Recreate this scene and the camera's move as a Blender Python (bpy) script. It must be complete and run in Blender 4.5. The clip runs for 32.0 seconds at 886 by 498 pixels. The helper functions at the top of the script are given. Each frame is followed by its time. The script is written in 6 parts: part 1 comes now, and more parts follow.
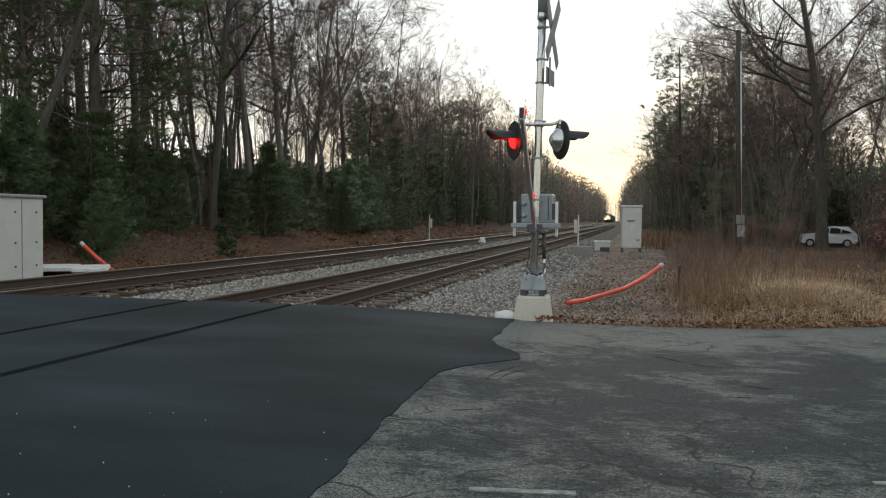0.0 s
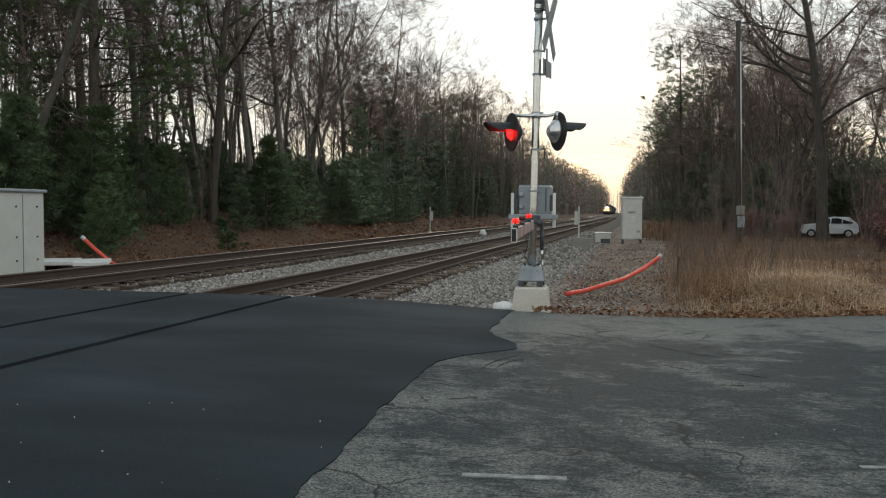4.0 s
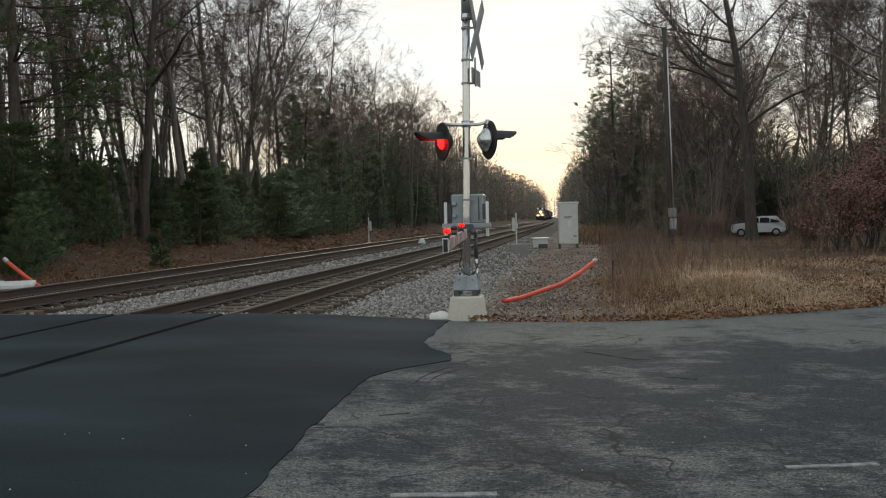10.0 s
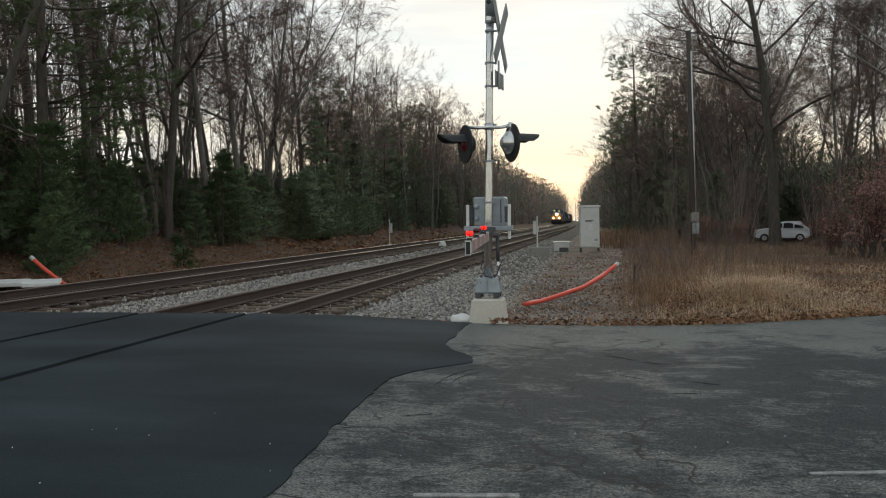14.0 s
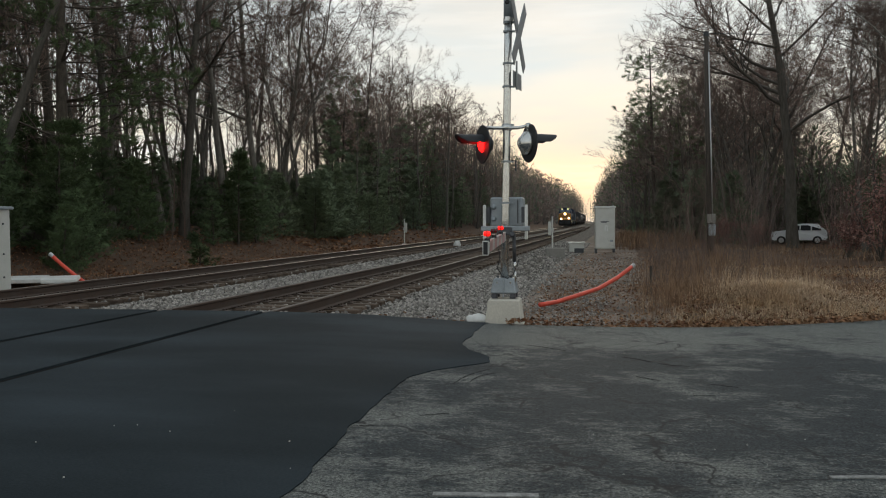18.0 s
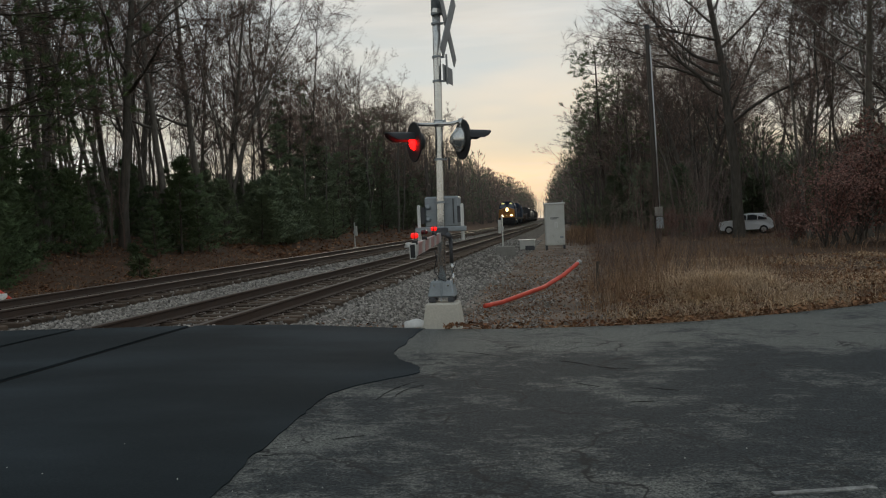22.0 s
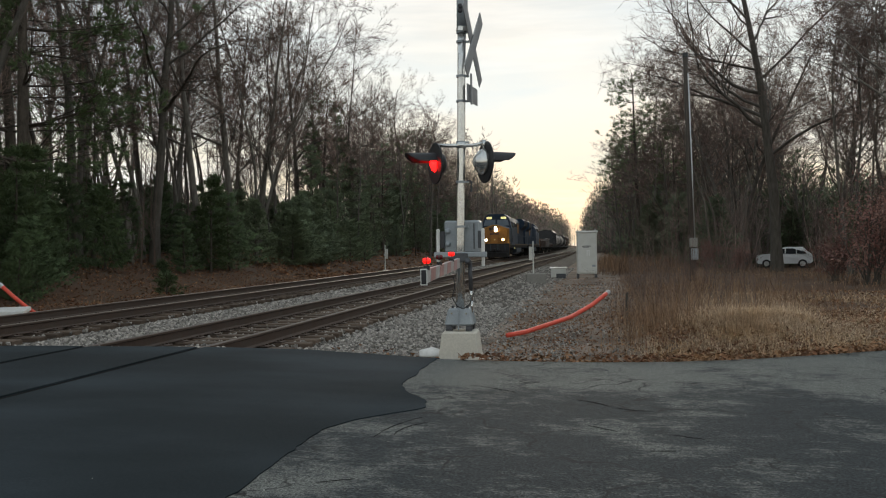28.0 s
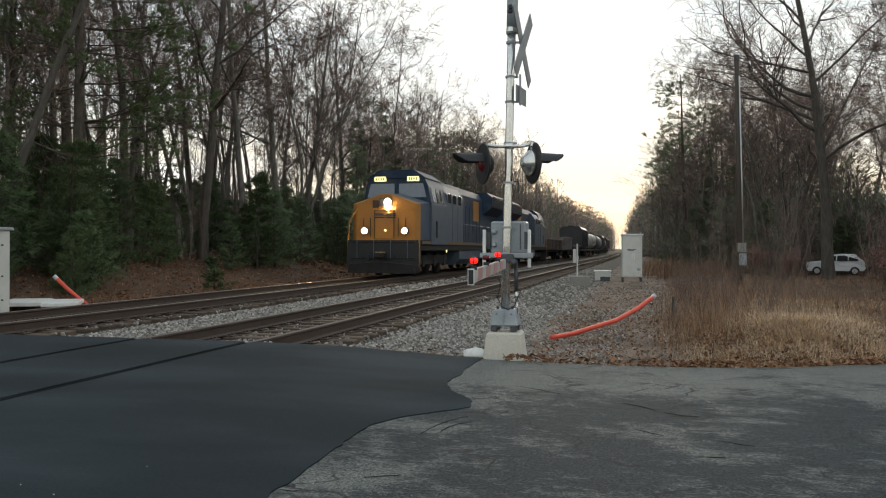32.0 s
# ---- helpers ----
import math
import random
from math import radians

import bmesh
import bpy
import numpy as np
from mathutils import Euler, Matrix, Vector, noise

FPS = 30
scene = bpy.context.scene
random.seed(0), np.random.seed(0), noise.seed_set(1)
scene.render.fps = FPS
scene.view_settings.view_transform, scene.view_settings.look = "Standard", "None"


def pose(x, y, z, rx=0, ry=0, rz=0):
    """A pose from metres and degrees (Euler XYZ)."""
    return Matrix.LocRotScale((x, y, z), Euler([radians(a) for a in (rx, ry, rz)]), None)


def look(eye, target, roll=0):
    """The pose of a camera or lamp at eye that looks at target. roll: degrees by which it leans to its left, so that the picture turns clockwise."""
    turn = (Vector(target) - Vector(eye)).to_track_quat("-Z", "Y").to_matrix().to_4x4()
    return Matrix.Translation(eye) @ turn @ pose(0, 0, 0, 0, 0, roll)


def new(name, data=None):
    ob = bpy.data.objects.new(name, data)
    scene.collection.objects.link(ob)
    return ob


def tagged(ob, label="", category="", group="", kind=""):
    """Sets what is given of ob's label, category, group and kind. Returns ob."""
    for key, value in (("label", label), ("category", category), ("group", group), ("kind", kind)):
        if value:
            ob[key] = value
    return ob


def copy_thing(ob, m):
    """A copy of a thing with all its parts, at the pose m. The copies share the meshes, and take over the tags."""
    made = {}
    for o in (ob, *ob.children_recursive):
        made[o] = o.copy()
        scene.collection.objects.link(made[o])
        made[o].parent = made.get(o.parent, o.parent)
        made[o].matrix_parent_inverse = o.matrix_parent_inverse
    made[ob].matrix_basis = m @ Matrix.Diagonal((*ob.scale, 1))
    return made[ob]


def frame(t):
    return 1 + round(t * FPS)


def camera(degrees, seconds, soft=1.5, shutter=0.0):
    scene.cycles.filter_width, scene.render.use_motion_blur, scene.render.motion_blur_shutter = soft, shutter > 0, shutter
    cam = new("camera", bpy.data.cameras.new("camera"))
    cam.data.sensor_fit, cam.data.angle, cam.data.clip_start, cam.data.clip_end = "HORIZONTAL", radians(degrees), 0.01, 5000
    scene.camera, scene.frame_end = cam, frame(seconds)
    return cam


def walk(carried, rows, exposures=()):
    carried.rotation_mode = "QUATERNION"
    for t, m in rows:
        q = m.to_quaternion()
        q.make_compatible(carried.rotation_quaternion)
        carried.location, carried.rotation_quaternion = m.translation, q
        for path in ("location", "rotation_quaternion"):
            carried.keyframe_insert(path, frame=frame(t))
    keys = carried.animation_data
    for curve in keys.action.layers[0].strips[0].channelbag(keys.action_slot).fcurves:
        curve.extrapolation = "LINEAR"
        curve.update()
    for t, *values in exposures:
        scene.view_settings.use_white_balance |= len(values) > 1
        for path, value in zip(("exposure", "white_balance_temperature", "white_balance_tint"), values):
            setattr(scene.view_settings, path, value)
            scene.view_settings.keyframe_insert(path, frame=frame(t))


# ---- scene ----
cam = camera(56.5, 32.0, soft=1.1, shutter=0.0)
PATH = [
    (0, (4.323, -0.187, 1.139), (3.866, 1.758, 1.065), 0.6),
    (0.5, (4.356, -0.179, 1.116), (3.908, 1.77, 1.052), 0.8),
    (1, (4.389, -0.194, 1.137), (3.941, 1.754, 1.078), 0.3),
    (1.5, (4.387, -0.214, 1.128), (3.951, 1.738, 1.098), 0.2),
    (2, (4.375, -0.211, 1.128), (3.935, 1.74, 1.093), 0.2),
    (2.5, (4.373, -0.228, 1.121), (3.923, 1.721, 1.082), -0.3),
    (4.5, (4.381, -0.224, 1.135), (3.919, 1.72, 1.033), 0.4),
    (5, (4.424, -0.141, 1.143), (3.98, 1.806, 1.041), 0.2),
    (5.5, (4.439, -0.108, 1.155), (4.064, 1.854, 1.058), 0.4),
    (6, (4.442, -0.119, 1.16), (4.167, 1.86, 1.085), 0.4),
    (6.5, (4.44, -0.128, 1.146), (4.161, 1.851, 1.071), 0.2),
    (7, (4.43, -0.114, 1.147), (4.149, 1.865, 1.073), -0.3),
    (7.5, (4.43, -0.126, 1.148), (4.146, 1.852, 1.077), -0.7),
    (8, (4.425, -0.106, 1.148), (4.136, 1.872, 1.077), -0.8),
    (8.5, (4.435, -0.137, 1.151), (4.139, 1.84, 1.079), -0.9),
    (9, (4.443, -0.145, 1.154), (4.142, 1.831, 1.083), -1.2),
    (9.5, (4.442, -0.132, 1.151), (4.133, 1.842, 1.075), -1.4),
    (10, (4.444, -0.137, 1.15), (4.124, 1.836, 1.078), -1.3),
    (10.5, (4.442, -0.156, 1.15), (4.116, 1.817, 1.079), -1.4),
    (11, (4.439, -0.147, 1.151), (4.103, 1.824, 1.081), -1.3),
    (11.5, (4.437, -0.145, 1.148), (4.097, 1.824, 1.08), -1.3),
    (12, (4.435, -0.146, 1.147), (4.091, 1.823, 1.079), -1.2),
    (12.5, (4.426, -0.147, 1.149), (4.072, 1.821, 1.079), -1.0),
    (13, (4.425, -0.159, 1.149), (4.065, 1.807, 1.082), -1.0),
    (13.5, (4.429, -0.149, 1.148), (4.063, 1.816, 1.082), -1.0),
    (14, (4.428, -0.164, 1.148), (4.06, 1.8, 1.083), -0.8),
    (14.5, (4.428, -0.15, 1.148), (4.058, 1.815, 1.082), -0.6),
    (16.5, (4.426, -0.155, 1.147), (4.038, 1.806, 1.075), -0.6),
    (17, (4.424, -0.164, 1.151), (4.031, 1.796, 1.079), -0.7),
    (17.5, (4.419, -0.174, 1.149), (4.02, 1.784, 1.081), -0.6),
    (18, (4.4, -0.183, 1.149), (3.998, 1.776, 1.084), -0.4),
    (18.5, (4.392, -0.192, 1.153), (3.99, 1.766, 1.09), -0.1),
    (19, (4.401, -0.163, 1.15), (4.011, 1.798, 1.091), -0.0),
    (19.5, (4.416, -0.143, 1.146), (4.049, 1.823, 1.088), -0.1),
    (20, (4.474, -0.115, 1.146), (4.15, 1.858, 1.084), 0.0),
    (20.5, (4.595, -0.059, 1.147), (4.283, 1.915, 1.073), 0.1),
    (21, (4.633, 0.037, 1.146), (4.343, 2.014, 1.073), -0.6),
    (21.5, (4.576, 0.174, 1.161), (4.296, 2.153, 1.096), -1.9),
    (22, (4.572, 0.304, 1.147), (4.276, 2.281, 1.082), -2.4),
    (22.5, (4.653, 0.428, 1.166), (4.333, 2.401, 1.11), -1.4),
    (23, (4.701, 0.538, 1.159), (4.358, 2.507, 1.105), -1.2),
    (23.5, (4.668, 0.604, 1.159), (4.322, 2.573, 1.112), -1.2),
    (24, (4.641, 0.67, 1.166), (4.294, 2.64, 1.154), -1.2),
    (24.5, (4.656, 0.727, 1.153), (4.306, 2.696, 1.15), -0.3),
    (25, (4.671, 0.743, 1.15), (4.319, 2.712, 1.148), -0.3),
    (25.5, (4.675, 0.751, 1.149), (4.318, 2.719, 1.147), -0.3),
    (27.5, (4.669, 0.755, 1.15), (4.299, 2.721, 1.145), -0.6),
    (28, (4.671, 0.731, 1.145), (4.297, 2.696, 1.142), -0.8),
    (28.5, (4.671, 0.728, 1.149), (4.293, 2.692, 1.148), -0.9),
    (29, (4.67, 0.742, 1.146), (4.29, 2.705, 1.145), -0.9),
    (29.5, (4.669, 0.737, 1.149), (4.287, 2.7, 1.149), -0.9),
    (30, (4.675, 0.727, 1.15), (4.29, 2.689, 1.15), -1.0),
    (30.5, (4.676, 0.722, 1.151), (4.284, 2.683, 1.152), -1.2),
    (31, (4.662, 0.702, 1.153), (4.248, 2.658, 1.154), -1.3),
    (31.5, (4.662, 0.702, 1.153), (4.205, 2.649, 1.156), -0.7),
    (32, (4.636, 0.702, 1.139), (4.161, 2.645, 1.138), 0.2),
]
EXPOSURES = [(0, .27), (0.5, .05), (1, -.18), (1.5, -.13), (2, .0), (2.5, .05), (4.5, .3), (5, .29), (5.5, -.15), (6, -.42), (6.5, -.25), (7, .49), (7.5, .34), (8, .26),
             (9, .2), (10, .14), (12, .1), (14, .08), (17, .07), (18, -.1), (19, -.06), (20, .26), (21, .22), (21.5, -.22), (22, -.46), (22.5, -.15), (23, .1), (24, -.16),
             (25, -.22), (27.5, .0), (28, .04), (31, .04), (32, .33)]
walk(cam, [(t, look(eye, target, roll)) for t, eye, target, roll in PATH], EXPOSURES)

# ---------------------------------------------------------------- light
world = bpy.data.worlds.new("dusk_sky")
scene.world = world
world.use_nodes = True
wn, wl = world.node_tree.nodes, world.node_tree.links
wn.clear()
w_out = wn.new("ShaderNodeOutputWorld")
w_bg = wn.new("ShaderNodeBackground")
w_sky = wn.new("ShaderNodeTexSky")
w_sky.sky_type = "NISHITA"
w_sky.sun_disc = False
w_sky.sun_elevation = radians(4.0)
w_sky.sun_rotation = radians(-4.0)
w_sky.air_density, w_sky.dust_density, w_sky.ozone_density = 1.0, 2.5, 1.0
# thin high cloud sheet over the whole sky, warmer towards the horizon
w_co = wn.new("ShaderNodeTexCoord")
w_map = wn.new("ShaderNodeMapping")
w_map.inputs["Scale"].default_value = (1.2, 1.2, 6.0)
w_noise = wn.new("ShaderNodeTexNoise")
w_noise.inputs["Scale"].default_value = 2.6
w_noise.inputs["Detail"].default_value = 6
w_ramp = wn.new("ShaderNodeMapRange")
w_ramp.inputs["From Min"].default_value, w_ramp.inputs["From Max"].default_value = 0.3, 0.7
w_ramp.inputs["To Min"].default_value, w_ramp.inputs["To Max"].default_value = 0.86, 0.99
w_sep = wn.new("ShaderNodeSeparateXYZ")
w_tint = wn.new("ShaderNodeValToRGB")
w_tint.color_ramp.elements[0].position, w_tint.color_ramp.elements[0].color = 0.0, (9.0, 7.9, 6.0, 1)
w_tint.color_ramp.elements[1].position, w_tint.color_ramp.elements[1].color = 0.75, (5.2, 6.3, 7.1, 1)
low = w_tint.color_ramp.elements.new(0.085)
low.color = (9.5, 9.0, 7.4, 1)
mid = w_tint.color_ramp.elements.new(0.17)
mid.color = (8.9, 9.4, 9.15, 1)
high = w_tint.color_ramp.elements.new(0.36)
high.color = (7.1, 7.9, 8.4, 1)
w_mix = wn.new("ShaderNodeMixRGB")
wl.new(w_co.outputs["Generated"], w_map.inputs["Vector"])
wl.new(w_map.outputs["Vector"], w_noise.inputs["Vector"])
wl.new(w_noise.outputs["Fac"], w_ramp.inputs["Value"])
wl.new(w_ramp.outputs["Result"], w_mix.inputs["Fac"])
wl.new(w_co.outputs["Generated"], w_sep.inputs["Vector"])
wl.new(w_sep.outputs["Z"], w_tint.inputs["Fac"])
wl.new(w_sky.outputs["Color"], w_mix.inputs["Color1"])
# long bright streaks in the cloud
w_map2, w_streak, w_rng, w_lift = wn.new("ShaderNodeMapping"), wn.new("ShaderNodeTexNoise"), wn.new("ShaderNodeMapRange"), wn.new("ShaderNodeMixRGB")
w_map2.inputs["Scale"].default_value, w_map2.inputs["Rotation"].default_value = (1.3, 1.3, 11.0), (radians(4), radians(3), 0)
w_streak.inputs["Scale"].default_value, w_streak.inputs["Detail"].default_value, w_streak.inputs["Roughness"].default_value = 2.2, 7, 0.55
w_rng.inputs["From Min"].default_value, w_rng.inputs["From Max"].default_value, w_rng.inputs["To Max"].default_value = 0.46, 0.66, 0.75
w_lift.inputs["Color2"].default_value = (10.6, 10.8, 10.5, 1)
wl.new(w_co.outputs["Generated"], w_map2.inputs["Vector"])
wl.new(w_map2.outputs["Vector"], w_streak.inputs["Vector"])
wl.new(w_streak.outputs["Fac"], w_rng.inputs["Value"])
wl.new(w_rng.outputs["Result"], w_lift.inputs["Fac"])
wl.new(w_tint.outputs["Color"], w_lift.inputs["Color1"])
wl.new(w_lift.outputs["Color"], w_mix.inputs["Color2"])
wl.new(w_mix.outputs["Color"], w_bg.inputs["Color"])
wl.new(w_bg.outputs["Background"], w_out.inputs["Surface"])
w_bg.inputs["Strength"].default_value = 0.10

sun = new("sun", bpy.data.lights.new("sun", "SUN"))
sun.data.energy, sun.data.angle, sun.data.color = 0.5, radians(14), (1.0, 0.86, 0.66)
sun.matrix_world = look((0, 300, 60), (0, 0, 0))


# ---------------------------------------------------------------- materials
def mat(name, base, rough=0.8, metal=0.0, vary=0.25, scale=6.0, fine=60.0, bump=0.2, dist=0.01, second=None, random=0.0, island=0.0,
        emit=None, power=0.0, stretch=(1, 1, 1)):
    """A surface with variation at two scales and fine relief; second: a stain colour that noise mixes in."""
    m = bpy.data.materials.new(name)
    m.use_nodes = True
    n, l = m.node_tree.nodes, m.node_tree.links
    b = n["Principled BSDF"]
    b.inputs["Roughness"].default_value, b.inputs["Metallic"].default_value = rough, metal
    co = n.new("ShaderNodeTexCoord")
    mp = n.new("ShaderNodeMapping")
    mp.inputs["Scale"].default_value = stretch
    l.new(co.outputs["Object"], mp.inputs["Vector"])
    big, small = n.new("ShaderNodeTexNoise"), n.new("ShaderNodeTexNoise")
    for t, s, d in ((big, scale, 5), (small, fine, 3)):
        t.inputs["Scale"].default_value, t.inputs["Detail"].default_value = s, d
        l.new(mp.outputs["Vector"], t.inputs["Vector"])
    add = n.new("ShaderNodeMath")
    add.operation = "MULTIPLY_ADD"
    l.new(small.outputs["Fac"], add.inputs[0])
    add.inputs[1].default_value = 0.6
    l.new(big.outputs["Fac"], add.inputs[2])
    rng = n.new("ShaderNodeMapRange")
    rng.inputs["From Min"].default_value, rng.inputs["From Max"].default_value = 0.45, 1.15
    rng.inputs["To Min"].default_value, rng.inputs["To Max"].default_value = 1 - vary, 1 + vary
    l.new(add.outputs[0], rng.inputs["Value"])
    value = rng.outputs["Result"]
    for amount, kind, socket in ((random, "ShaderNodeObjectInfo", "Random"), (island, "ShaderNodeNewGeometry", "Random Per Island")):
        if amount:
            info, r2, mul = n.new(kind), n.new("ShaderNodeMapRange"), n.new("ShaderNodeMath")
            r2.inputs["To Min"].default_value, r2.inputs["To Max"].default_value = 1 - amount, 1 + amount
            l.new(info.outputs[socket], r2.inputs["Value"])
            mul.operation = "MULTIPLY"
            l.new(value, mul.inputs[0]), l.new(r2.outputs["Result"], mul.inputs[1])
            value = mul.outputs[0]
    hsv = n.new("ShaderNodeMixRGB")
    hsv.blend_type, hsv.inputs["Fac"].default_value = "MULTIPLY", 1.0
    if second:
        mix, r3 = n.new("ShaderNodeMixRGB"), n.new("ShaderNodeMapRange")
        mix.inputs["Color1"].default_value, mix.inputs["Color2"].default_value = (*base, 1), (*second, 1)
        r3.inputs["From Min"].default_value, r3.inputs["From Max"].default_value = 0.42, 0.62
        l.new(big.outputs["Fac"], r3.inputs["Value"])
        l.new(r3.outputs["Result"], mix.inputs["Fac"])
        l.new(mix.outputs["Color"], hsv.inputs["Color1"])
    else:
        hsv.inputs["Color1"].default_value = (*base, 1)
    l.new(value, hsv.inputs["Color2"])
    l.new(hsv.outputs["Color"], b.inputs["Base Color"])
    if bump:
        bp = n.new("ShaderNodeBump")
        bp.inputs["Strength"].default_value, bp.inputs["Distance"].default_value = bump, dist
        l.new(add.outputs[0], bp.inputs["Height"])
        l.new(bp.outputs["Normal"], b.inputs["Normal"])
    if emit:
        b.inputs["Emission Color"].default_value, b.inputs["Emission Strength"].default_value = (*emit, 1), power
    return m


M = {}
M["bark"] = mat("bark_grey", (0.125, 0.112, 0.096), 0.95, vary=0.45, scale=3, fine=30, bump=0.6, dist=0.02, stretch=(3, 3, 0.7), random=0.35)
M["bark_pine"] = mat("bark_pine", (0.080, 0.067, 0.055), 0.95, vary=0.45, scale=4, fine=25, bump=0.7, dist=0.03, stretch=(2, 2, 0.8), random=0.25)
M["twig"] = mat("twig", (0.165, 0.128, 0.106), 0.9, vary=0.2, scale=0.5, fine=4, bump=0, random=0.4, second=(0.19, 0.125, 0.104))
# paler copy of twig: the haze over the woods is painted into it
M["hazy_twig"] = mat("hazy_twig", (0.215, 0.165, 0.142), 0.9, vary=0.2, scale=0.1, fine=1, bump=0, island=0.4, second=(0.22, 0.155, 0.132))
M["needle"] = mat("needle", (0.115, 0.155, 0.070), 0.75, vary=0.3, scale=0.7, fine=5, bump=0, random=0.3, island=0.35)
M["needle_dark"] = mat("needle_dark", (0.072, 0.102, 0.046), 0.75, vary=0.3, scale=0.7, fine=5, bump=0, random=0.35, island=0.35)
# needle green with distance haze put into its colour
M["hazy_needle"] = mat("hazy_needle", (0.130, 0.165, 0.092), 0.75, vary=0.3, scale=0.7, fine=5, bump=0, random=0.3, island=0.35)
M["oak_leaf"] = mat("oak_leaf", (0.20, 0.090, 0.072), 0.75, vary=0.3, scale=1.5, fine=9, bump=0, island=0.5, second=(0.17, 0.095, 0.070))
M["litter"] = mat("leaf_litter", (0.105, 0.058, 0.035), 0.95, vary=0.5, scale=1.2, fine=22, bump=0.9, dist=0.04, second=(0.082, 0.056, 0.040))
M["leaf"] = mat("fallen_leaf", (0.18, 0.085, 0.045), 0.85, vary=0.25, scale=2, fine=20, bump=0, island=0.55, second=(0.24, 0.135, 0.072))
M["dry_grass"] = mat("dry_grass", (0.54, 0.40, 0.275), 0.9, vary=0.25, scale=0.8, fine=6, bump=0, island=0.4, second=(0.46, 0.31, 0.18))
M["brown_weed"] = mat("brown_weed", (0.30, 0.185, 0.11), 0.9, vary=0.25, scale=0.8, fine=6, bump=0, island=0.4, second=(0.13, 0.085, 0.06))
M["soil"] = mat("soil", (0.150, 0.112, 0.086), 0.95, vary=0.4, scale=0.9, fine=16, bump=0.8, dist=0.04, second=(0.20, 0.155, 0.125))
M["ballast"] = mat("ballast_stone", (0.255, 0.232, 0.206), 0.85, vary=0.25, scale=9, fine=60, bump=0.3, island=0.62)
M["ballast_bed"] = mat("ballast_bed", (0.085, 0.074, 0.063), 0.9, vary=0.5, scale=14, fine=50, bump=1.0, dist=0.05)
M["asphalt"] = mat("new_asphalt", (0.0190, 0.0262, 0.0305), 0.9, vary=0.55, scale=0.5, fine=110, bump=0.5, dist=0.004, stretch=(0.6, 1.3, 1), second=(0.0262, 0.0345, 0.0405))
M["asphalt_old"] = mat("old_asphalt", (0.105, 0.105, 0.100), 0.85, vary=0.5, scale=0.9, fine=120, bump=0.6, dist=0.006, second=(0.045, 0.046, 0.048))
M["white_line"] = mat("worn_road_paint", (0.21, 0.21, 0.20), 0.85, vary=0.85, scale=14, fine=90, bump=0.3)
M["rust_rail"] = mat("rusty_rail_web", (0.068, 0.043, 0.031), 0.85, vary=0.35, scale=5, fine=50, bump=0.3, dist=0.003, second=(0.052, 0.037, 0.029))
M["rail_dull"] = mat("rusty_rail_head", (0.075, 0.055, 0.045), 0.62, 0.0, vary=0.25, scale=3, fine=40, bump=0.08, stretch=(1, 0.1, 1))
M["rail_road"] = mat("dark_rail_in_road", (0.017, 0.017, 0.017), 0.95, 0.0, vary=0.3, scale=3, fine=40, bump=0.1, stretch=(1, 0.1, 1))
M["rail_top"] = mat("worn_rail_head", (0.17, 0.135, 0.11), 0.42, 0.5, vary=0.2, scale=3, fine=40, bump=0.05, stretch=(1, 0.1, 1))
M["tie"] = mat("creosoted_tie", (0.088, 0.064, 0.048), 0.92, vary=0.4, scale=3, fine=24, bump=0.6, dist=0.01, stretch=(0.4, 4, 4), random=0.35)
M["concrete"] = mat("concrete", (0.56, 0.53, 0.46), 0.9, vary=0.25, scale=3, fine=50, bump=0.3, dist=0.004, second=(0.45, 0.425, 0.37))
M["aluminium"] = mat("weathered_aluminium", (0.62, 0.62, 0.60), 0.26, 0.85, vary=0.2, scale=6, fine=60, bump=0.08, stretch=(1, 1, 0.3))
M["grey_paint"] = mat("grey_painted_steel", (0.285, 0.315, 0.335), 0.5, 0.2, vary=0.2, scale=5, fine=50, bump=0.08)
M["steel_dark"] = mat("dark_steel", (0.075, 0.078, 0.085), 0.5, 0.4, vary=0.3, scale=6, fine=50, bump=0.1)
M["black"] = mat("flat_black_paint", (0.016, 0.016, 0.018), 0.55, vary=0.3, scale=6, fine=40, bump=0.05)
M["white"] = mat("white_paint", (0.72, 0.72, 0.70), 0.5, vary=0.12, scale=4, fine=40, bump=0.05, second=(0.6, 0.6, 0.57))
M["arm_paint"] = mat("weathered_arm_paint", (0.45, 0.435, 0.42), 0.55, vary=0.3, scale=7, fine=50, bump=0.06, second=(0.38, 0.35, 0.33))
M["sign_back"] = mat("aluminium_sign_back", (0.30, 0.305, 0.31), 0.5, 0.5, vary=0.15, scale=5, fine=60, bump=0.05)
M["red_tape"] = mat("reflective_red", (0.40, 0.22, 0.20), 0.45, vary=0.2, scale=8, fine=60, bump=0.05)
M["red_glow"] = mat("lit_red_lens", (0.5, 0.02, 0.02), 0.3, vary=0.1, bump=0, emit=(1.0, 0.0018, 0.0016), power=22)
M["gate_glow"] = mat("lit_gate_lamp", (0.4, 0.015, 0.012), 0.3, vary=0.1, bump=0, emit=(1.0, 0.010, 0.006), power=1.5)
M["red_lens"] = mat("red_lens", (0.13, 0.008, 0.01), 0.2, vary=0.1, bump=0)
M["cabinet"] = mat("cabinet_grey_white", (0.60, 0.60, 0.56), 0.5, vary=0.12, scale=3, fine=40, bump=0.04, second=(0.52, 0.52, 0.48))
M["orange"] = mat("orange_conduit", (0.66, 0.075, 0.04), 0.45, vary=0.15, scale=6, fine=40, bump=0.06)
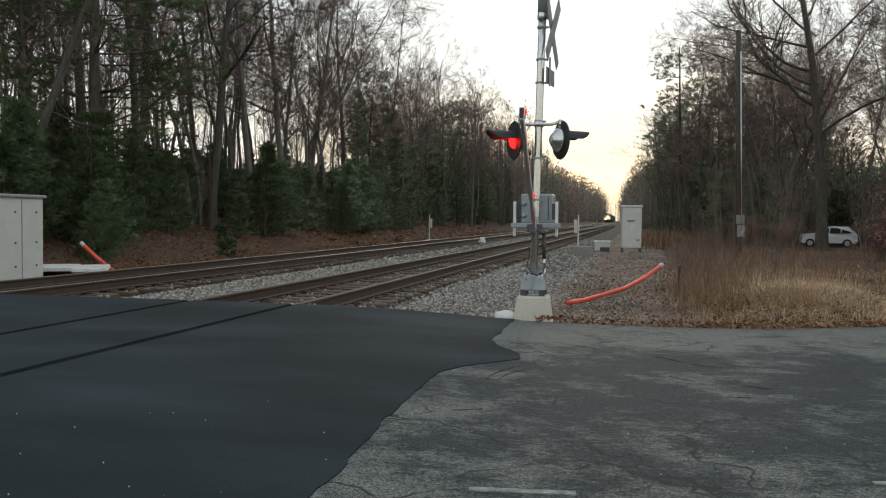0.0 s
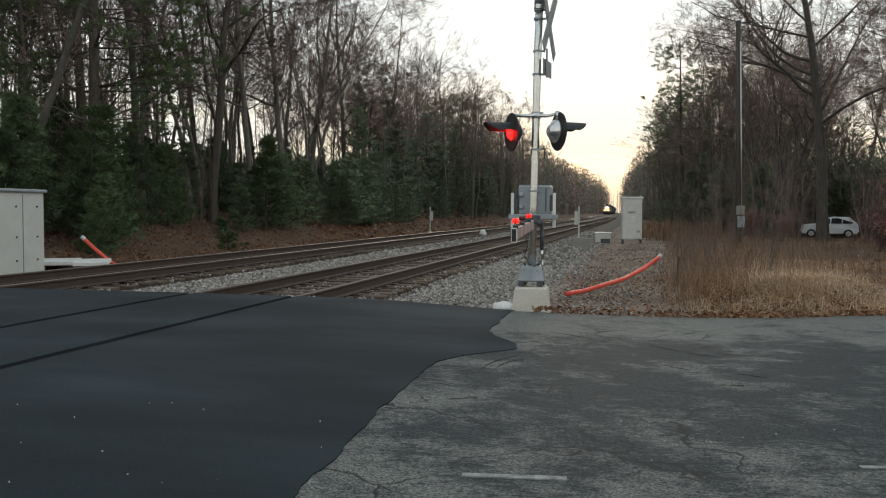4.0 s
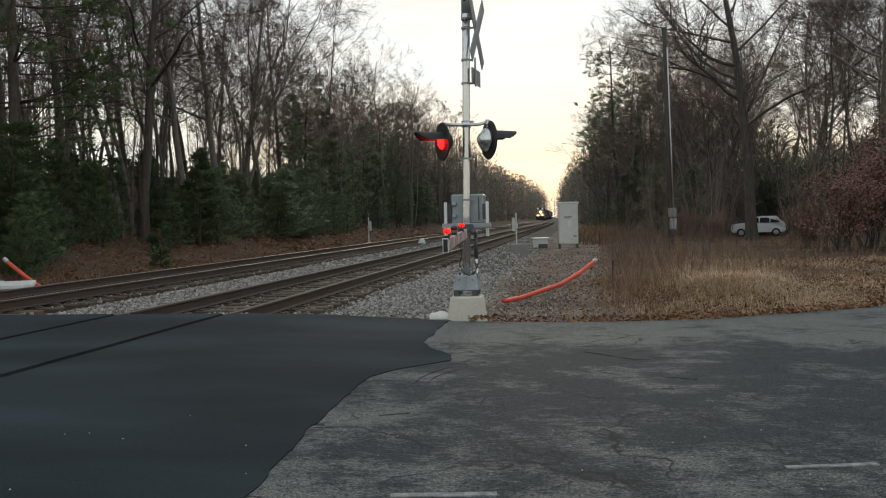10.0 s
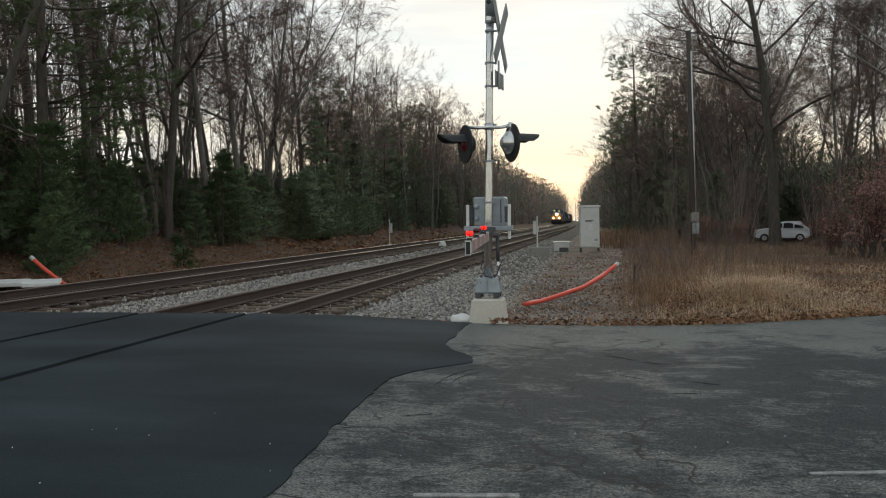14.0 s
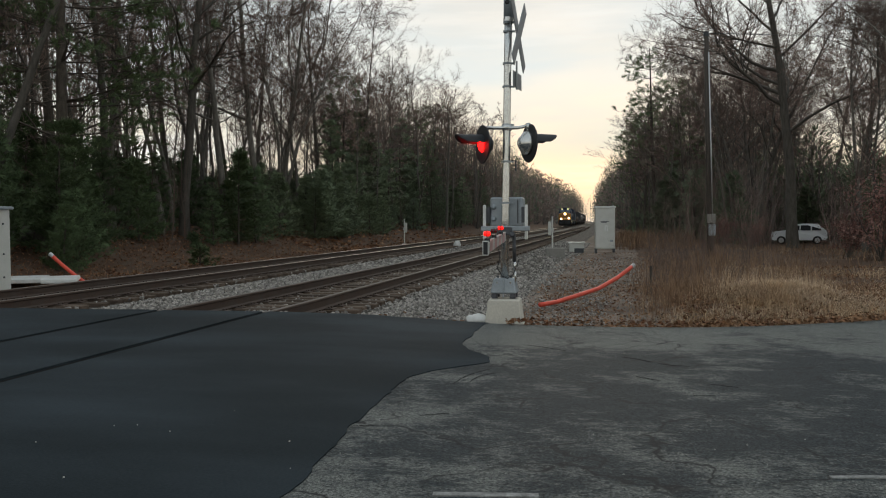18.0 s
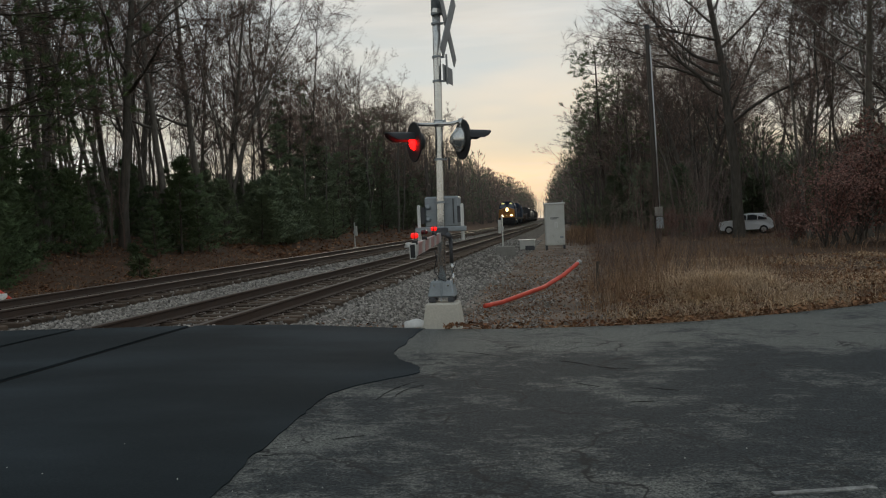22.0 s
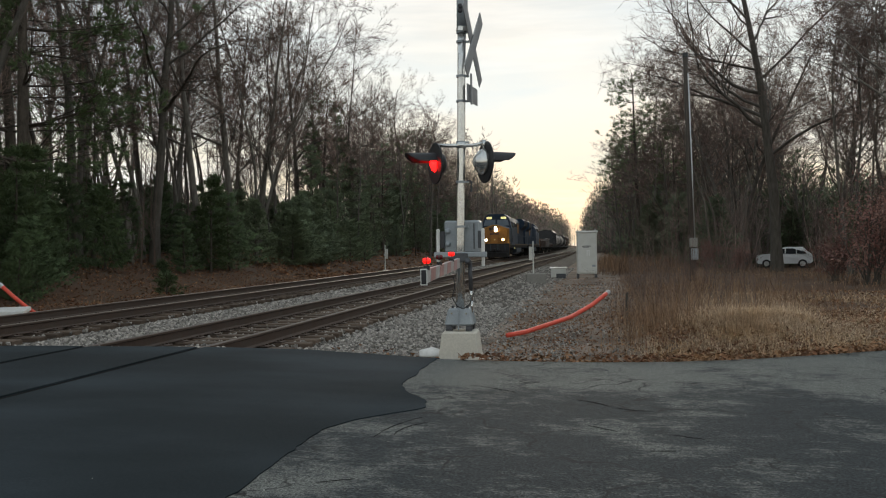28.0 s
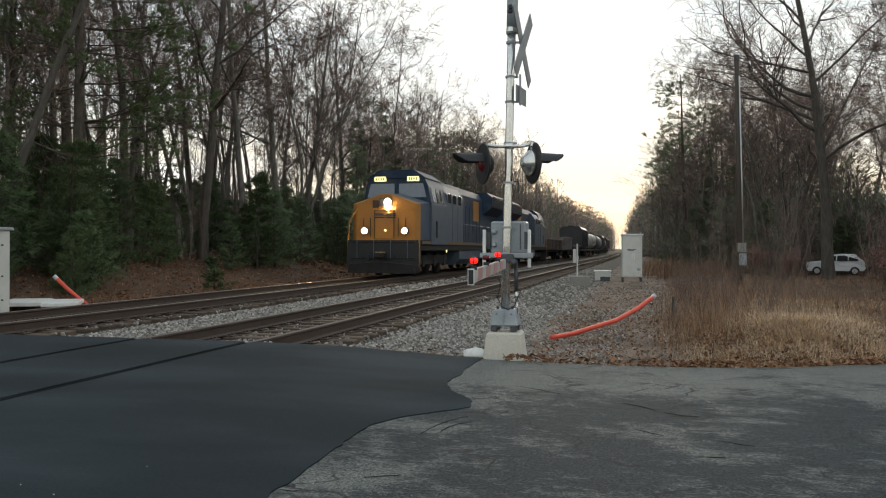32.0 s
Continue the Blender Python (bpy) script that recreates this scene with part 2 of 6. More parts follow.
M["pole_wood"] = mat("utility_pole_wood", (0.070, 0.058, 0.048), 0.92, vary=0.4, scale=3, fine=30, bump=0.5, stretch=(4, 4, 0.4))
M["rubber"] = mat("rubber", (0.02, 0.02, 0.021), 0.8, vary=0.2, bump=0.1)
M["car_white"] = mat("white_car_paint", (0.74, 0.75, 0.76), 0.25, vary=0.04, bump=0)
M["glass"] = mat("dark_window_glass", (0.03, 0.035, 0.04), 0.06, vary=0.1, bump=0)
M["car_glass"] = mat("tinted_car_glass", (0.012, 0.013, 0.015), 0.35, vary=0.1, bump=0)
M["car_glass"].node_tree.nodes["Principled BSDF"].inputs["Specular IOR Level"].default_value = 0.2
M["loco_yellow"] = mat("loco_yellow_paint", (0.36, 0.165, 0.026), 0.65, vary=0.35, scale=2.0, fine=24, bump=0.05, second=(0.29, 0.125, 0.028))
M["sill_yellow"] = mat("grimy_yellow_stripe", (0.15, 0.095, 0.035), 0.7, vary=0.4, scale=3, fine=30, bump=0.1, second=(0.08, 0.06, 0.035))
M["loco_blue"] = mat("loco_dark_blue_paint", (0.020, 0.038, 0.070), 0.6, vary=0.25, scale=2, fine=30, bump=0.04, second=(0.035, 0.048, 0.07))
M["loco_grey"] = mat("loco_grey_paint", (0.060, 0.080, 0.108), 0.6, vary=0.2, scale=2, fine=30, bump=0.04)
M["grime"] = mat("oily_grime", (0.024, 0.0225, 0.022), 0.75, vary=0.4, scale=4, fine=40, bump=0.3)
M["head_glow"] = mat("headlight_glow", (1, 0.9, 0.7), 0.3, vary=0.05, bump=0, emit=(1.0, 0.72, 0.36), power=340)
M["ditch_glow"] = mat("ditch_light_glow", (1, 0.85, 0.6), 0.3, vary=0.05, bump=0, emit=(1.0, 0.64, 0.28), power=85)
M["number_glow"] = mat("number_board_glow", (0.9, 0.85, 0.4), 0.4, vary=0.05, bump=0, emit=(1.0, 0.88, 0.35), power=1.1)
M["tank_white"] = mat("tank_car_white", (0.36, 0.335, 0.30), 0.5, vary=0.3, scale=1.2, fine=20, bump=0.05, second=(0.22, 0.205, 0.19))
M["tank_black"] = mat("tank_car_black", (0.03, 0.03, 0.032), 0.45, vary=0.3, scale=1.2, fine=20, bump=0.05)
M["wagon_grey"] = mat("gondola_grey", (0.20, 0.195, 0.185), 0.75, vary=0.35, scale=1.2, fine=20, bump=0.1, second=(0.14, 0.10, 0.08))
M["wagon_brown"] = mat("gondola_brown", (0.075, 0.050, 0.040), 0.8, vary=0.35, scale=1.2, fine=20, bump=0.1)
# reflected sky is put into the pale blue base of this glass
M["sky_glass"] = mat("cab_glass_painted_sky", (0.16, 0.20, 0.25), 0.12, vary=0.1, bump=0)
M["block"] = mat("weathered_concrete", (0.27, 0.255, 0.23), 0.9, vary=0.35, scale=4, fine=40, bump=0.4, second=(0.20, 0.19, 0.17))
M["stone"] = mat("field_stone", (0.40, 0.39, 0.36), 0.9, vary=0.3, scale=4, fine=30, bump=0.6)
M["white_bag"] = mat("pale_rock", (0.66, 0.66, 0.64), 0.8, vary=0.15, scale=6, fine=40, bump=0.3)
M["galv"] = mat("galvanised_cap", (0.5, 0.5, 0.5), 0.4, 0.6, vary=0.15, bump=0.05)


def worn_asphalt():
    """Old asphalt: stone showing in bald patches, darker driven lanes, thin cracks."""
    m = M["asphalt_old"]
    n, l = m.node_tree.nodes, m.node_tree.links
    b = n["Principled BSDF"]
    co = n.new("ShaderNodeTexCoord")

    def tex(scale, detail, rough, stretch=(1, 1, 1), shift=0.0):
        mp, t = n.new("ShaderNodeMapping"), n.new("ShaderNodeTexNoise")
        mp.inputs["Scale"].default_value, mp.inputs["Location"].default_value = stretch, (shift, shift, 0)
        t.inputs["Scale"].default_value, t.inputs["Detail"].default_value, t.inputs["Roughness"].default_value = scale, detail, rough
        l.new(co.outputs["Object"], mp.inputs["Vector"]), l.new(mp.outputs["Vector"], t.inputs["Vector"])
        return t.outputs["Fac"]

    def ranged(value, a, c, lo, hi):
        r = n.new("ShaderNodeMapRange")
        for k, v in (("From Min", a), ("From Max", c), ("To Min", lo), ("To Max", hi)):
            r.inputs[k].default_value = v
        l.new(value, r.inputs["Value"])
        return r.outputs["Result"]

    def mixed(fac, c1, c2):
        x = n.new("ShaderNodeMixRGB")
        for k, v in (("Fac", fac), ("Color1", c1), ("Color2", c2)):
            if isinstance(v, tuple):
                x.inputs[k].default_value = v
            else:
                l.new(v, x.inputs[k])
        return x.outputs["Color"]

    patches = tex(1.25, 8, 0.72, (0.9, 1.0, 1), 3.0)
    streaks = tex(5.0, 10, 0.82, (0.8, 1.05, 1), 9.0)
    grain = tex(70, 6, 0.9)
    both = n.new("ShaderNodeMath")
    both.operation = "MULTIPLY_ADD"
    both.inputs[1].default_value = 0.55
    l.new(streaks, both.inputs[0]), l.new(patches, both.inputs[2])
    scuffs = n.new("ShaderNodeMath")
    scuffs.operation = "MULTIPLY_ADD"
    scuffs.inputs[1].default_value = 0.30
    l.new(tex(16, 6, 0.75, (0.3, 1.5, 1), 15.0), scuffs.inputs[0]), l.new(both.outputs[0], scuffs.inputs[2])
    # driven lanes are darker; the far margin and the strip by the new layer are bald
    xyz = n.new("ShaderNodeSeparateXYZ")
    l.new(co.outputs["Object"], xyz.inputs["Vector"])
    total = scuffs.outputs[0]
    for socket, a, c, hi in (("Y", 7.3, 7.85, 0.19), ("Y", 4.6, 3.0, 0.09), ("X", 4.0, 3.1, 0.08)):
        plus = n.new("ShaderNodeMath")
        plus.operation = "ADD"
        l.new(total, plus.inputs[0]), l.new(ranged(xyz.outputs[socket], a, c, 0, hi), plus.inputs[1])
        total = plus.outputs[0]
    gritty = n.new("ShaderNodeMath")
    gritty.operation = "MULTIPLY_ADD"
    gritty.inputs[1].default_value = 0.6
    l.new(tex(34, 7, 0.8, (0.7, 1.2, 1), 27.0), gritty.inputs[0]), l.new(total, gritty.inputs[2])
    total = gritty.outputs[0]
    base = mixed(ranged(total, 1.235, 1.40, 0, 1), (0.0245, 0.029, 0.0325, 1), (0.106, 0.108, 0.103, 1))
    speck = mixed(ranged(grain, 0.42, 0.62, 0, 1), (0.25, 0.25, 0.25, 1), (2.5, 2.5, 2.4, 1))
    mul = n.new("ShaderNodeMixRGB")
    mul.blend_type, mul.inputs["Fac"].default_value = "MULTIPLY", 1.0
    l.new(base, mul.inputs["Color1"]), l.new(speck, mul.inputs["Color2"])
    warp = n.new("ShaderNodeTexNoise")
    warp.inputs["Scale"].default_value, warp.inputs["Detail"].default_value = 2.5, 6
    addv = n.new("ShaderNodeMixRGB")
    addv.blend_type, addv.inputs["Fac"].default_value = "ADD", 0.55
    l.new(co.outputs["Object"], addv.inputs["Color1"]), l.new(warp.outputs["Color"], addv.inputs["Color2"])
    l.new(co.outputs["Object"], warp.inputs["Vector"])
    vor = n.new("ShaderNodeTexVoronoi")
    vor.feature = "DISTANCE_TO_EDGE"
    vor.inputs["Scale"].default_value = 1.1
    l.new(addv.outputs["Color"], vor.inputs["Vector"])
    gate = n.new("ShaderNodeMath")
    gate.operation = "MAXIMUM"
    l.new(ranged(vor.outputs["Distance"], 0.004, 0.016, 0, 1), gate.inputs[0])
    l.new(ranged(tex(1.1, 3, 0.6, (1, 1, 1), 21.0), 0.45, 0.54, 0, 1), gate.inputs[1])
    crack = n.new("ShaderNodeMixRGB")
    crack.inputs["Color1"].default_value = (0.018, 0.018, 0.018, 1)
    l.new(gate.outputs[0], crack.inputs["Fac"]), l.new(mul.outputs["Color"], crack.inputs["Color2"])
    for link in list(b.inputs["Base Color"].links):
        l.remove(link)
    l.new(crack.outputs["Color"], b.inputs["Base Color"])


worn_asphalt()
for key in ("rail_road", "asphalt", "asphalt_old", "litter", "soil", "leaf", "dry_grass", "brown_weed", "bark", "bark_pine", "twig", "ballast_bed", "tie", "loco_blue", "needle", "needle_dark", "grime"):
    M[key].node_tree.nodes["Principled BSDF"].inputs["Specular IOR Level"].default_value = 0.0 if key == "rail_road" else 0.10 if key == "asphalt" else 0.22


# ---------------------------------------------------------------- mesh tools
class Build:
    """Collects vertices, faces and material slots of one mesh."""

    def __init__(self):
        self.v, self.f, self.s, self.m = [], [], [], []

    def slot(self, material):
        if material not in self.m:
            self.m.append(material)
        return self.m.index(material)

    def faces(self, verts, faces, material):
        k, s = len(self.v), self.slot(material)
        self.v += [tuple(p) for p in verts]
        self.f += [tuple(i + k for i in f) for f in faces]
        self.s += [s] * len(faces)

    def box(self, centre, size, material, turn=None, taper=(1, 1), bevel=0.0):
        """A box; taper: the size of its top against its foot; bevel: chamfered upright and top edges."""
        x, y, z = (a / 2 for a in size)
        m = turn or Matrix()
        c = Vector(centre)
        if not bevel:
            p = [(-x, -y, -z), (x, -y, -z), (x, y, -z), (-x, y, -z)]
            p += [(a * taper[0], b * taper[1], z) for a, b, _ in p]
            f = [(3, 2, 1, 0), (4, 5, 6, 7), (0, 1, 5, 4), (1, 2, 6, 5), (2, 3, 7, 6), (3, 0, 4, 7)]
            self.faces([c + m @ Vector(q) for q in p], f, material)
            return
        b = min(bevel, x * 0.9, y * 0.9, z * 0.9)
        rings = []
        for h, k, t in ((-z, b, 0), (-z + b, 0, 0), (z - b, 0, 1), (z, b, 1)):
            sx, sy = (taper if t else (1, 1))
            ax, ay = x * sx - k, y * sy - k
            rings.append([(-ax + b, -ay, h), (ax - b, -ay, h), (ax, -ay + b, h), (ax, ay - b, h), (ax - b, ay, h), (-ax + b, ay, h), (-ax, ay - b, h), (-ax, -ay + b, h)])
        p = [q for r in rings for q in r]
        f = [tuple(range(7, -1, -1)), tuple(range(24, 32))]
        for r in range(3):
            f += [(r * 8 + i, r * 8 + (i + 1) % 8, r * 8 + 8 + (i + 1) % 8, r * 8 + 8 + i) for i in range(8)]
        self.faces([c + m @ Vector(q) for q in p], f, material)

    def tube(self, points, radii, material, sides=6, caps=True):
        """A round bar through the points, with a radius at each."""
        p = [Vector(q) for q in points]
        if isinstance(radii, (int, float)):
            radii = [radii] * len(p)
        verts = []
        for i, q in enumerate(p):
            d = p[min(i + 1, len(p) - 1)] - p[max(i - 1, 0)]
            d.normalize()
            a = d.orthogonal() if abs(d.z) < 0.9 else Vector((1, 0, 0)) - d * d.x
            a.normalize()
            if abs(d.z) < 0.9:
                a = d.cross(Vector((0, 0, 1))).normalized()
            b = d.cross(a)
            for k in range(sides):
                w = 2 * math.pi * k / sides
                verts.append(q + radii[i] * (a * math.cos(w) + b * math.sin(w)))
        n = sides
        f = [(i * n + k, i * n + (k + 1) % n, (i + 1) * n + (k + 1) % n, (i + 1) * n + k) for i in range(len(p) - 1) for k in range(n)]
        if caps:
            f += [tuple(range(n - 1, -1, -1)), tuple(range((len(p) - 1) * n, len(p) * n))]
        self.faces(verts, f, material)

    def lathe(self, profile, material, axis, origin, sides=20):
        """A turned shape: profile of (radius, along) round an axis."""
        axis = Vector(axis).normalized()
        pts = [Vector(origin) + axis * h for _, h in profile]
        a = axis.orthogonal().normalized()
        b = axis.cross(a)
        verts = [q + r * (a * math.cos(2 * math.pi * k / sides) + b * math.sin(2 * math.pi * k / sides)) for q, (r, _) in zip(pts, profile) for k in range(sides)]
        n = sides
        f = [(i * n + k, i * n + (k + 1) % n, (i + 1) * n + (k + 1) % n, (i + 1) * n + k) for i in range(len(pts) - 1) for k in range(n)]
        f += [tuple(range(n - 1, -1, -1)), tuple(range((len(pts) - 1) * n, len(pts) * n))]
        self.faces(verts, f, material)

    def prism(self, outline, y0, y1, material, axis="y"):
        """An outline in two axes drawn out along the third."""
        n = len(outline)

        def at(q, w):
            return {"y": (q[0], w, q[1]), "x": (w, q[0], q[1]), "z": (q[0], q[1], w)}[axis]

        verts = [at(q, y0) for q in outline] + [at(q, y1) for q in outline]
        f = [tuple(range(n)), tuple(range(2 * n - 1, n - 1, -1))] + [((i + 1) % n, i, n + i, n + (i + 1) % n) for i in range(n)]
        self.faces(verts, f, material)

    def mesh(self, name, smooth=False):
        me = bpy.data.meshes.new(name)
        me.from_pydata(self.v, [], self.f)
        for m in self.m:
            me.materials.append(M[m])
        me.polygons.foreach_set("material_index", self.s)
        if smooth:
            me.polygons.foreach_set("use_smooth", [True] * len(self.f))
        me.update()
        return me


def fix_normals(me):
    bm = bmesh.new()
    bm.from_mesh(me)
    bmesh.ops.recalc_face_normals(bm, faces=bm.faces)
    bm.to_mesh(me)
    bm.free()


def part(name, build, parent, label="", smooth=False, at=None, fix=True):
    """One mesh object under a thing or a part."""
    me = build.mesh(name, smooth)
    if fix:
        fix_normals(me)
    ob = new(name, me)
    ob.parent = parent
    if at is not None:
        ob.matrix_basis = at
    if label:
        ob["label"] = label
    return ob


def thing(name, at, label, category, group="", kind=""):
    ob = new(name)
    ob.empty_display_size = 0.2
    ob.matrix_basis = at
    return tagged(ob, label, category, group, kind)


def solid(name, build, at, label, category, group="", kind="", smooth=False, fix=True):
    me = build.mesh(name, smooth)
    if fix:
        fix_normals(me)
    ob = new(name, me)
    ob.matrix_basis = at
    return tagged(ob, label, category, group, kind)


def smoothstep(a, b, x):
    t = min(1.0, max(0.0, (x - a) / (b - a)))
    return t * t * (3 - 2 * t)


def bend(y):
    """How far the line has swung to the west at y."""
    if y < 80:
        return 0.0
    if y < 180:
        return -0.016 * (y - 80) ** 2 / 200
    return -0.016 * (y - 130)


NEAR, FAR = -0.7525, -5.48          # centre lines of the two tracks


def road_z(x):
    return -0.04 * smoothstep(0.9, 3.4, x) - 0.15 * smoothstep(-7.5, -14, x)


EDGE = [(-40, 9.75), (-4, 9.72), (-1.7, 9.8), (0, 9.83), (1.5, 9.68), (2.9, 9.36), (3.5, 9.27), (4.8, 9.26), (5.4, 9.35), (6.0, 9.55), (6.65, 9.86), (7.2, 10.15),
        (7.8, 10.5), (8.4, 11.0), (12, 14.5), (40, 42)]


def road_edge(x):
    """y of the road's far edge."""
    return float(np.interp(x, [a for a, _ in EDGE], [b for _, b in EDGE])) + 0.035 * noise.noise(Vector((x * 1.3, 0, 5))) + 0.02 * noise.noise(Vector((x * 6, 0, 5)))


def ground_z(x, y):
    u = x - bend(y)
    far = [(-60, 2.4), (-30, 1.9), (-15.5, 0.95), (-12.5, 0.35), (-10.3, -0.30), (-8.3, -0.40), (-7.3, -0.30), (-6.8, -0.27), (-4.15, -0.27), (-3.8, -0.25),
           (-2.6, -0.26), (-2.1, -0.27), (0.55, -0.27), (0.95, -0.29), (1.3, -0.31), (2.3, -0.46), (4.5, -0.42), (7.0, -0.28), (14, -0.25), (60, 0.3)]
    z = float(np.interp(u, [a for a, _ in far], [b for _, b in far]))
    e = road_edge(x) + 0.02
    low = road_z(x) - 0.05
    k = smoothstep(e, e + 0.7, y)
    z = low + (z - low) * k
    if k > 0 and (u > 3 or u < -8.5):
        z += 0.10 * k * noise.noise(Vector((x * 0.35, y * 0.35, 0)))
    # a low grassy mound on the verge, and a dip towards the wood's clearing
    if u > 3:
        z += (0.40 + 0.14 * noise.noise(Vector((x * 0.9, y * 0.7, 4)))) * smoothstep(4.9, 6.7, x) * (1 - 0.8 * smoothstep(6.9, 8.6, x)) * math.exp(-((y - 13.5 - 0.35 * (x - 6.6)) / 1.55) ** 2) * k
        z -= 0.62 * smoothstep(10, 18, u) * smoothstep(30, 62, y)
    return z


# ---------------------------------------------------------------- ground and road
def axis_steps(stops):
    out = []
    for a, b, n in stops:
        out += [a + (b - a) * i / n for i in range(n)]
    return out + [stops[-1][1]]


def make_ground():
    xs = axis_steps([(-900, -60, 8), (-60, -14, 20), (-14, 14, 96), (14, 60, 22), (60, 900, 8)])
    ys = axis_steps([(-900, -20, 8), (-20, 6, 20), (6, 40, 100), (40, 130, 60), (130, 420, 40), (420, 1600, 10)])
    b = Build()
    verts = [(x, y, ground_z(x, y)) for y in ys for x in xs]
    n = len(xs)
    groups = {"litter": [], "soil": [], "ballast_bed": []}
    for j in range(len(ys) - 1):
        for i in range(n - 1):
            x, y = (xs[i] + xs[i + 1]) / 2, (ys[j] + ys[j + 1]) / 2
            u = x - bend(y)
            kind = "ballast_bed" if -7.9 < u < 2.3 else "soil" if 2.3 <= u < 5.4 else "litter"
            groups[kind].append((j * n + i, j * n + i + 1, (j + 1) * n + i + 1, (j + 1) * n + i))
    b.v = verts
    for k, f in groups.items():
        b.f += f
        b.s += [b.slot(k)] * len(f)
    solid("ground", b, Matrix(), "leaf-strewn ground with gravel bed under the tracks", "ground", kind="structure", smooth=True, fix=False)


def road_sheet(name, xs, y0, edge, lift, material, label):
    """A sheet of road surface with a real thickness, from y0 to its edge."""
    b = Build()
    n, rows = len(xs), 26
    top = []
    for j in range(rows):
        for x in xs:
            e = edge(x)
            y = y0 + (e - y0) * j / (rows - 1)
            top.append((x, y, road_z(x) + lift))
    low = [(x, y, z - 0.07) for x, y, z in top]
    k = len(top)
    f = [(j * n + i, j * n + i + 1, (j + 1) * n + i + 1, (j + 1) * n + i) for j in range(rows - 1) for i in range(n - 1)]
    rim = [(rows - 1) * n + i for i in range(n)]
    f += [(rim[i], rim[i + 1], rim[i + 1] + k, rim[i] + k)[::-1] for i in range(n - 1)]
    side = [j * n for j in range(rows)]
    f += [(side[j], side[j + 1], side[j + 1] + k, side[j] + k) for j in range(rows - 1)]
    side = [j * n + n - 1 for j in range(rows)]
    f += [(side[j], side[j + 1], side[j + 1] + k, side[j] + k)[::-1] for j in range(rows - 1)]
    b.faces(top + low, f, material)
    return solid(name, b, Matrix(), label, "road", kind="structure", fix=False)


SEAM = [(-14, 3.6), (0, 3.18), (2.5, 3.05), (3.3, 3.0), (4.4, 2.92), (5.2, 2.88), (5.85, 2.87), (6.15, 2.97), (6.45, 3.18), (6.72, 3.38), (6.95, 3.36), (7.3, 3.12), (7.62, 2.97), (9.1, 2.95), (10, 2.98)]


def seam_x(y):
    """Where the new asphalt ends against the old."""
    return float(np.interp(y, [a for a, _ in SEAM], [b for _, b in SEAM])) + 0.035 * noise.noise(Vector((0, y * 3.1, 3))) + 0.02 * noise.noise(Vector((7, y * 11, 3)))


def make_roads():
    xs = axis_steps([(2.0, 14, 60), (14, 40, 26)])
    road_sheet("road_old", xs, -14, road_edge, 0.0, "asphalt_old", "worn grey old asphalt with cracks and bald patches")
    # the new layer, cut round the rails
    rows = axis_steps([(-14, 0, 20), (0, 9.9, 130)])
    strips = [(-40, FAR - 0.80), (FAR - 0.69, FAR + 0.69), (FAR + 0.80, NEAR - 0.80), (NEAR - 0.69, NEAR + 0.69), (NEAR + 0.80, None)]
    road = thing("road_new", Matrix(), "fresh dark asphalt laid over the level crossing", "road", kind="structure")
    for x0, x1 in strips:
        b = Build()
        cols = 14
        top = []
        for y in rows:
            e = seam_x(y) if x1 is None else x1
            for i in range(cols + 1):
                x = x0 + (e - x0) * i / cols
                yy = min(y, road_edge(x)) if y < 9.85 else road_edge(x)
                top.append((x, yy, road_z(x) + 0.007))
        n, k = cols + 1, len(top)
        low = [(x, y, z - 0.09) for x, y, z in top]
        f = [(j * n + i, j * n + i + 1, (j + 1) * n + i + 1, (j + 1) * n + i) for j in range(len(rows) - 1) for i in range(cols)]
        edge = [(len(rows) - 1) * n + i for i in range(n)]
        f += [(edge[i + 1], edge[i], edge[i] + k, edge[i + 1] + k) for i in range(cols)]
        for c, flip in ((0, 1), (cols, 0)):
            s = [j * n + c for j in range(len(rows))]
            f += [(s[j], s[j + 1], s[j + 1] + k, s[j] + k)[:: 1 if flip else -1] for j in range(len(rows) - 1)]
        b.faces(top + low, f, "asphalt")
        part("asphalt_strip", b, road, fix=False)
    # worn paint bars
    for x, y, w, d, r in ((3.86, 3.33, 0.46, 0.045, 8), (5.60, 3.90, 0.44, 0.035, 12)):
        p = Build()
        p.box((0, 0, 0), (w, d, 0.006), "white_line")
        solid("road_marking", p, pose(x, y, road_z(x) + 0.003, 0, 0, r), "short worn white paint stroke on the asphalt", "road marking", "paint strokes", "structure")


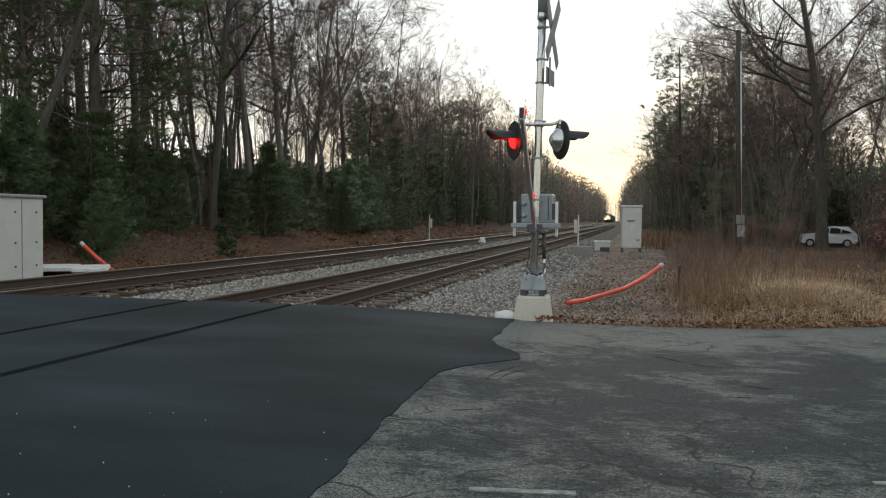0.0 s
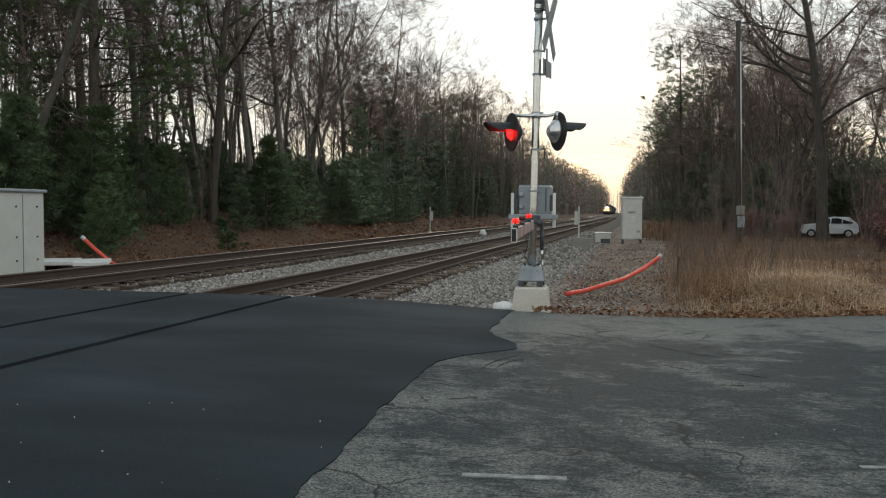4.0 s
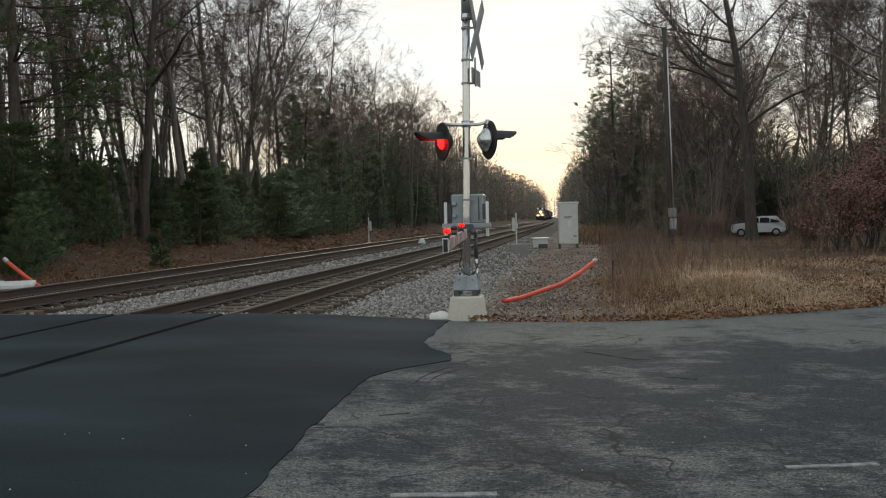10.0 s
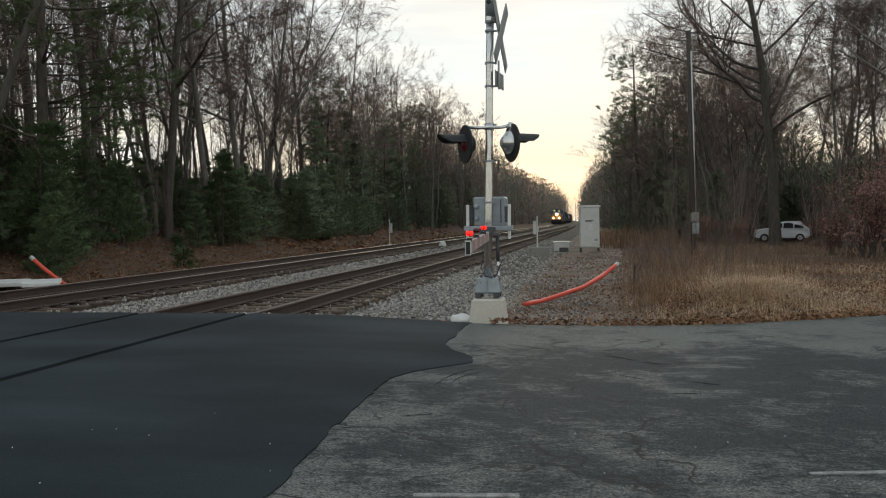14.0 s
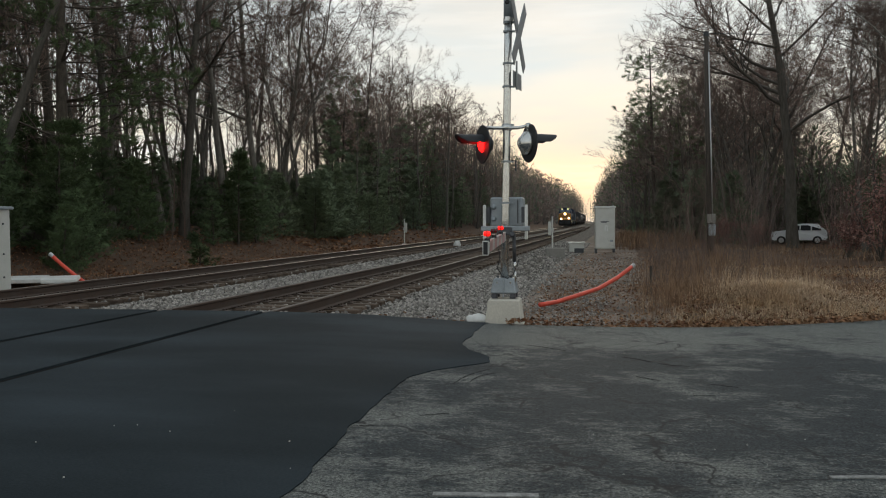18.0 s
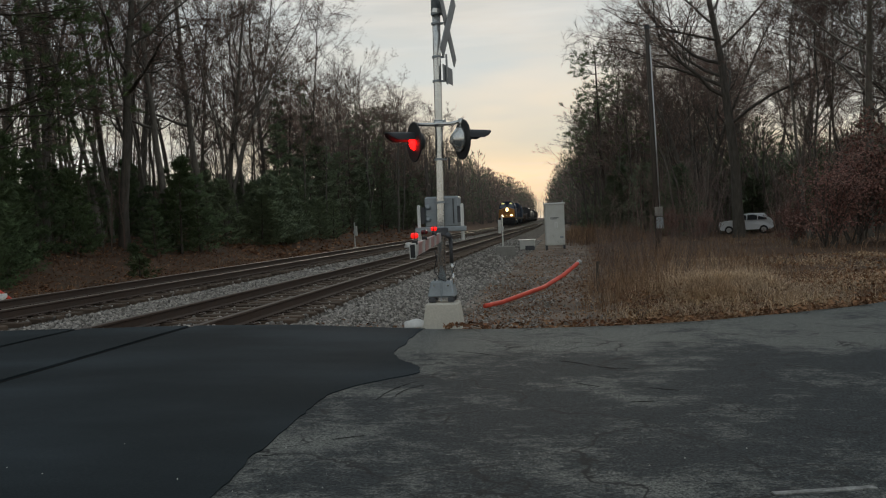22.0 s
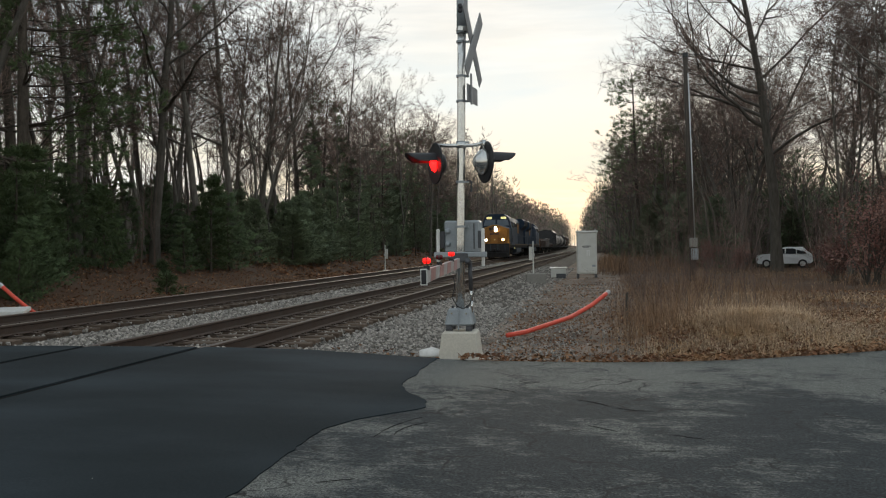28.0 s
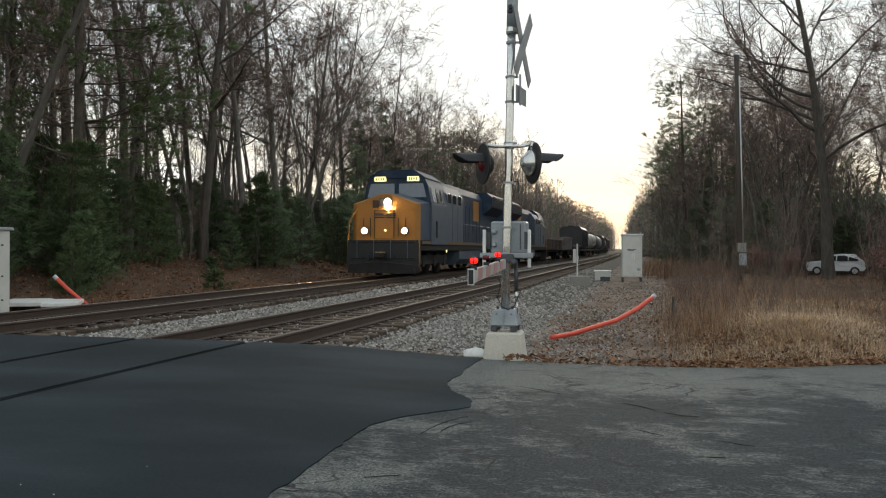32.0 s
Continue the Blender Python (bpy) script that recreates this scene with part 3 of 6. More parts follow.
def make_cracks():
    """Open cracks in the old asphalt: short dark ragged gashes, each sunk between raised lips."""
    rnd = random.Random(17)
    for x, y, length, turn, arc in ((3.77, 7.57, 0.52, -36, 0.02), (4.60, 7.02, 0.34, -44, 0.03), (4.90, 6.80, 0.26, -20, -0.02), (4.67, 6.15, 0.24, -40, 0.01), (5.19, 5.97, 0.20, -28, 0.0),
                                    (5.01, 5.60, 0.15, 5, 0.0), (3.35, 6.04, 0.66, 75, 0.05), (3.44, 6.00, 0.42, 72, 0.05), (3.33, 4.76, 0.20, 28, 0.01), (2.98, 4.40, 0.12, 5, 0.0)):
        n = max(4, int(length / 0.04))
        top = [(length * (i / n - 0.5), arc * (1 - (2 * i / n - 1) ** 2) + rnd.uniform(-0.006, 0.006), (0.002 + 0.0055 * rnd.random()) * math.sin(math.pi * (0.06 + 0.88 * i / n))) for i in range(n + 1)]
        b = Build()
        verts = [(px, py + side * w, h) for px, py, w in top for side, h in ((-1.0, 0.0015), (1.0, 0.0015), (0.35, 0.0035))]
        f = []
        for i in range(n):
            k = 3 * i
            f += [(k, k + 3, k + 5, k + 2), (k + 2, k + 5, k + 4, k + 1)]
        b.faces(verts, f, "rail_road")
        solid("road_crack", b, pose(x, y, road_z(x) + 0.001, 0, 0, turn), "short ragged dark crack in the old asphalt", "road crack", "cracks in the road", "structure", fix=False)


# ---------------------------------------------------------------- tracks
RAIL = [(-0.07, 0), (0.07, 0), (0.07, 0.012), (0.012, 0.03), (0.012, 0.125), (0.036, 0.14), (0.036, 0.165), (0.030, 0.172),
        (-0.030, 0.172), (-0.036, 0.165), (-0.036, 0.14), (-0.012, 0.125), (-0.012, 0.03), (-0.07, 0.012)]


def rail_mesh(x, y0, y1, step, head):
    b = Build()
    n = max(1, int((y1 - y0) / step))
    ys = [y0 + (y1 - y0) * i / n for i in range(n + 1)]
    k = len(RAIL)
    verts = [(x + bend(y) + px, y, pz - 0.172) for y in ys for px, pz in RAIL]
    web, top = [], []
    for j in range(n):
        for i in range(k):
            q = (j * k + i, j * k + (i + 1) % k, (j + 1) * k + (i + 1) % k, (j + 1) * k + i)
            (top if i in (6, 7, 8) else web).append(q)
    b.v = verts
    for m, f in (("rust_rail", web + [tuple(range(k))[::-1], tuple(range(n * k, n * k + k))]), (head, top)):
        b.f += f
        b.s += [b.slot(m)] * len(f)
    return b


def make_tracks():
    rnd = random.Random(4)
    tie = Build()
    tie.box((0, 0, 0), (2.6, 0.23, 0.16), "tie", bevel=0.015)
    tie_me = tie.mesh("tie")
    plate = Build()
    plate.box((0, 0, 0), (0.36, 0.19, 0.02), "rust_rail", bevel=0.005)
    for px in (-0.11, 0.11):
        plate.box((px, 0.05, 0.015), (0.035, 0.035, 0.03), "rust_rail")
        plate.box((px, -0.05, 0.015), (0.035, 0.035, 0.03), "rust_rail")
    plate_me = plate.mesh("tie_plate")
    for name, cx, label in (("track_near", NEAR, "rusty rails on dark timber ties in grey ballast"), ("track_far", FAR, "rusty rails on dark timber ties, further line of the pair")):
        t = thing(name, Matrix(), label, "railway track", kind="structure")
        head = "rail_dull" if cx == NEAR else "rail_top"
        for side in (-0.7525, 0.7525):
            # the length within the road has a darker head
            part("rail", rail_mesh(cx + side, -12, 9.75, 30, "rail_road"), t, fix=False)
            part("rail", rail_mesh(cx + side, 9.75, 60, 60, head), t, fix=False)
            part("rail", rail_mesh(cx + side, 60, 620, 6, head), t, fix=False)
        far = Build()
        y = 10.0
        i = 0
        while y < 190:
            dx, rz = rnd.uniform(-0.05, 0.05), rnd.uniform(-1.6, 1.6)
            z = -0.172 - 0.02 - 0.08 + rnd.uniform(-0.012, 0.006)
            m = pose(cx + bend(y) + dx, y, z, 0, 0, rz)
            if i < 110:
                ob = new("tie", tie_me)
                ob.parent, ob.matrix_basis = t, m
                if i < 40:
                    for side in (-0.7525, 0.7525):
                        pl = new("tie_plate", plate_me)
                        pl.parent, pl.matrix_basis = t, pose(cx + side, y, -0.182, 0, 0, 0)
            else:
                far.box(m.translation, (2.6, 0.23, 0.16), "tie")
            y += 0.495 + rnd.uniform(-0.03, 0.03)
            i += 1
        rest = part("tie_row", far, t, fix=False)
        rest["kind"] = "stuff"


def make_ballast():
    """Loose crushed stone: thousands of small blocks, each with its own shape."""
    rnd = random.Random(11)
    b = Build()
    unit = [(1, 0, 0), (-1, 0, 0), (0, 1, 0), (0, -1, 0), (0, 0, 1), (0, 0, -1), (0.7, 0.7, 0.5), (-0.7, -0.6, 0.4)]
    tri = [(0, 6, 4), (6, 2, 4), (2, 1, 4), (1, 7, 4), (7, 3, 4), (3, 0, 4), (2, 0, 5), (1, 2, 5), (3, 1, 5), (0, 3, 5), (0, 2, 6), (1, 3, 7)]

    def put(x, y, size, lift=0.0):
        z = ground_z(x, y) + lift
        m = Euler((rnd.uniform(0, 6), rnd.uniform(0, 6), rnd.uniform(0, 6))).to_matrix()
        s = [size * rnd.uniform(0.6, 1.25) for _ in range(3)]
        b.faces([Vector((x, y, z)) + m @ Vector((q[0] * s[0], q[1] * s[1], q[2] * s[2])) for q in unit], tri, "ballast")

    def spread(count, u0, u1, y0, y1, size, power=1.0, lift=0.005):
        for _ in range(count):
            y = y0 + (y1 - y0) * rnd.random() ** power
            u = rnd.uniform(u0, u1)
            put(u + bend(y), y, size * rnd.uniform(0.7, 1.3), lift)

    spread(7200, 0.72, 2.6, 9.95, 22, 0.032, 1.5)
    spread(2800, 0.72, 2.9, 20, 60, 0.048, 1.4)
    spread(6200, -4.0, -2.2, 9.95, 26, 0.034, 1.5)
    spread(2500, -4.0, -2.2, 25, 75, 0.058, 1.4)
    spread(2400, -2.0, 0.5, 10.0, 24, 0.032, 1.4, 0.045)
    spread(1500, -6.8, -4.2, 10, 34, 0.034, 1.4, 0.045)
    spread(600, 0.3, 0.8, 10.0, 24, 0.036, 1.4)
    spread(900, -8.2, -6.9, 10, 40, 0.036)
    spread(2600, 2.3, 4.3, 10.3, 22, 0.024, 1.3)
    spread(600, 3.0, 5.2, 12, 36, 0.035)
    ob = solid("ballast", b, Matrix(), "loose pale grey crushed stone ballast along the tracks", "gravel", kind="stuff", fix=False)
    return ob


# ---------------------------------------------------------------- trees
def wander(rnd, start, way, length, steps, wobble, lift):
    pts, p, d = [Vector(start)], Vector(start), Vector(way).normalized()
    for _ in range(steps):
        d = d + Vector((rnd.uniform(-1, 1), rnd.uniform(-1, 1), rnd.uniform(-0.6, 0.6))) * wobble + Vector((0, 0, lift))
        d.normalize()
        p = p + d * (length / steps)
        pts.append(p.copy())
    return pts


def along(pts, t):
    k = t * (len(pts) - 1)
    i = min(int(k), len(pts) - 2)
    return pts[i].lerp(pts[i + 1], k - i), (pts[i + 1] - pts[i]).normalized()


def sideways(rnd, d, angle):
    a = d.orthogonal().normalized()
    a.rotate(Matrix.Rotation(rnd.uniform(0, 2 * math.pi), 3, d))
    return d * math.cos(angle) + a * math.sin(angle)


def sliver(b, p, way, width, material):
    """One thin twig: a tapering sliver."""
    s = way.orthogonal().normalized() * width
    k = len(b.v)
    b.v += [tuple(p - s), tuple(p + s), tuple(p + way)]
    b.f.append((k, k + 1, k + 2))
    b.s.append(b.slot(material))


def bare_tree(seed, height, radius, fork=0.35, limbs=13, subs=6, twigs=8, spread=0.34, reach=1.0, fine=0.0135, shoots=4, twist=1.0, rise=(24, 64)):
    """Trunk with limbs, and a crown of fine twigs, as two meshes."""
    rnd = random.Random(seed)
    wood, crown = Build(), Build()
    trunk = wander(rnd, (0, 0, -0.3), (rnd.uniform(-0.06, 0.06), rnd.uniform(-0.06, 0.06), 1), height, 9, 0.085 * twist, 0.035)
    rad = [radius * (1.25 if i == 0 else 1.0) * (1 - 0.92 * (i / 9)) + 0.012 for i in range(10)]
    wood.tube(trunk, rad, "bark", 8, False)
    for i in range(limbs):
        t = fork + (0.97 - fork) * ((i + rnd.random()) / limbs)
        p, d = along(trunk, t)
        rest = 1 - t
        length = height * (spread * (0.48 + 0.52 * rest / (1 - fork)) * rnd.uniform(0.65, 1.2)) * reach
        r0 = max(0.02, radius * (1 - 0.9 * t) * rnd.uniform(0.35, 0.6))
        limb = wander(rnd, p, sideways(rnd, d, radians(rnd.uniform(*rise))), length, 7, 0.27 * (0.7 + 0.3 * twist), 0.075)
        wood.tube(limb, [r0 * (1 - 0.85 * k / 7) for k in range(8)], "bark", 4, False)
        for j in range(subs):
            q, e = along(limb, rnd.uniform(0.25, 1.0))
            sl = length * rnd.uniform(0.25, 0.5)
            r1 = max(0.008, r0 * 0.32)
            sub = wander(rnd, q, sideways(rnd, e, radians(rnd.uniform(25, 60))), sl, 3, 0.3, 0.05)
            crown.tube(sub, [r1, r1 * 0.75, r1 * 0.5, r1 * 0.25], "twig", 3, False)
            for _ in range(twigs):
                s, g = along(sub, rnd.uniform(0.2, 1.0))
                tl = sl * rnd.uniform(0.22, 0.5)
                way = sideways(rnd, g, radians(rnd.uniform(20, 60))) + Vector((0, 0, 0.15))
                sliver(crown, s, way * tl, fine, "twig")
                for _ in range(shoots):
                    w2 = sideways(rnd, way.normalized(), radians(rnd.uniform(20, 55)))
                    sliver(crown, s + way * tl * rnd.uniform(0.2, 0.8), w2 * tl * rnd.uniform(0.35, 0.7), fine * 0.75, "twig")
    return wood.mesh("trunk", True), crown.mesh("crown")


def oak_tree(seed, height, radius, bole, reach, limbs=13, subs=8, shoot=0.010, pull=0.0):
    """A spreading oak: stout bole, long crooked limbs that branch three times, fine drooping shoots."""
    rnd = random.Random(seed)
    wood, crown = Build(), Build()
    trunk = wander(rnd, (0, 0, -0.3), (rnd.uniform(-0.05, 0.05), 0, 1), height, 10, 0.10, 0.05)
    rad = [radius * (1.35 if i == 0 else 1.0) * (1 - 0.9 * (i / 10) ** 1.1) + 0.015 for i in range(11)]
    wood.tube(trunk, rad, "bark", 10, False)
    for i in range(limbs):
        k = (i + 0.7 * rnd.random()) / limbs
        t = bole + (0.96 - bole) * k
        p, d = along(trunk, t)
        length = reach * (1 - 0.42 * k) * rnd.uniform(0.75, 1.2)
        r0 = max(0.03, radius * (1 - 0.9 * t) * rnd.uniform(0.42, 0.68))
        limb = wander(rnd, p, (sideways(rnd, d, radians(rnd.uniform(48, 86) - 30 * k)) + Vector((-pull, 0, 0.3 * pull))).normalized(), length, 9, 0.30, 0.045)
        wood.tube(limb, [r0 * (1 - 0.82 * q / 9) for q in range(10)], "bark", 5, False)
        for _ in range(subs):
            f = rnd.uniform(0.22, 1.0)
            q, e = along(limb, f)
            sl = length * rnd.uniform(0.24, 0.46) * (1.15 - 0.5 * f)
            r1 = max(0.012, r0 * (1 - 0.8 * f) * 0.6)
            sub = wander(rnd, q, sideways(rnd, e, radians(rnd.uniform(30, 75))), sl, 5, 0.30, 0.05)
            wood.tube(sub, [r1 * (1 - 0.78 * g / 5) for g in range(6)], "bark", 3, False)
            for _ in range(9):
                s, g = along(sub, rnd.uniform(0.2, 1.0))
                tl = sl * rnd.uniform(0.28, 0.55)
                r2 = max(0.007, r1 * 0.4)
                tw = wander(rnd, s, sideways(rnd, g, radians(rnd.uniform(25, 65))), tl, 3, 0.28, 0.02)
                crown.tube(tw, [r2, r2 * 0.8, r2 * 0.55, r2 * 0.3], "twig", 3, False)
                for _ in range(8):
                    u, w = along(tw, rnd.uniform(0.2, 1.0))
                    sliver(crown, u, sideways(rnd, w, radians(rnd.uniform(20, 65))) * tl * rnd.uniform(0.3, 0.7), shoot, "twig")
    return wood.mesh("trunk", True), crown.mesh("crown")


def plate_pine(seed, height, radius, base, width, whorls, per):
    """An airy old pine: level limbs in separate tiers, needles in plates at the limb ends."""
    rnd = random.Random(seed)
    wood, crown = Build(), Build()
    trunk = wander(rnd, (0, 0, -0.3), (rnd.uniform(-0.04, 0.04), 0, 1), height, 8, 0.035, 0.03)
    wood.tube(trunk, [radius * (1 - 0.9 * i / 8) + 0.012 for i in range(9)], "bark_pine", 9, False)
    for i in range(whorls):
        k = (i + rnd.random() * 0.5) / whorls
        p, d = along(trunk, base + (0.98 - base) * k)
        prof = 0.35 + 0.75 * math.sin(math.pi * min(1.0, 0.25 + 0.72 * k))
        for _ in range(per):
            a = rnd.uniform(0, 2 * math.pi)
            limb = wander(rnd, p, (math.cos(a), math.sin(a), rnd.uniform(-0.12, 0.30)), width * prof * rnd.uniform(0.5, 1.15), 5, 0.16, 0.03)
            r = max(0.012, radius * 0.2 * (1 - 0.7 * k))
            wood.tube(limb, [r * (1 - 0.14 * g) for g in range(6)], "bark_pine", 3, False)
            for _ in range(4):
                q, e = along(limb, rnd.uniform(0.4, 1.0))
                sp = wander(rnd, q, sideways(rnd, e, radians(rnd.uniform(20, 60))), width * 0.3 * rnd.uniform(0.6, 1.2), 2, 0.1, 0.05)
                wood.tube(sp, [0.012, 0.009, 0.005], "bark_pine", 3, False)
                for _ in range(4):
                    g, h = along(sp, rnd.uniform(0.25, 1.0))
                    needle_tuft(crown, rnd, g + Vector((rnd.uniform(-1, 1), rnd.uniform(-1, 1), rnd.uniform(-0.2, 0.3))) * 0.2, (h + Vector((0, 0, 0.3))).normalized(), 0.27, 22, "needle", 0.05)
    return wood.mesh("trunk", True), crown.mesh("crown")


def needle_tuft(b, rnd, p, d, size, count, material, thick=0.07):
    for _ in range(count):
        w = sideways(rnd, d, radians(rnd.uniform(5, 80))) * size * rnd.uniform(0.7, 1.2)
        s = w.orthogonal().normalized() * size * thick
        q = p + d * rnd.uniform(-0.3, 0.3) * size
        k = len(b.v)
        b.v += [tuple(q - s), tuple(q + s), tuple(q + w)]
        b.f.append((k, k + 1, k + 2))
        b.s.append(b.slot(material))


def conifer(seed, height, radius, base, width, whorls, per, tufts, material, size=0.42, round_top=True):
    rnd = random.Random(seed)
    wood, crown = Build(), Build()
    trunk = wander(rnd, (0, 0, -0.3), (rnd.uniform(-0.03, 0.03), rnd.uniform(-0.03, 0.03), 1), height, 8, 0.03, 0.03)
    wood.tube(trunk, [radius * (1 - 0.93 * i / 8) + 0.01 for i in range(9)], "bark_pine", 8, False)
    for i in range(whorls):
        t = base + (0.985 - base) * (i + rnd.random() * 0.6) / whorls
        p, d = along(trunk, t)
        k = (t - base) / (1 - base)
        prof = math.sin(math.pi * min(1, 0.18 + 0.82 * k)) ** 0.7 if round_top else (1 - k) ** 0.85 + 0.06
        for _ in range(per):
            length = width * prof * rnd.uniform(0.55, 1.2)
            a = rnd.uniform(0, 2 * math.pi)
            way = Vector((math.cos(a), math.sin(a), rnd.uniform(-0.05, 0.45)))
            limb = wander(rnd, p, way, length, 4, 0.14, 0.04)
            r = max(0.008, radius * 0.16 * (1 - k))
            wood.tube(limb, [r, r * 0.8, r * 0.6, r * 0.4, r * 0.25], "bark_pine", 3, False)
            for j in range(tufts):
                q, e = along(limb, 0.3 + 0.7 * (j + rnd.random()) / tufts)
                q = q + Vector((rnd.uniform(-1, 1), rnd.uniform(-1, 1), rnd.uniform(-0.4, 0.7))) * size * 0.5
                needle_tuft(crown, rnd, q, sideways(rnd, e, radians(rnd.uniform(0, 50))), size, 13, material)
    return wood.mesh("trunk", True), crown.mesh("crown")


def leafy_bush(seed, height, width, leaves, material, size, stems=9):
    rnd = random.Random(seed)
    wood, crown = Build(), Build()
    tips = []
    for _ in range(stems):
        st = wander(rnd, (rnd.uniform(-0.3, 0.3), rnd.uniform(-0.3, 0.3), -0.1), (rnd.uniform(-0.5, 0.5), rnd.uniform(-0.5, 0.5), 1), height * rnd.uniform(0.6, 1.0), 5, 0.18, 0.03)
        wood.tube(st, [0.035, 0.03, 0.024, 0.017, 0.01, 0.005], "bark", 4, False)
        tips.append(st)
        for _ in range(5):
            q, e = along(st, rnd.uniform(0.2, 0.95))
            s = wander(rnd, q, sideways(rnd, e, radians(rnd.uniform(35, 75))), width * rnd.uniform(0.25, 0.5), 4, 0.2, 0.02)
            wood.tube(s, [0.012, 0.010, 0.008, 0.006, 0.004], "bark", 3, False)
            tips.append(s)
    for _ in range(leaves):
        q, e = along(rnd.choice(tips), rnd.uniform(0.25, 1.0))
        q = q + Vector((rnd.gauss(0, 1), rnd.gauss(0, 1), rnd.gauss(0, 0.8))) * 0.16
        w = Vector((rnd.uniform(-1, 1), rnd.uniform(-1, 1), rnd.uniform(-1, 0.3))).normalized()
        s = w.orthogonal().normalized() * size * 0.36
        w = w * size * rnd.uniform(0.7, 1.3)
        n = w.cross(s).normalized() * size * 0.12
        k = len(crown.v)
        crown.v += [tuple(q), tuple(q + w * 0.5 + s + n), tuple(q + w), tuple(q + w * 0.5 - s + n)]
        crown.f += [(k, k + 1, k + 2), (k, k + 2, k + 3)]
        crown.s += [crown.slot(material)] * 2
    return wood.mesh("stem", True), crown.mesh("leaves")


def tree_thing(name, meshes, x, y, turn, size, label, group, lean=(0, 0), parts=("trunk", "crown")):
    ob = thing(name, pose(x, y, ground_z(x, y), lean[0], lean[1], turn), label, name.split("_")[-1], group)
    for pn, me in zip(parts, meshes):
        o = new(pn, me)
        o.parent = ob
        o.scale = (size, size, size)
    return ob


LAB_BARE = "leafless grey-barked tree with a crown of fine twigs"
LAB_PINE = "tall pine with a bare trunk and dark green tufts"
LAB_YOUNG = "dark green young evergreen with low branches"
LAB_OAK = "large leafless oak with wide twisting limbs"


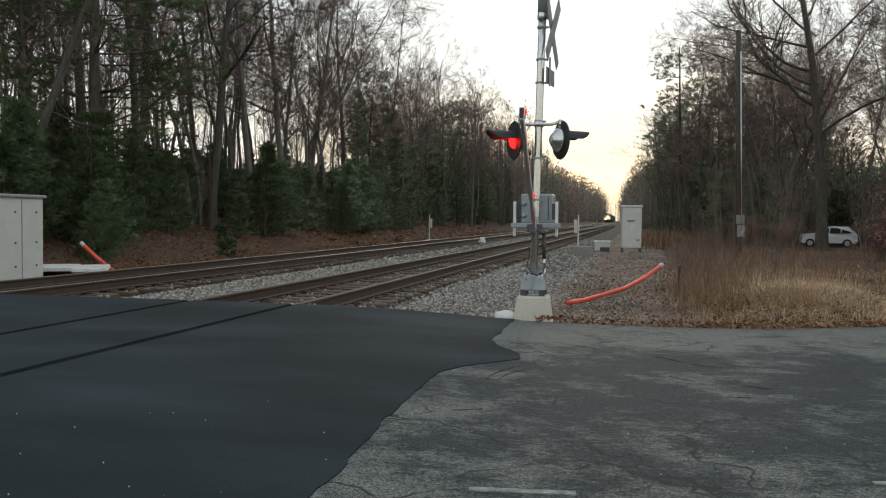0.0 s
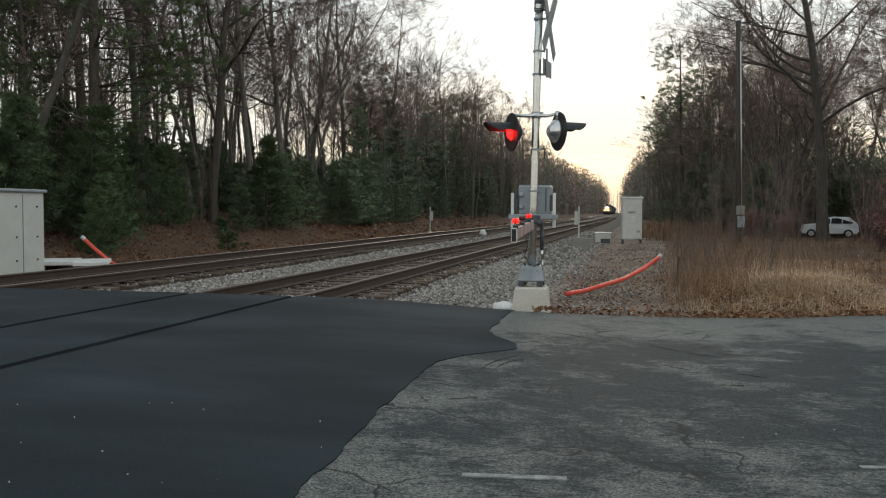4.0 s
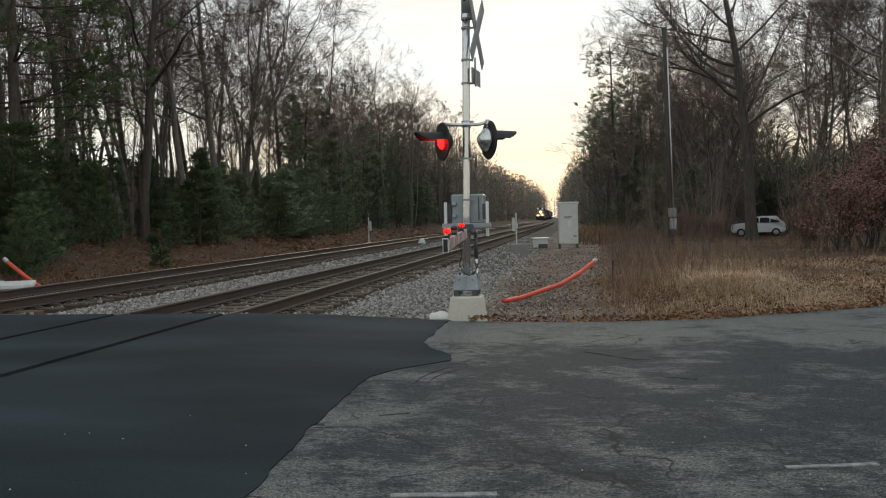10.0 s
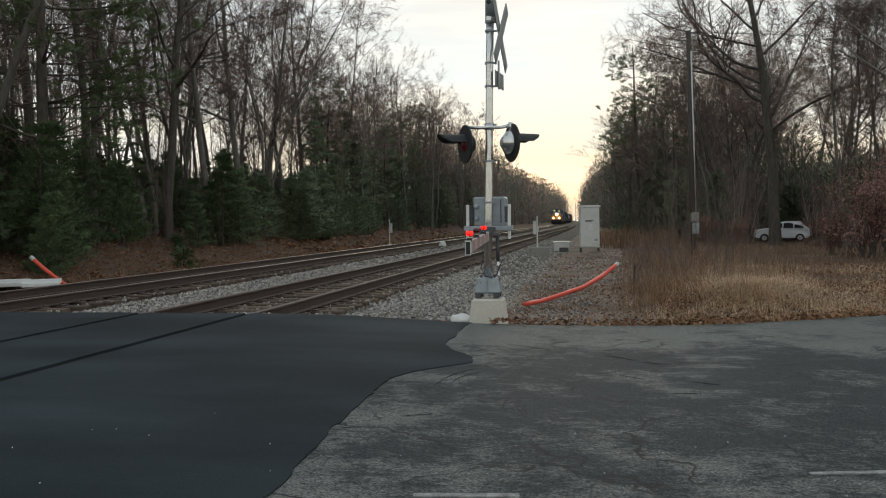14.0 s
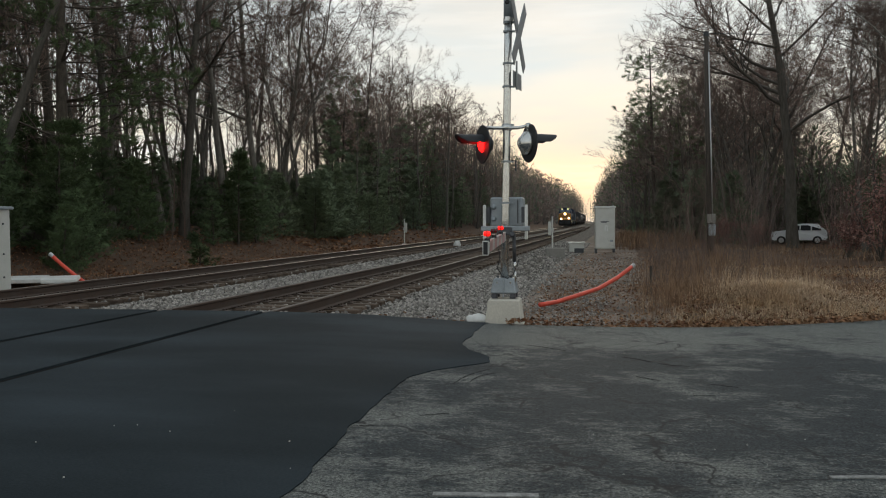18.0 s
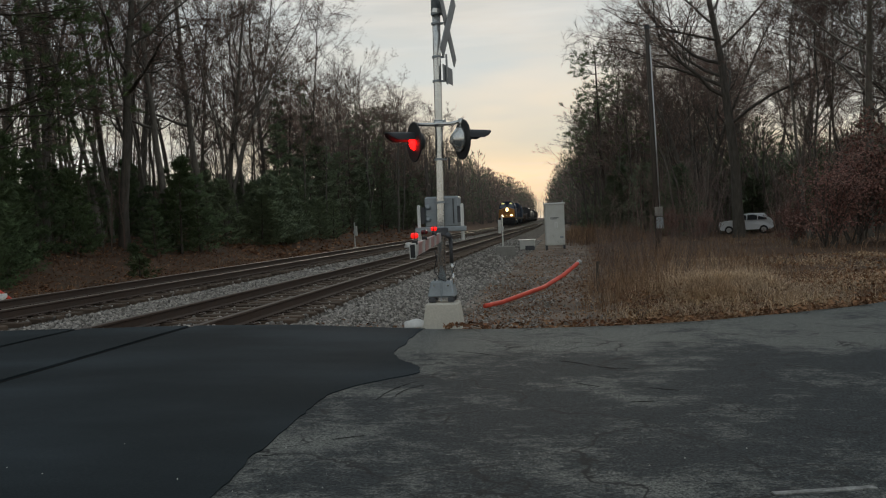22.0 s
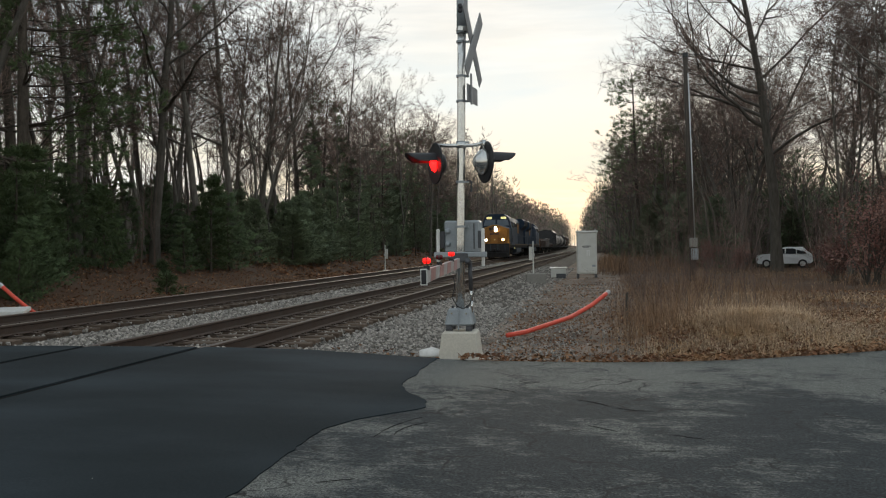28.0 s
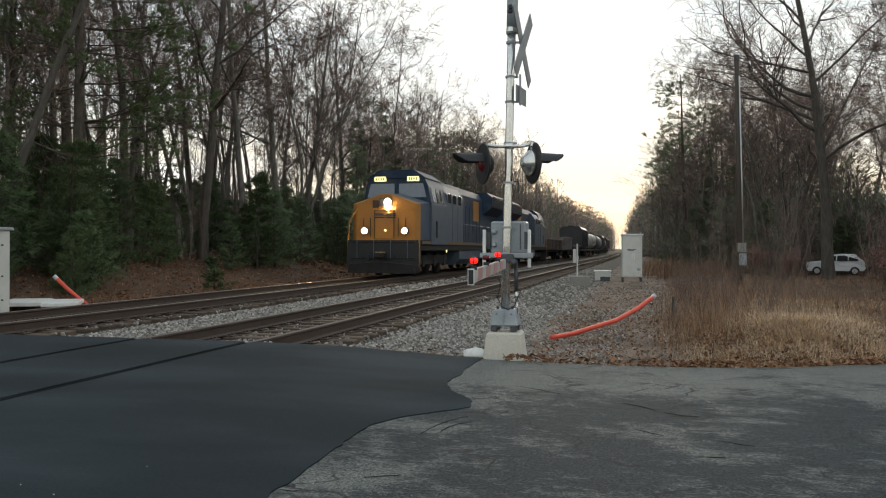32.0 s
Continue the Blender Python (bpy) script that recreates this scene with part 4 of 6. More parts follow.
def make_forest():
    """Both woods: slim leafless trees in a deep belt, low evergreens under them, and the single trees that stand out."""
    rnd = random.Random(21)
    pole = [bare_tree(100 + i, h, r, fk, limbs=lb, subs=8, twigs=9, spread=sp, shoots=3, fine=0.012, rise=(20, 58), twist=1.9) for i, (h, r, fk, lb, sp) in enumerate(
        [(18, 0.105, 0.36, 15, 0.34), (19.5, 0.13, 0.42, 16, 0.34), (15.5, 0.075, 0.32, 13, 0.32), (20, 0.15, 0.34, 18, 0.37), (17, 0.09, 0.42, 14, 0.32), (13, 0.065, 0.28, 13, 0.34)])]
    slim_oak = [oak_tree(330 + i, h, r, bo, re, 11) for i, (h, r, bo, re) in enumerate([(19, 0.19, 0.30, 6.4), (17.5, 0.15, 0.36, 5.4)])]
    dense_bare = [bare_tree(160 + i, 16.5, 0.17, 0.2, limbs=12, subs=5, twigs=6, spread=0.40, fine=0.026, shoots=3) for i in range(3)]
    edge_pine = plate_pine(205, 18, 0.22, 0.20, 4.6, 13, 5)
    pine = [plate_pine(200, 19, 0.26, 0.36, 3.2, 12, 6), plate_pine(201, 17, 0.21, 0.24, 2.9, 13, 5)]
    # second set of three repeats the first with haze painted into the needles
    young = [conifer(210 + i % 3, h, 0.07, 0.05, w, 15, 7, 6, "needle_dark" if i < 3 else "hazy_needle", 0.30, False) for i, (h, w) in enumerate([(6.5, 1.9), (5.0, 1.9), (8.5, 2.2)] * 2)]

    def bare_at(mesh, x, y, size, lean=4):
        tree_thing("bare_tree", mesh, x, y, rnd.uniform(0, 360), size, LAB_BARE, "wood along the line", (rnd.uniform(-lean, lean), rnd.uniform(-lean, lean)))

    def in_car_gap(x, y):
        """A gap through which the parked car shows."""
        return abs((x - 4.6) / y - 0.208) < 0.045 and y < 72

    def green_at(x, y, height):
        if in_car_gap(x, y):
            return
        k = 2 if height > 6 else rnd.choice((0, 1))
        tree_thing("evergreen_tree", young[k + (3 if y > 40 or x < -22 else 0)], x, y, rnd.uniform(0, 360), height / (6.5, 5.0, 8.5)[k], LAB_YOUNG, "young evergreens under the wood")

    # west wood
    deep = Build()

    def deep_pole(x, y, h):
        z, r = ground_z(x, y), rnd.uniform(0.05, 0.12)
        tr = wander(rnd, (x, y, z - 0.2), (rnd.uniform(-0.12, 0.12), rnd.uniform(-0.12, 0.12), 1), h, 5, 0.09, 0.03)
        deep.tube(tr, [r * (1 - 0.17 * i) for i in range(6)], "bark", 5, False)
        for _ in range(11):
            q, e = along(tr, rnd.uniform(0.3, 0.98))
            d = sideways(rnd, e, radians(rnd.uniform(25, 60)))
            lb = wander(rnd, q, d, h * rnd.uniform(0.1, 0.26), 3, 0.22, 0.08)
            deep.tube(lb, [r * 0.32, r * 0.24, r * 0.16, r * 0.08], "twig", 3, False)
            for _ in range(9):
                p, g = along(lb, rnd.uniform(0.2, 1.0))
                sliver(deep, p, sideways(rnd, g, radians(rnd.uniform(20, 60))) * h * rnd.uniform(0.03, 0.09), 0.018, "twig")

    y = 12.0
    while y < 125:
        step = 2.85 if y < 75 else 4.2
        depth = 27 if y < 75 else 20
        u = -14.6 if y < 60 else -13.6
        while u > -14 - depth:
            px, py, k = u + rnd.uniform(-1.3, 1.3) + bend(y), y + rnd.uniform(-1.4, 1.4), rnd.random()
            if y >= 75:
                bare_at(rnd.choice(dense_bare if k < 0.6 else pole), px, py, rnd.uniform(0.68, 0.98))
            elif u < -23:
                deep_pole(px, py, rnd.uniform(12, 17))
            elif k < 0.12:
                tree_thing("oak_tree", rnd.choice(slim_oak), px, py, rnd.uniform(0, 360), rnd.uniform(0.75, 1.0), LAB_OAK, "wood along the line", (rnd.uniform(-6, 6), rnd.uniform(-6, 6)))
            elif k < 0.88:
                bare_at(rnd.choice(pole), px, py, rnd.uniform(0.72, 1.05) * (1 - 0.1 * smoothstep(40, 75, y)), 8)
            u -= step * rnd.uniform(0.8, 1.25)
        y += step
    for _ in range(70):
        deep_pole(rnd.uniform(-34, -19), rnd.uniform(17, 44), rnd.uniform(11, 16))
    solid("deep_woods", deep, Matrix(), "slim leafless trees deep in the wood", "woods", kind="stuff", fix=False)
    for _ in range(80):
        green_at(-12.0 - 9 * rnd.random() ** 1.8, 17 + 58 * rnd.random(), rnd.uniform(2.0, 4.6))
    for _ in range(85):
        green_at(rnd.uniform(-44, -24), 15 + 70 * rnd.random(), rnd.uniform(3.8, 6.5))
    for _ in range(34):
        y = rnd.uniform(48, 130)
        green_at(rnd.uniform(-18, -12.8) + bend(y), y, rnd.uniform(4.5, 8.5))
    for x, y, h in ((-15.0, 63, 9.6), (-15.2, 75, 10.6), (-14.6, 69, 7.0), (-14.2, 58, 6.0), (-15.5, 88, 9.5), (-14.8, 100, 8.5), (-11.0, 21.4, 2.5), (-11.9, 22.6, 2.9), (-12.6, 24.4, 2.6), (-10.6, 20.2, 2.0), (-13.4, 28.5, 3.4), (-13.2, 34, 3.0)):
        green_at(x, y, h)
    for x, y, s, r in ((-14.0, 24.8, 1.0, 10), (-15.2, 26.0, 0.95, 250)):
        tree_thing("pine_tree", edge_pine, x, y, r, s, LAB_PINE, "pines at the edge")
    for x, y, k, s, r in ((-14.9, 30.0, 1, 0.42, 200), (-19.4, 28, 1, 1.05, 77),
                          (-16.5, 62, 1, 0.72, 100), (-15.5, 84, 1, 0.75, 10), (-15.2, 92, 0, 0.72, 50)):
        tree_thing("pine_tree", pine[k], x, y, r, s, LAB_PINE, "pines at the edge")
    for x, y, s in ((-13.9, 32.8, 1.05), (-14.6, 42.5, 1.0), (-14.2, 37.6, 0.9)):
        tree_thing("oak_tree", slim_oak[0], x, y, rnd.uniform(0, 360), s, LAB_OAK, "wood along the line")
    # east wood
    y = 26.0
    while y < 125:
        step = 4.0 if y < 75 else 4.2 if y < 130 else 9
        u = 17.5 if y < 36 else 16.5 if y < 50 else 10.8 if y < 62 else 8.4
        end = u + (21 if y < 75 else 16 if y < 130 else 9)
        while u < end:
            px, py = u + rnd.uniform(-1.2, 1.2) + bend(y), y + rnd.uniform(-1.5, 1.5)
            u += step * rnd.uniform(0.8, 1.3)
            if in_car_gap(px, py):
                continue
            if y < 66 and rnd.random() < 0.12:
                continue
            bare_at(rnd.choice(pole if y < 90 else dense_bare), px, py, rnd.uniform(0.68, 1.0) * (1 - 0.3 * smoothstep(16, 10, px - bend(py)) * smoothstep(100, 70, py)), 3)
        y += step
    for _ in range(46):
        y = rnd.uniform(52, 125)
        green_at(rnd.uniform(8.2, 13) + bend(y), y, rnd.uniform(2.5, 6.0))
    for _ in range(60):
        green_at(rnd.uniform(17, 42), rnd.uniform(58, 96), rnd.uniform(4.0, 7.0))
    for x, y, h in ((7.9, 60, 4.6), (8.6, 64, 5.4), (9.2, 70, 6.6), (8.2, 78, 7.0), (8.6, 86, 7.6), (10.2, 66, 5.5)):
        green_at(x, y, h)
    for x, y, s in ((7.6, 68, 0.62), (8.3, 62, 0.55), (7.3, 78, 0.7), (7.0, 86, 0.72), (8.9, 73, 0.75), (9.6, 60, 0.62), (7.2, 94, 0.75)):
        bare_at(rnd.choice(dense_bare), x, y, s)
    for x, y, k, s, r in ((8.2, 75, 0, 0.88, 0), (9.6, 82, 1, 0.92, 60), (7.7, 90, 1, 0.85, 140), (10.8, 72, 1, 0.8, 200), (8.2, 104, 0, 0.8, 20)):
        tree_thing("pine_tree", pine[k], x, y, r, s, LAB_PINE, "pines at the edge")
    oaks = [oak_tree(404, 21, 0.28, 0.30, 10.6, 20, 12, 0.011, 0.30), oak_tree(402, 18, 0.23, 0.28, 8.5, 16, 10, 0.011), oak_tree(403, 17, 0.18, 0.30, 7.2, 13, 9, 0.010)]
    for x, y, k, s, r in ((14.1, 47.9, 0, 1.0, 0), (17.6, 38.6, 2, 1.0, 200), (14.4, 60.5, 2, 1.0, 300), (20.4, 43.5, 1, 0.95, 250), (22.5, 39, 2, 1.1, 75), (12.6, 56, 2, 0.85, 80), (26, 48, 1, 1.0, 20), (17.0, 74, 2, 1.0, 110), (14.0, 80, 2, 1.0, 310), (22.0, 84, 1, 1.0, 70), (24.0, 70, 2, 1.05, 10)):
        tree_thing("oak_tree", oaks[k], x, y, r, s, LAB_OAK, "oaks by the parked car")
    russet = leafy_bush(71, 4.2, 3.6, 4200, "oak_leaf", 0.105, 13)
    for x, y, s, r in ((13.3, 29.6, 0.85, 0), (14.7, 31.2, 1.0, 70), (16.2, 30.0, 1.1, 150), (18.0, 32.0, 1.2, 220), (13.0, 32.6, 0.45, 300), (11.2, 43, 0.40, 20), (10.2, 46, 0.45, 90)):
        tree_thing("russet_bush", russet, x, y, r, s, "bush still holding russet brown leaves", "russet bushes", parts=("stem", "leaves"))
    low = conifer(220, 0.9, 0.02, 0.02, 0.6, 6, 6, 3, "needle_dark", 0.18, False)
    for x, y in ((-9.8, 26.5), (-12.0, 30)):
        tree_thing("evergreen_bush", low, x, y, rnd.uniform(0, 360), rnd.uniform(0.8, 1.2), "small dark green bush on the leafy bank", "low bushes")


# ---------------------------------------------------------------- crossing signal
MAST = (3.065, 10.05)
SPEED = 12.2
FLASHER = []


def lamp_head(sig, centre, face, lit):
    """A round flasher: black background disc, hood, lens and rear housing; face is the way that it shines."""
    n = Vector(face).normalized()
    c = Vector(centre)
    disc = Build()
    disc.lathe([(0.0, -0.012), (0.235, -0.012), (0.243, -0.004), (0.243, 0.004), (0.235, 0.010), (0.0, 0.010)], "black", n, c, 32)
    head = part("signal_light", disc, sig, "round black flasher background" + (" with a flashing red lens" if lit else " seen from its rear"))
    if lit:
        # added two-faced drum in place of a fixed lens; its turning imitates the blink
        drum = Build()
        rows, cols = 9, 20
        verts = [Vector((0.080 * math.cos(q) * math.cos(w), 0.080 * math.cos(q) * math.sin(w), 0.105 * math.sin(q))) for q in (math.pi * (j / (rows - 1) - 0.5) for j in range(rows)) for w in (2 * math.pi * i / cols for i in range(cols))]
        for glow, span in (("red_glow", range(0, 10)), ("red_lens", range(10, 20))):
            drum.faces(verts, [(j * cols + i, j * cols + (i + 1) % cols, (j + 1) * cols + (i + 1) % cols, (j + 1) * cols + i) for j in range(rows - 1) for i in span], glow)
        FLASHER.append((part("lens_drum", drum, head, "added drum, half glowing and half dark, turned to imitate a flashing red lens", True, fix=False), c - n * 0.016, math.degrees(math.atan2(n.y, n.x)) - 90))
    else:
        lens = Build()
        lens.lathe([(0.108, 0.012), (0.105, 0.028), (0.08, 0.044), (0.04, 0.055), (0.0, 0.058)], "red_lens", n, c, 24)
        part("lens", lens, head, "unlit red lens", True)
    hood = Build()
    up = Vector((0, 0, 1))
    side = n.cross(up).normalized()
    rows, cols = 7, 15
    verts = []
    for j in range(rows):
        s = j / (rows - 1)
        for i in range(cols):
            w = math.pi * (0.04 + 0.92 * i / (cols - 1))
            k = abs(i - (cols - 1) / 2) / ((cols - 1) / 2)
            reach = 0.35 * (1 - 0.34 * k ** 3)
            r = 0.125 - 0.006 * s
            verts.append(c + n * (0.012 + reach * s) + side * (math.cos(w) * r) + up * (math.sin(w) * r + 0.006 * s))
    inner = [v - (v - c - n * (v - c).dot(n)).normalized() * 0.004 for v in verts]
    m = len(verts)
    f = [(j * cols + i, j * cols + i + 1, (j + 1) * cols + i + 1, (j + 1) * cols + i) for j in range(rows - 1) for i in range(cols - 1)]
    g = [tuple(q + m for q in reversed(x)) for x in f]
    rim = [((rows - 1) * cols + i, (rows - 1) * cols + i + 1, (rows - 1) * cols + i + 1 + m, (rows - 1) * cols + i + m) for i in range(cols - 1)]
    hood.faces(verts + inner, f + g + rim, "black")
    part("hood", hood, head, "long black visor hood", True, fix=False)
    body = Build()
    rear = [(0.0, -0.125), (0.07, -0.122), (0.105, -0.10), (0.135, -0.06), (0.15, -0.013)] if lit else [(0.0, -0.15), (0.05, -0.145), (0.08, -0.125), (0.095, -0.105), (0.135, -0.08), (0.148, -0.05), (0.152, -0.013)]
    body.lathe(rear, "black" if lit else "aluminium", n, c, 24)
    part("housing", body, head, "shallow black rear housing" if lit else "domed bare aluminium rear housing", True)
    return head


def make_signal():
    global GATE_ARM
    x, y = MAST
    f = Build()
    f.box((0, 0, 0.13), (0.485, 0.48, 0.38), "concrete", taper=(0.83, 0.83), bevel=0.02)
    solid("signal_foundation", f, pose(x, y + 0.16, -0.14, 0, 0, 3), "tapered pale concrete foundation block at the road edge", "foundation")
    s = thing("crossing_signal", pose(x, y + 0.16, 0.188), "aluminium level crossing signal mast with red flashers and gate", "crossing signal")
    b = Build()
    b.box((0, 0, 0.155), (0.33, 0.30, 0.20), "grey_paint", taper=(0.80, 0.80), bevel=0.02)
    b.box((0, -0.155, 0.13), (0.012, 0.02, 0.24), "grey_paint")
    for sx in (-1, 1):
        for sy in (-1, 1):
            b.box((sx * 0.115, sy * 0.11, 0.03), (0.07, 0.07, 0.06), "steel_dark")
    for sx in (-0.08, 0.09):
        b.tube([(sx, -0.148, 0.20), (sx, -0.16, 0.20)], 0.012, "aluminium", 8)
    b.tube([(-0.08, -0.06, 0.25), (-0.08, -0.06, 0.285)], 0.016, "steel_dark", 6)
    b.tube([(0.09, -0.06, 0.25), (0.09, -0.06, 0.285)], 0.016, "steel_dark", 6)
    part("base_casting", b, s, "grey painted split base casting with bolts")
    b = Build()
    b.tube([(-0.005, 0, 0.22), (0.012, 0, 1.0), (0.032, 0, 2.0), (0.05, 0, 3.0), (0.06, 0, 3.48)], [0.052, 0.050, 0.047, 0.047, 0.050], "aluminium", 20)
    part("mast", b, s, "round weathered aluminium pole, slightly leaning", True)
    b = Build()
    b.tube([(0.06, 0, 3.47), (0.066, 0, 3.52)], 0.066, "aluminium", 20)
    part("mast_collar", b, s)
    b = Build()
    b.tube([(0.063, 0, 3.50), (0.069, 0, 3.80), (0.078, 0, 4.30)], [0.064, 0.066, 0.068], "grey_paint", 18)
    b.lathe([(0.0, -0.004), (0.030, -0.004), (0.030, 0.0), (0.0, 0.0)], "black", (0.0, -1, 0), (0.055, -0.066, 3.70), 16)
    b.lathe([(0.0, -0.004), (0.030, -0.004), (0.030, 0.0), (0.0, 0.0)], "black", (0.0, -1, 0), (0.058, -0.067, 3.75), 16)
    part("upper_mast", b, s, "dark bell housing tube on the mast top", True)
    for z in (2.66, 2.95, 3.35, 3.46, 2.18, 1.72, 1.20):
        b = Build()
        px = 0.06 * z / 3.48 - 0.008
        b.tube([(px, 0, z - 0.012), (px, 0, z + 0.012)], 0.056 if z > 1.5 else 0.060, "grey_paint", 18)
        b.box((px + 0.07, 0.01, z), (0.05, 0.03, 0.022), "grey_paint")
        part("clamp", b, s, "grey steel band clamp")
    # crossbuck seen nearly edge on from behind
    for name, tilt, off in (("crossbuck_board", 47, 0.0), ("crossbuck_board", -47, 0.018)):
        b = Build()
        m = Matrix.Rotation(radians(84), 4, "Z") @ Matrix.Rotation(radians(tilt), 4, "Y")
        b.box((0.175 + off, 0.05, 3.33), (1.08, 0.012, 0.17), "sign_back", turn=m.to_3x3().to_4x4(), bevel=0.004)
        part(name, b, s, "bare metal rear of a crossbuck board")
    b = Build()
    b.box((0.16, 0.02, 2.80), (0.022, 0.035, 0.36), "sign_back", bevel=0.004)
    part("sign_bracket", b, s, "narrow metal sign bracket")
    b = Build()
    m = Matrix.Rotation(radians(82), 4, "Z")
    b.box((0.155, 0.12, 2.75), (0.42, 0.008, 0.20), "sign_back", turn=m, bevel=0.003)
    part("sign_plate", b, s, "small plate seen from its bare metal rear")
    # light arm and flashers
    b = Build()
    b.tube([(-0.27, 0.02, 2.16), (-0.10, -0.01, 2.145), (0.03, -0.03, 2.14), (0.18, -0.01, 2.14), (0.31, 0.02, 2.17)], 0.022, "aluminium", 10)
    b.tube([(0.035, 0, 2.11), (0.036, 0, 2.18)], 0.060, "aluminium", 18)
    b.tube([(0.30, 0.02, 2.10), (0.30, 0.02, 2.20)], 0.028, "aluminium", 10)
    b.tube([(-0.27, 0.02, 2.08), (-0.27, 0.02, 2.18)], 0.028, "aluminium", 10)
    part("light_arm", b, s, "short aluminium cross arm", True)
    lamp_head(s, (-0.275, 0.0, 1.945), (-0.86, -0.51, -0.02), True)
    lamp_head(s, (0.315, 0.02, 1.945), (0.86, 0.50, -0.02), False)
    b = Build()
    b.tube([(0.10, -0.03, 1.73), (0.15, -0.03, 1.73), (0.15, -0.03, 1.60)], 0.011, "steel_dark", 6)
    part("hook", b, s, "small bent steel hook")
    # gate mechanism
    b = Build()
    b.box((0.02, 0.18, 1.085), (0.42, 0.26, 0.38), "grey_paint", bevel=0.02)
    box = part("gate_mechanism", b, s, "grey steel gate mechanism box")
    for pz in (1.00, 1.15):
        b = Build()
        b.lathe([(0.0, 0.03), (0.022, 0.03), (0.034, 0.0), (0.034, -0.02), (0.0, -0.02)], "grey_paint", (0, -1, 0), (-0.145, 0.03, pz), 12)
        part("cover_bolt", b, box, "", True)
    b = Build()
    b.box((0.165, 0.04, 1.09), (0.012, 0.02, 0.30), "steel_dark")
    part("door_seam", b, box)
    for sx in (-1, 1):
        b = Build()
        b.box((sx * 0.265 + 0.01, 0.0, 0.955), (0.038, 0.03, 0.44), "white", bevel=0.006)
        b.box((sx * 0.225 + 0.01, 0.06, 1.05), (0.05, 0.03, 0.20), "steel_dark")
        part("support_bar", b, s, "white painted upright gate support bar")
    b = Build()
    b.box((0.02, -0.075, 0.875), (0.62, 0.04, 0.062), "grey_paint", bevel=0.008)
    b.box((0.012, -0.075, 0.845), (0.20, 0.06, 0.10), "steel_dark", bevel=0.01)
    part("cross_bar", b, s, "grey steel bar across the mast")
    b = Build()
    b.tube([(0.12, 0.0, 0.80), (0.125, 0.0, 0.46)], 0.024, "steel_dark", 10)
    b.tube([(0.125, 0.0, 0.47), (0.13, 0.0, 0.34)], 0.019, "aluminium", 10)
    b.tube([(0.135, 0.0, 0.34), (0.13, 0.0, 0.20)], 0.015, "aluminium", 8)
    part("conduit", b, s, "dark flexible cable conduit", True)
    b = Build()
    pts = [(-0.07 + 0.02 * math.sin(k), -0.075, 0.62 - 0.06 * k) for k in range(5)]
    b.tube(pts + [(-0.02, -0.10, 0.28), (0.05, -0.11, 0.25), (0.12, -0.09, 0.30), (0.19, -0.05, 0.48)], 0.006, "rubber", 5)
    part("cable", b, s, "thin black cable loop", True)
    for sx in (-0.01, 0.11):
        b = Build()
        b.lathe([(0.0, 0.03), (0.034, 0.025), (0.038, 0.0), (0.034, -0.04), (0.0, -0.045)], "steel_dark", (0, -1, 0), (sx, -0.10, 0.80), 14)
        part("hub", b, s, "dark gate arm hub", True)
    # the gate arm, lowered towards the road
    a = Build()
    length = 2.64
    a.prism([(-0.10, -0.055), (-length, -0.062), (-length, 0.045), (-0.10, 0.05)], -0.016, 0.016, "arm_paint", axis="x")
    GATE_ARM = part("gate_arm", a, s, "white gate arm with red stripes and red lamps")
    for k in range(4):
        b = Build()
        y0 = -0.42 - 0.56 * k
        b.prism([(y0, -0.057), (y0 - 0.28, -0.058), (y0 - 0.22, 0.047), (y0 + 0.06, 0.049)], -0.0185, 0.0185, "red_tape", axis="x")
        part("stripe", b, GATE_ARM, "faded red reflective stripe")
    b = Build()
    b.box((0, -length - 0.004, -0.008), (0.055, 0.008, 0.135), "white", bevel=0.002)
    b.box((0, -length - 0.010, -0.008), (0.040, 0.008, 0.115), "black")
    part("end_cap", b, GATE_ARM, "black arm end with a pale rim")
    for y0, r, glow in ((-length + 0.16, 0.024, "gate_glow"), (-length + 0.95, 0.021, "red_lens"), (-0.75, 0.022, "gate_glow")):
        b = Build()
        b.tube([(0, y0, 0.04), (0, y0, 0.075)], 0.026, "black", 10)
        b.tube([(-0.004, y0, 0.118), (0.004, y0, 0.118)], r + 0.006, "black", 18)
        lamp = part("gate_lamp", b, GATE_ARM, "small two-sided red gate lamp")
        for d in (-1, 1):
            b = Build()
            b.lathe([(0.0, 0.034), (0.012, 0.032), (0.022, 0.026), (r, 0.014), (r + 0.002, 0.006), (r + 0.002, 0.004)], glow, (d, 0, 0), (0, y0, 0.118), 18)
            part("lens", b, lamp, "glowing red lens" if glow == "gate_glow" else "unlit red lens", True)


# ---------------------------------------------------------------- things beside the line
def marker_post(x, y, turn, label):
    z = ground_z(x, y)
    t = thing("marker_post", pose(x, y, z, 0, 0, turn), label, "marker post", "posts beside the line")
    b = Build()
    b.tube([(0, 0, -0.2), (0.01, 0, 1.75)], 0.034, "cabinet", 8)
    part("post", b, t)
    b = Build()
    b.box((0.13, -0.03, 1.2), (0.14, 0.05, 0.62), "cabinet", bevel=0.01)
    part("panel", b, t, "upright pale panel")
    b = Build()
    b.box((0.0, -0.02, 1.12), (0.12, 0.10, 0.16), "galv", bevel=0.01)
    part("junction_box", b, t)
    b = Build()
    b.box((0, 0, 0.08), (0.34, 0.3, 0.22), "concrete", taper=(0.7, 0.7), bevel=0.02)
    part("foot", b, t, "small pale concrete foot")


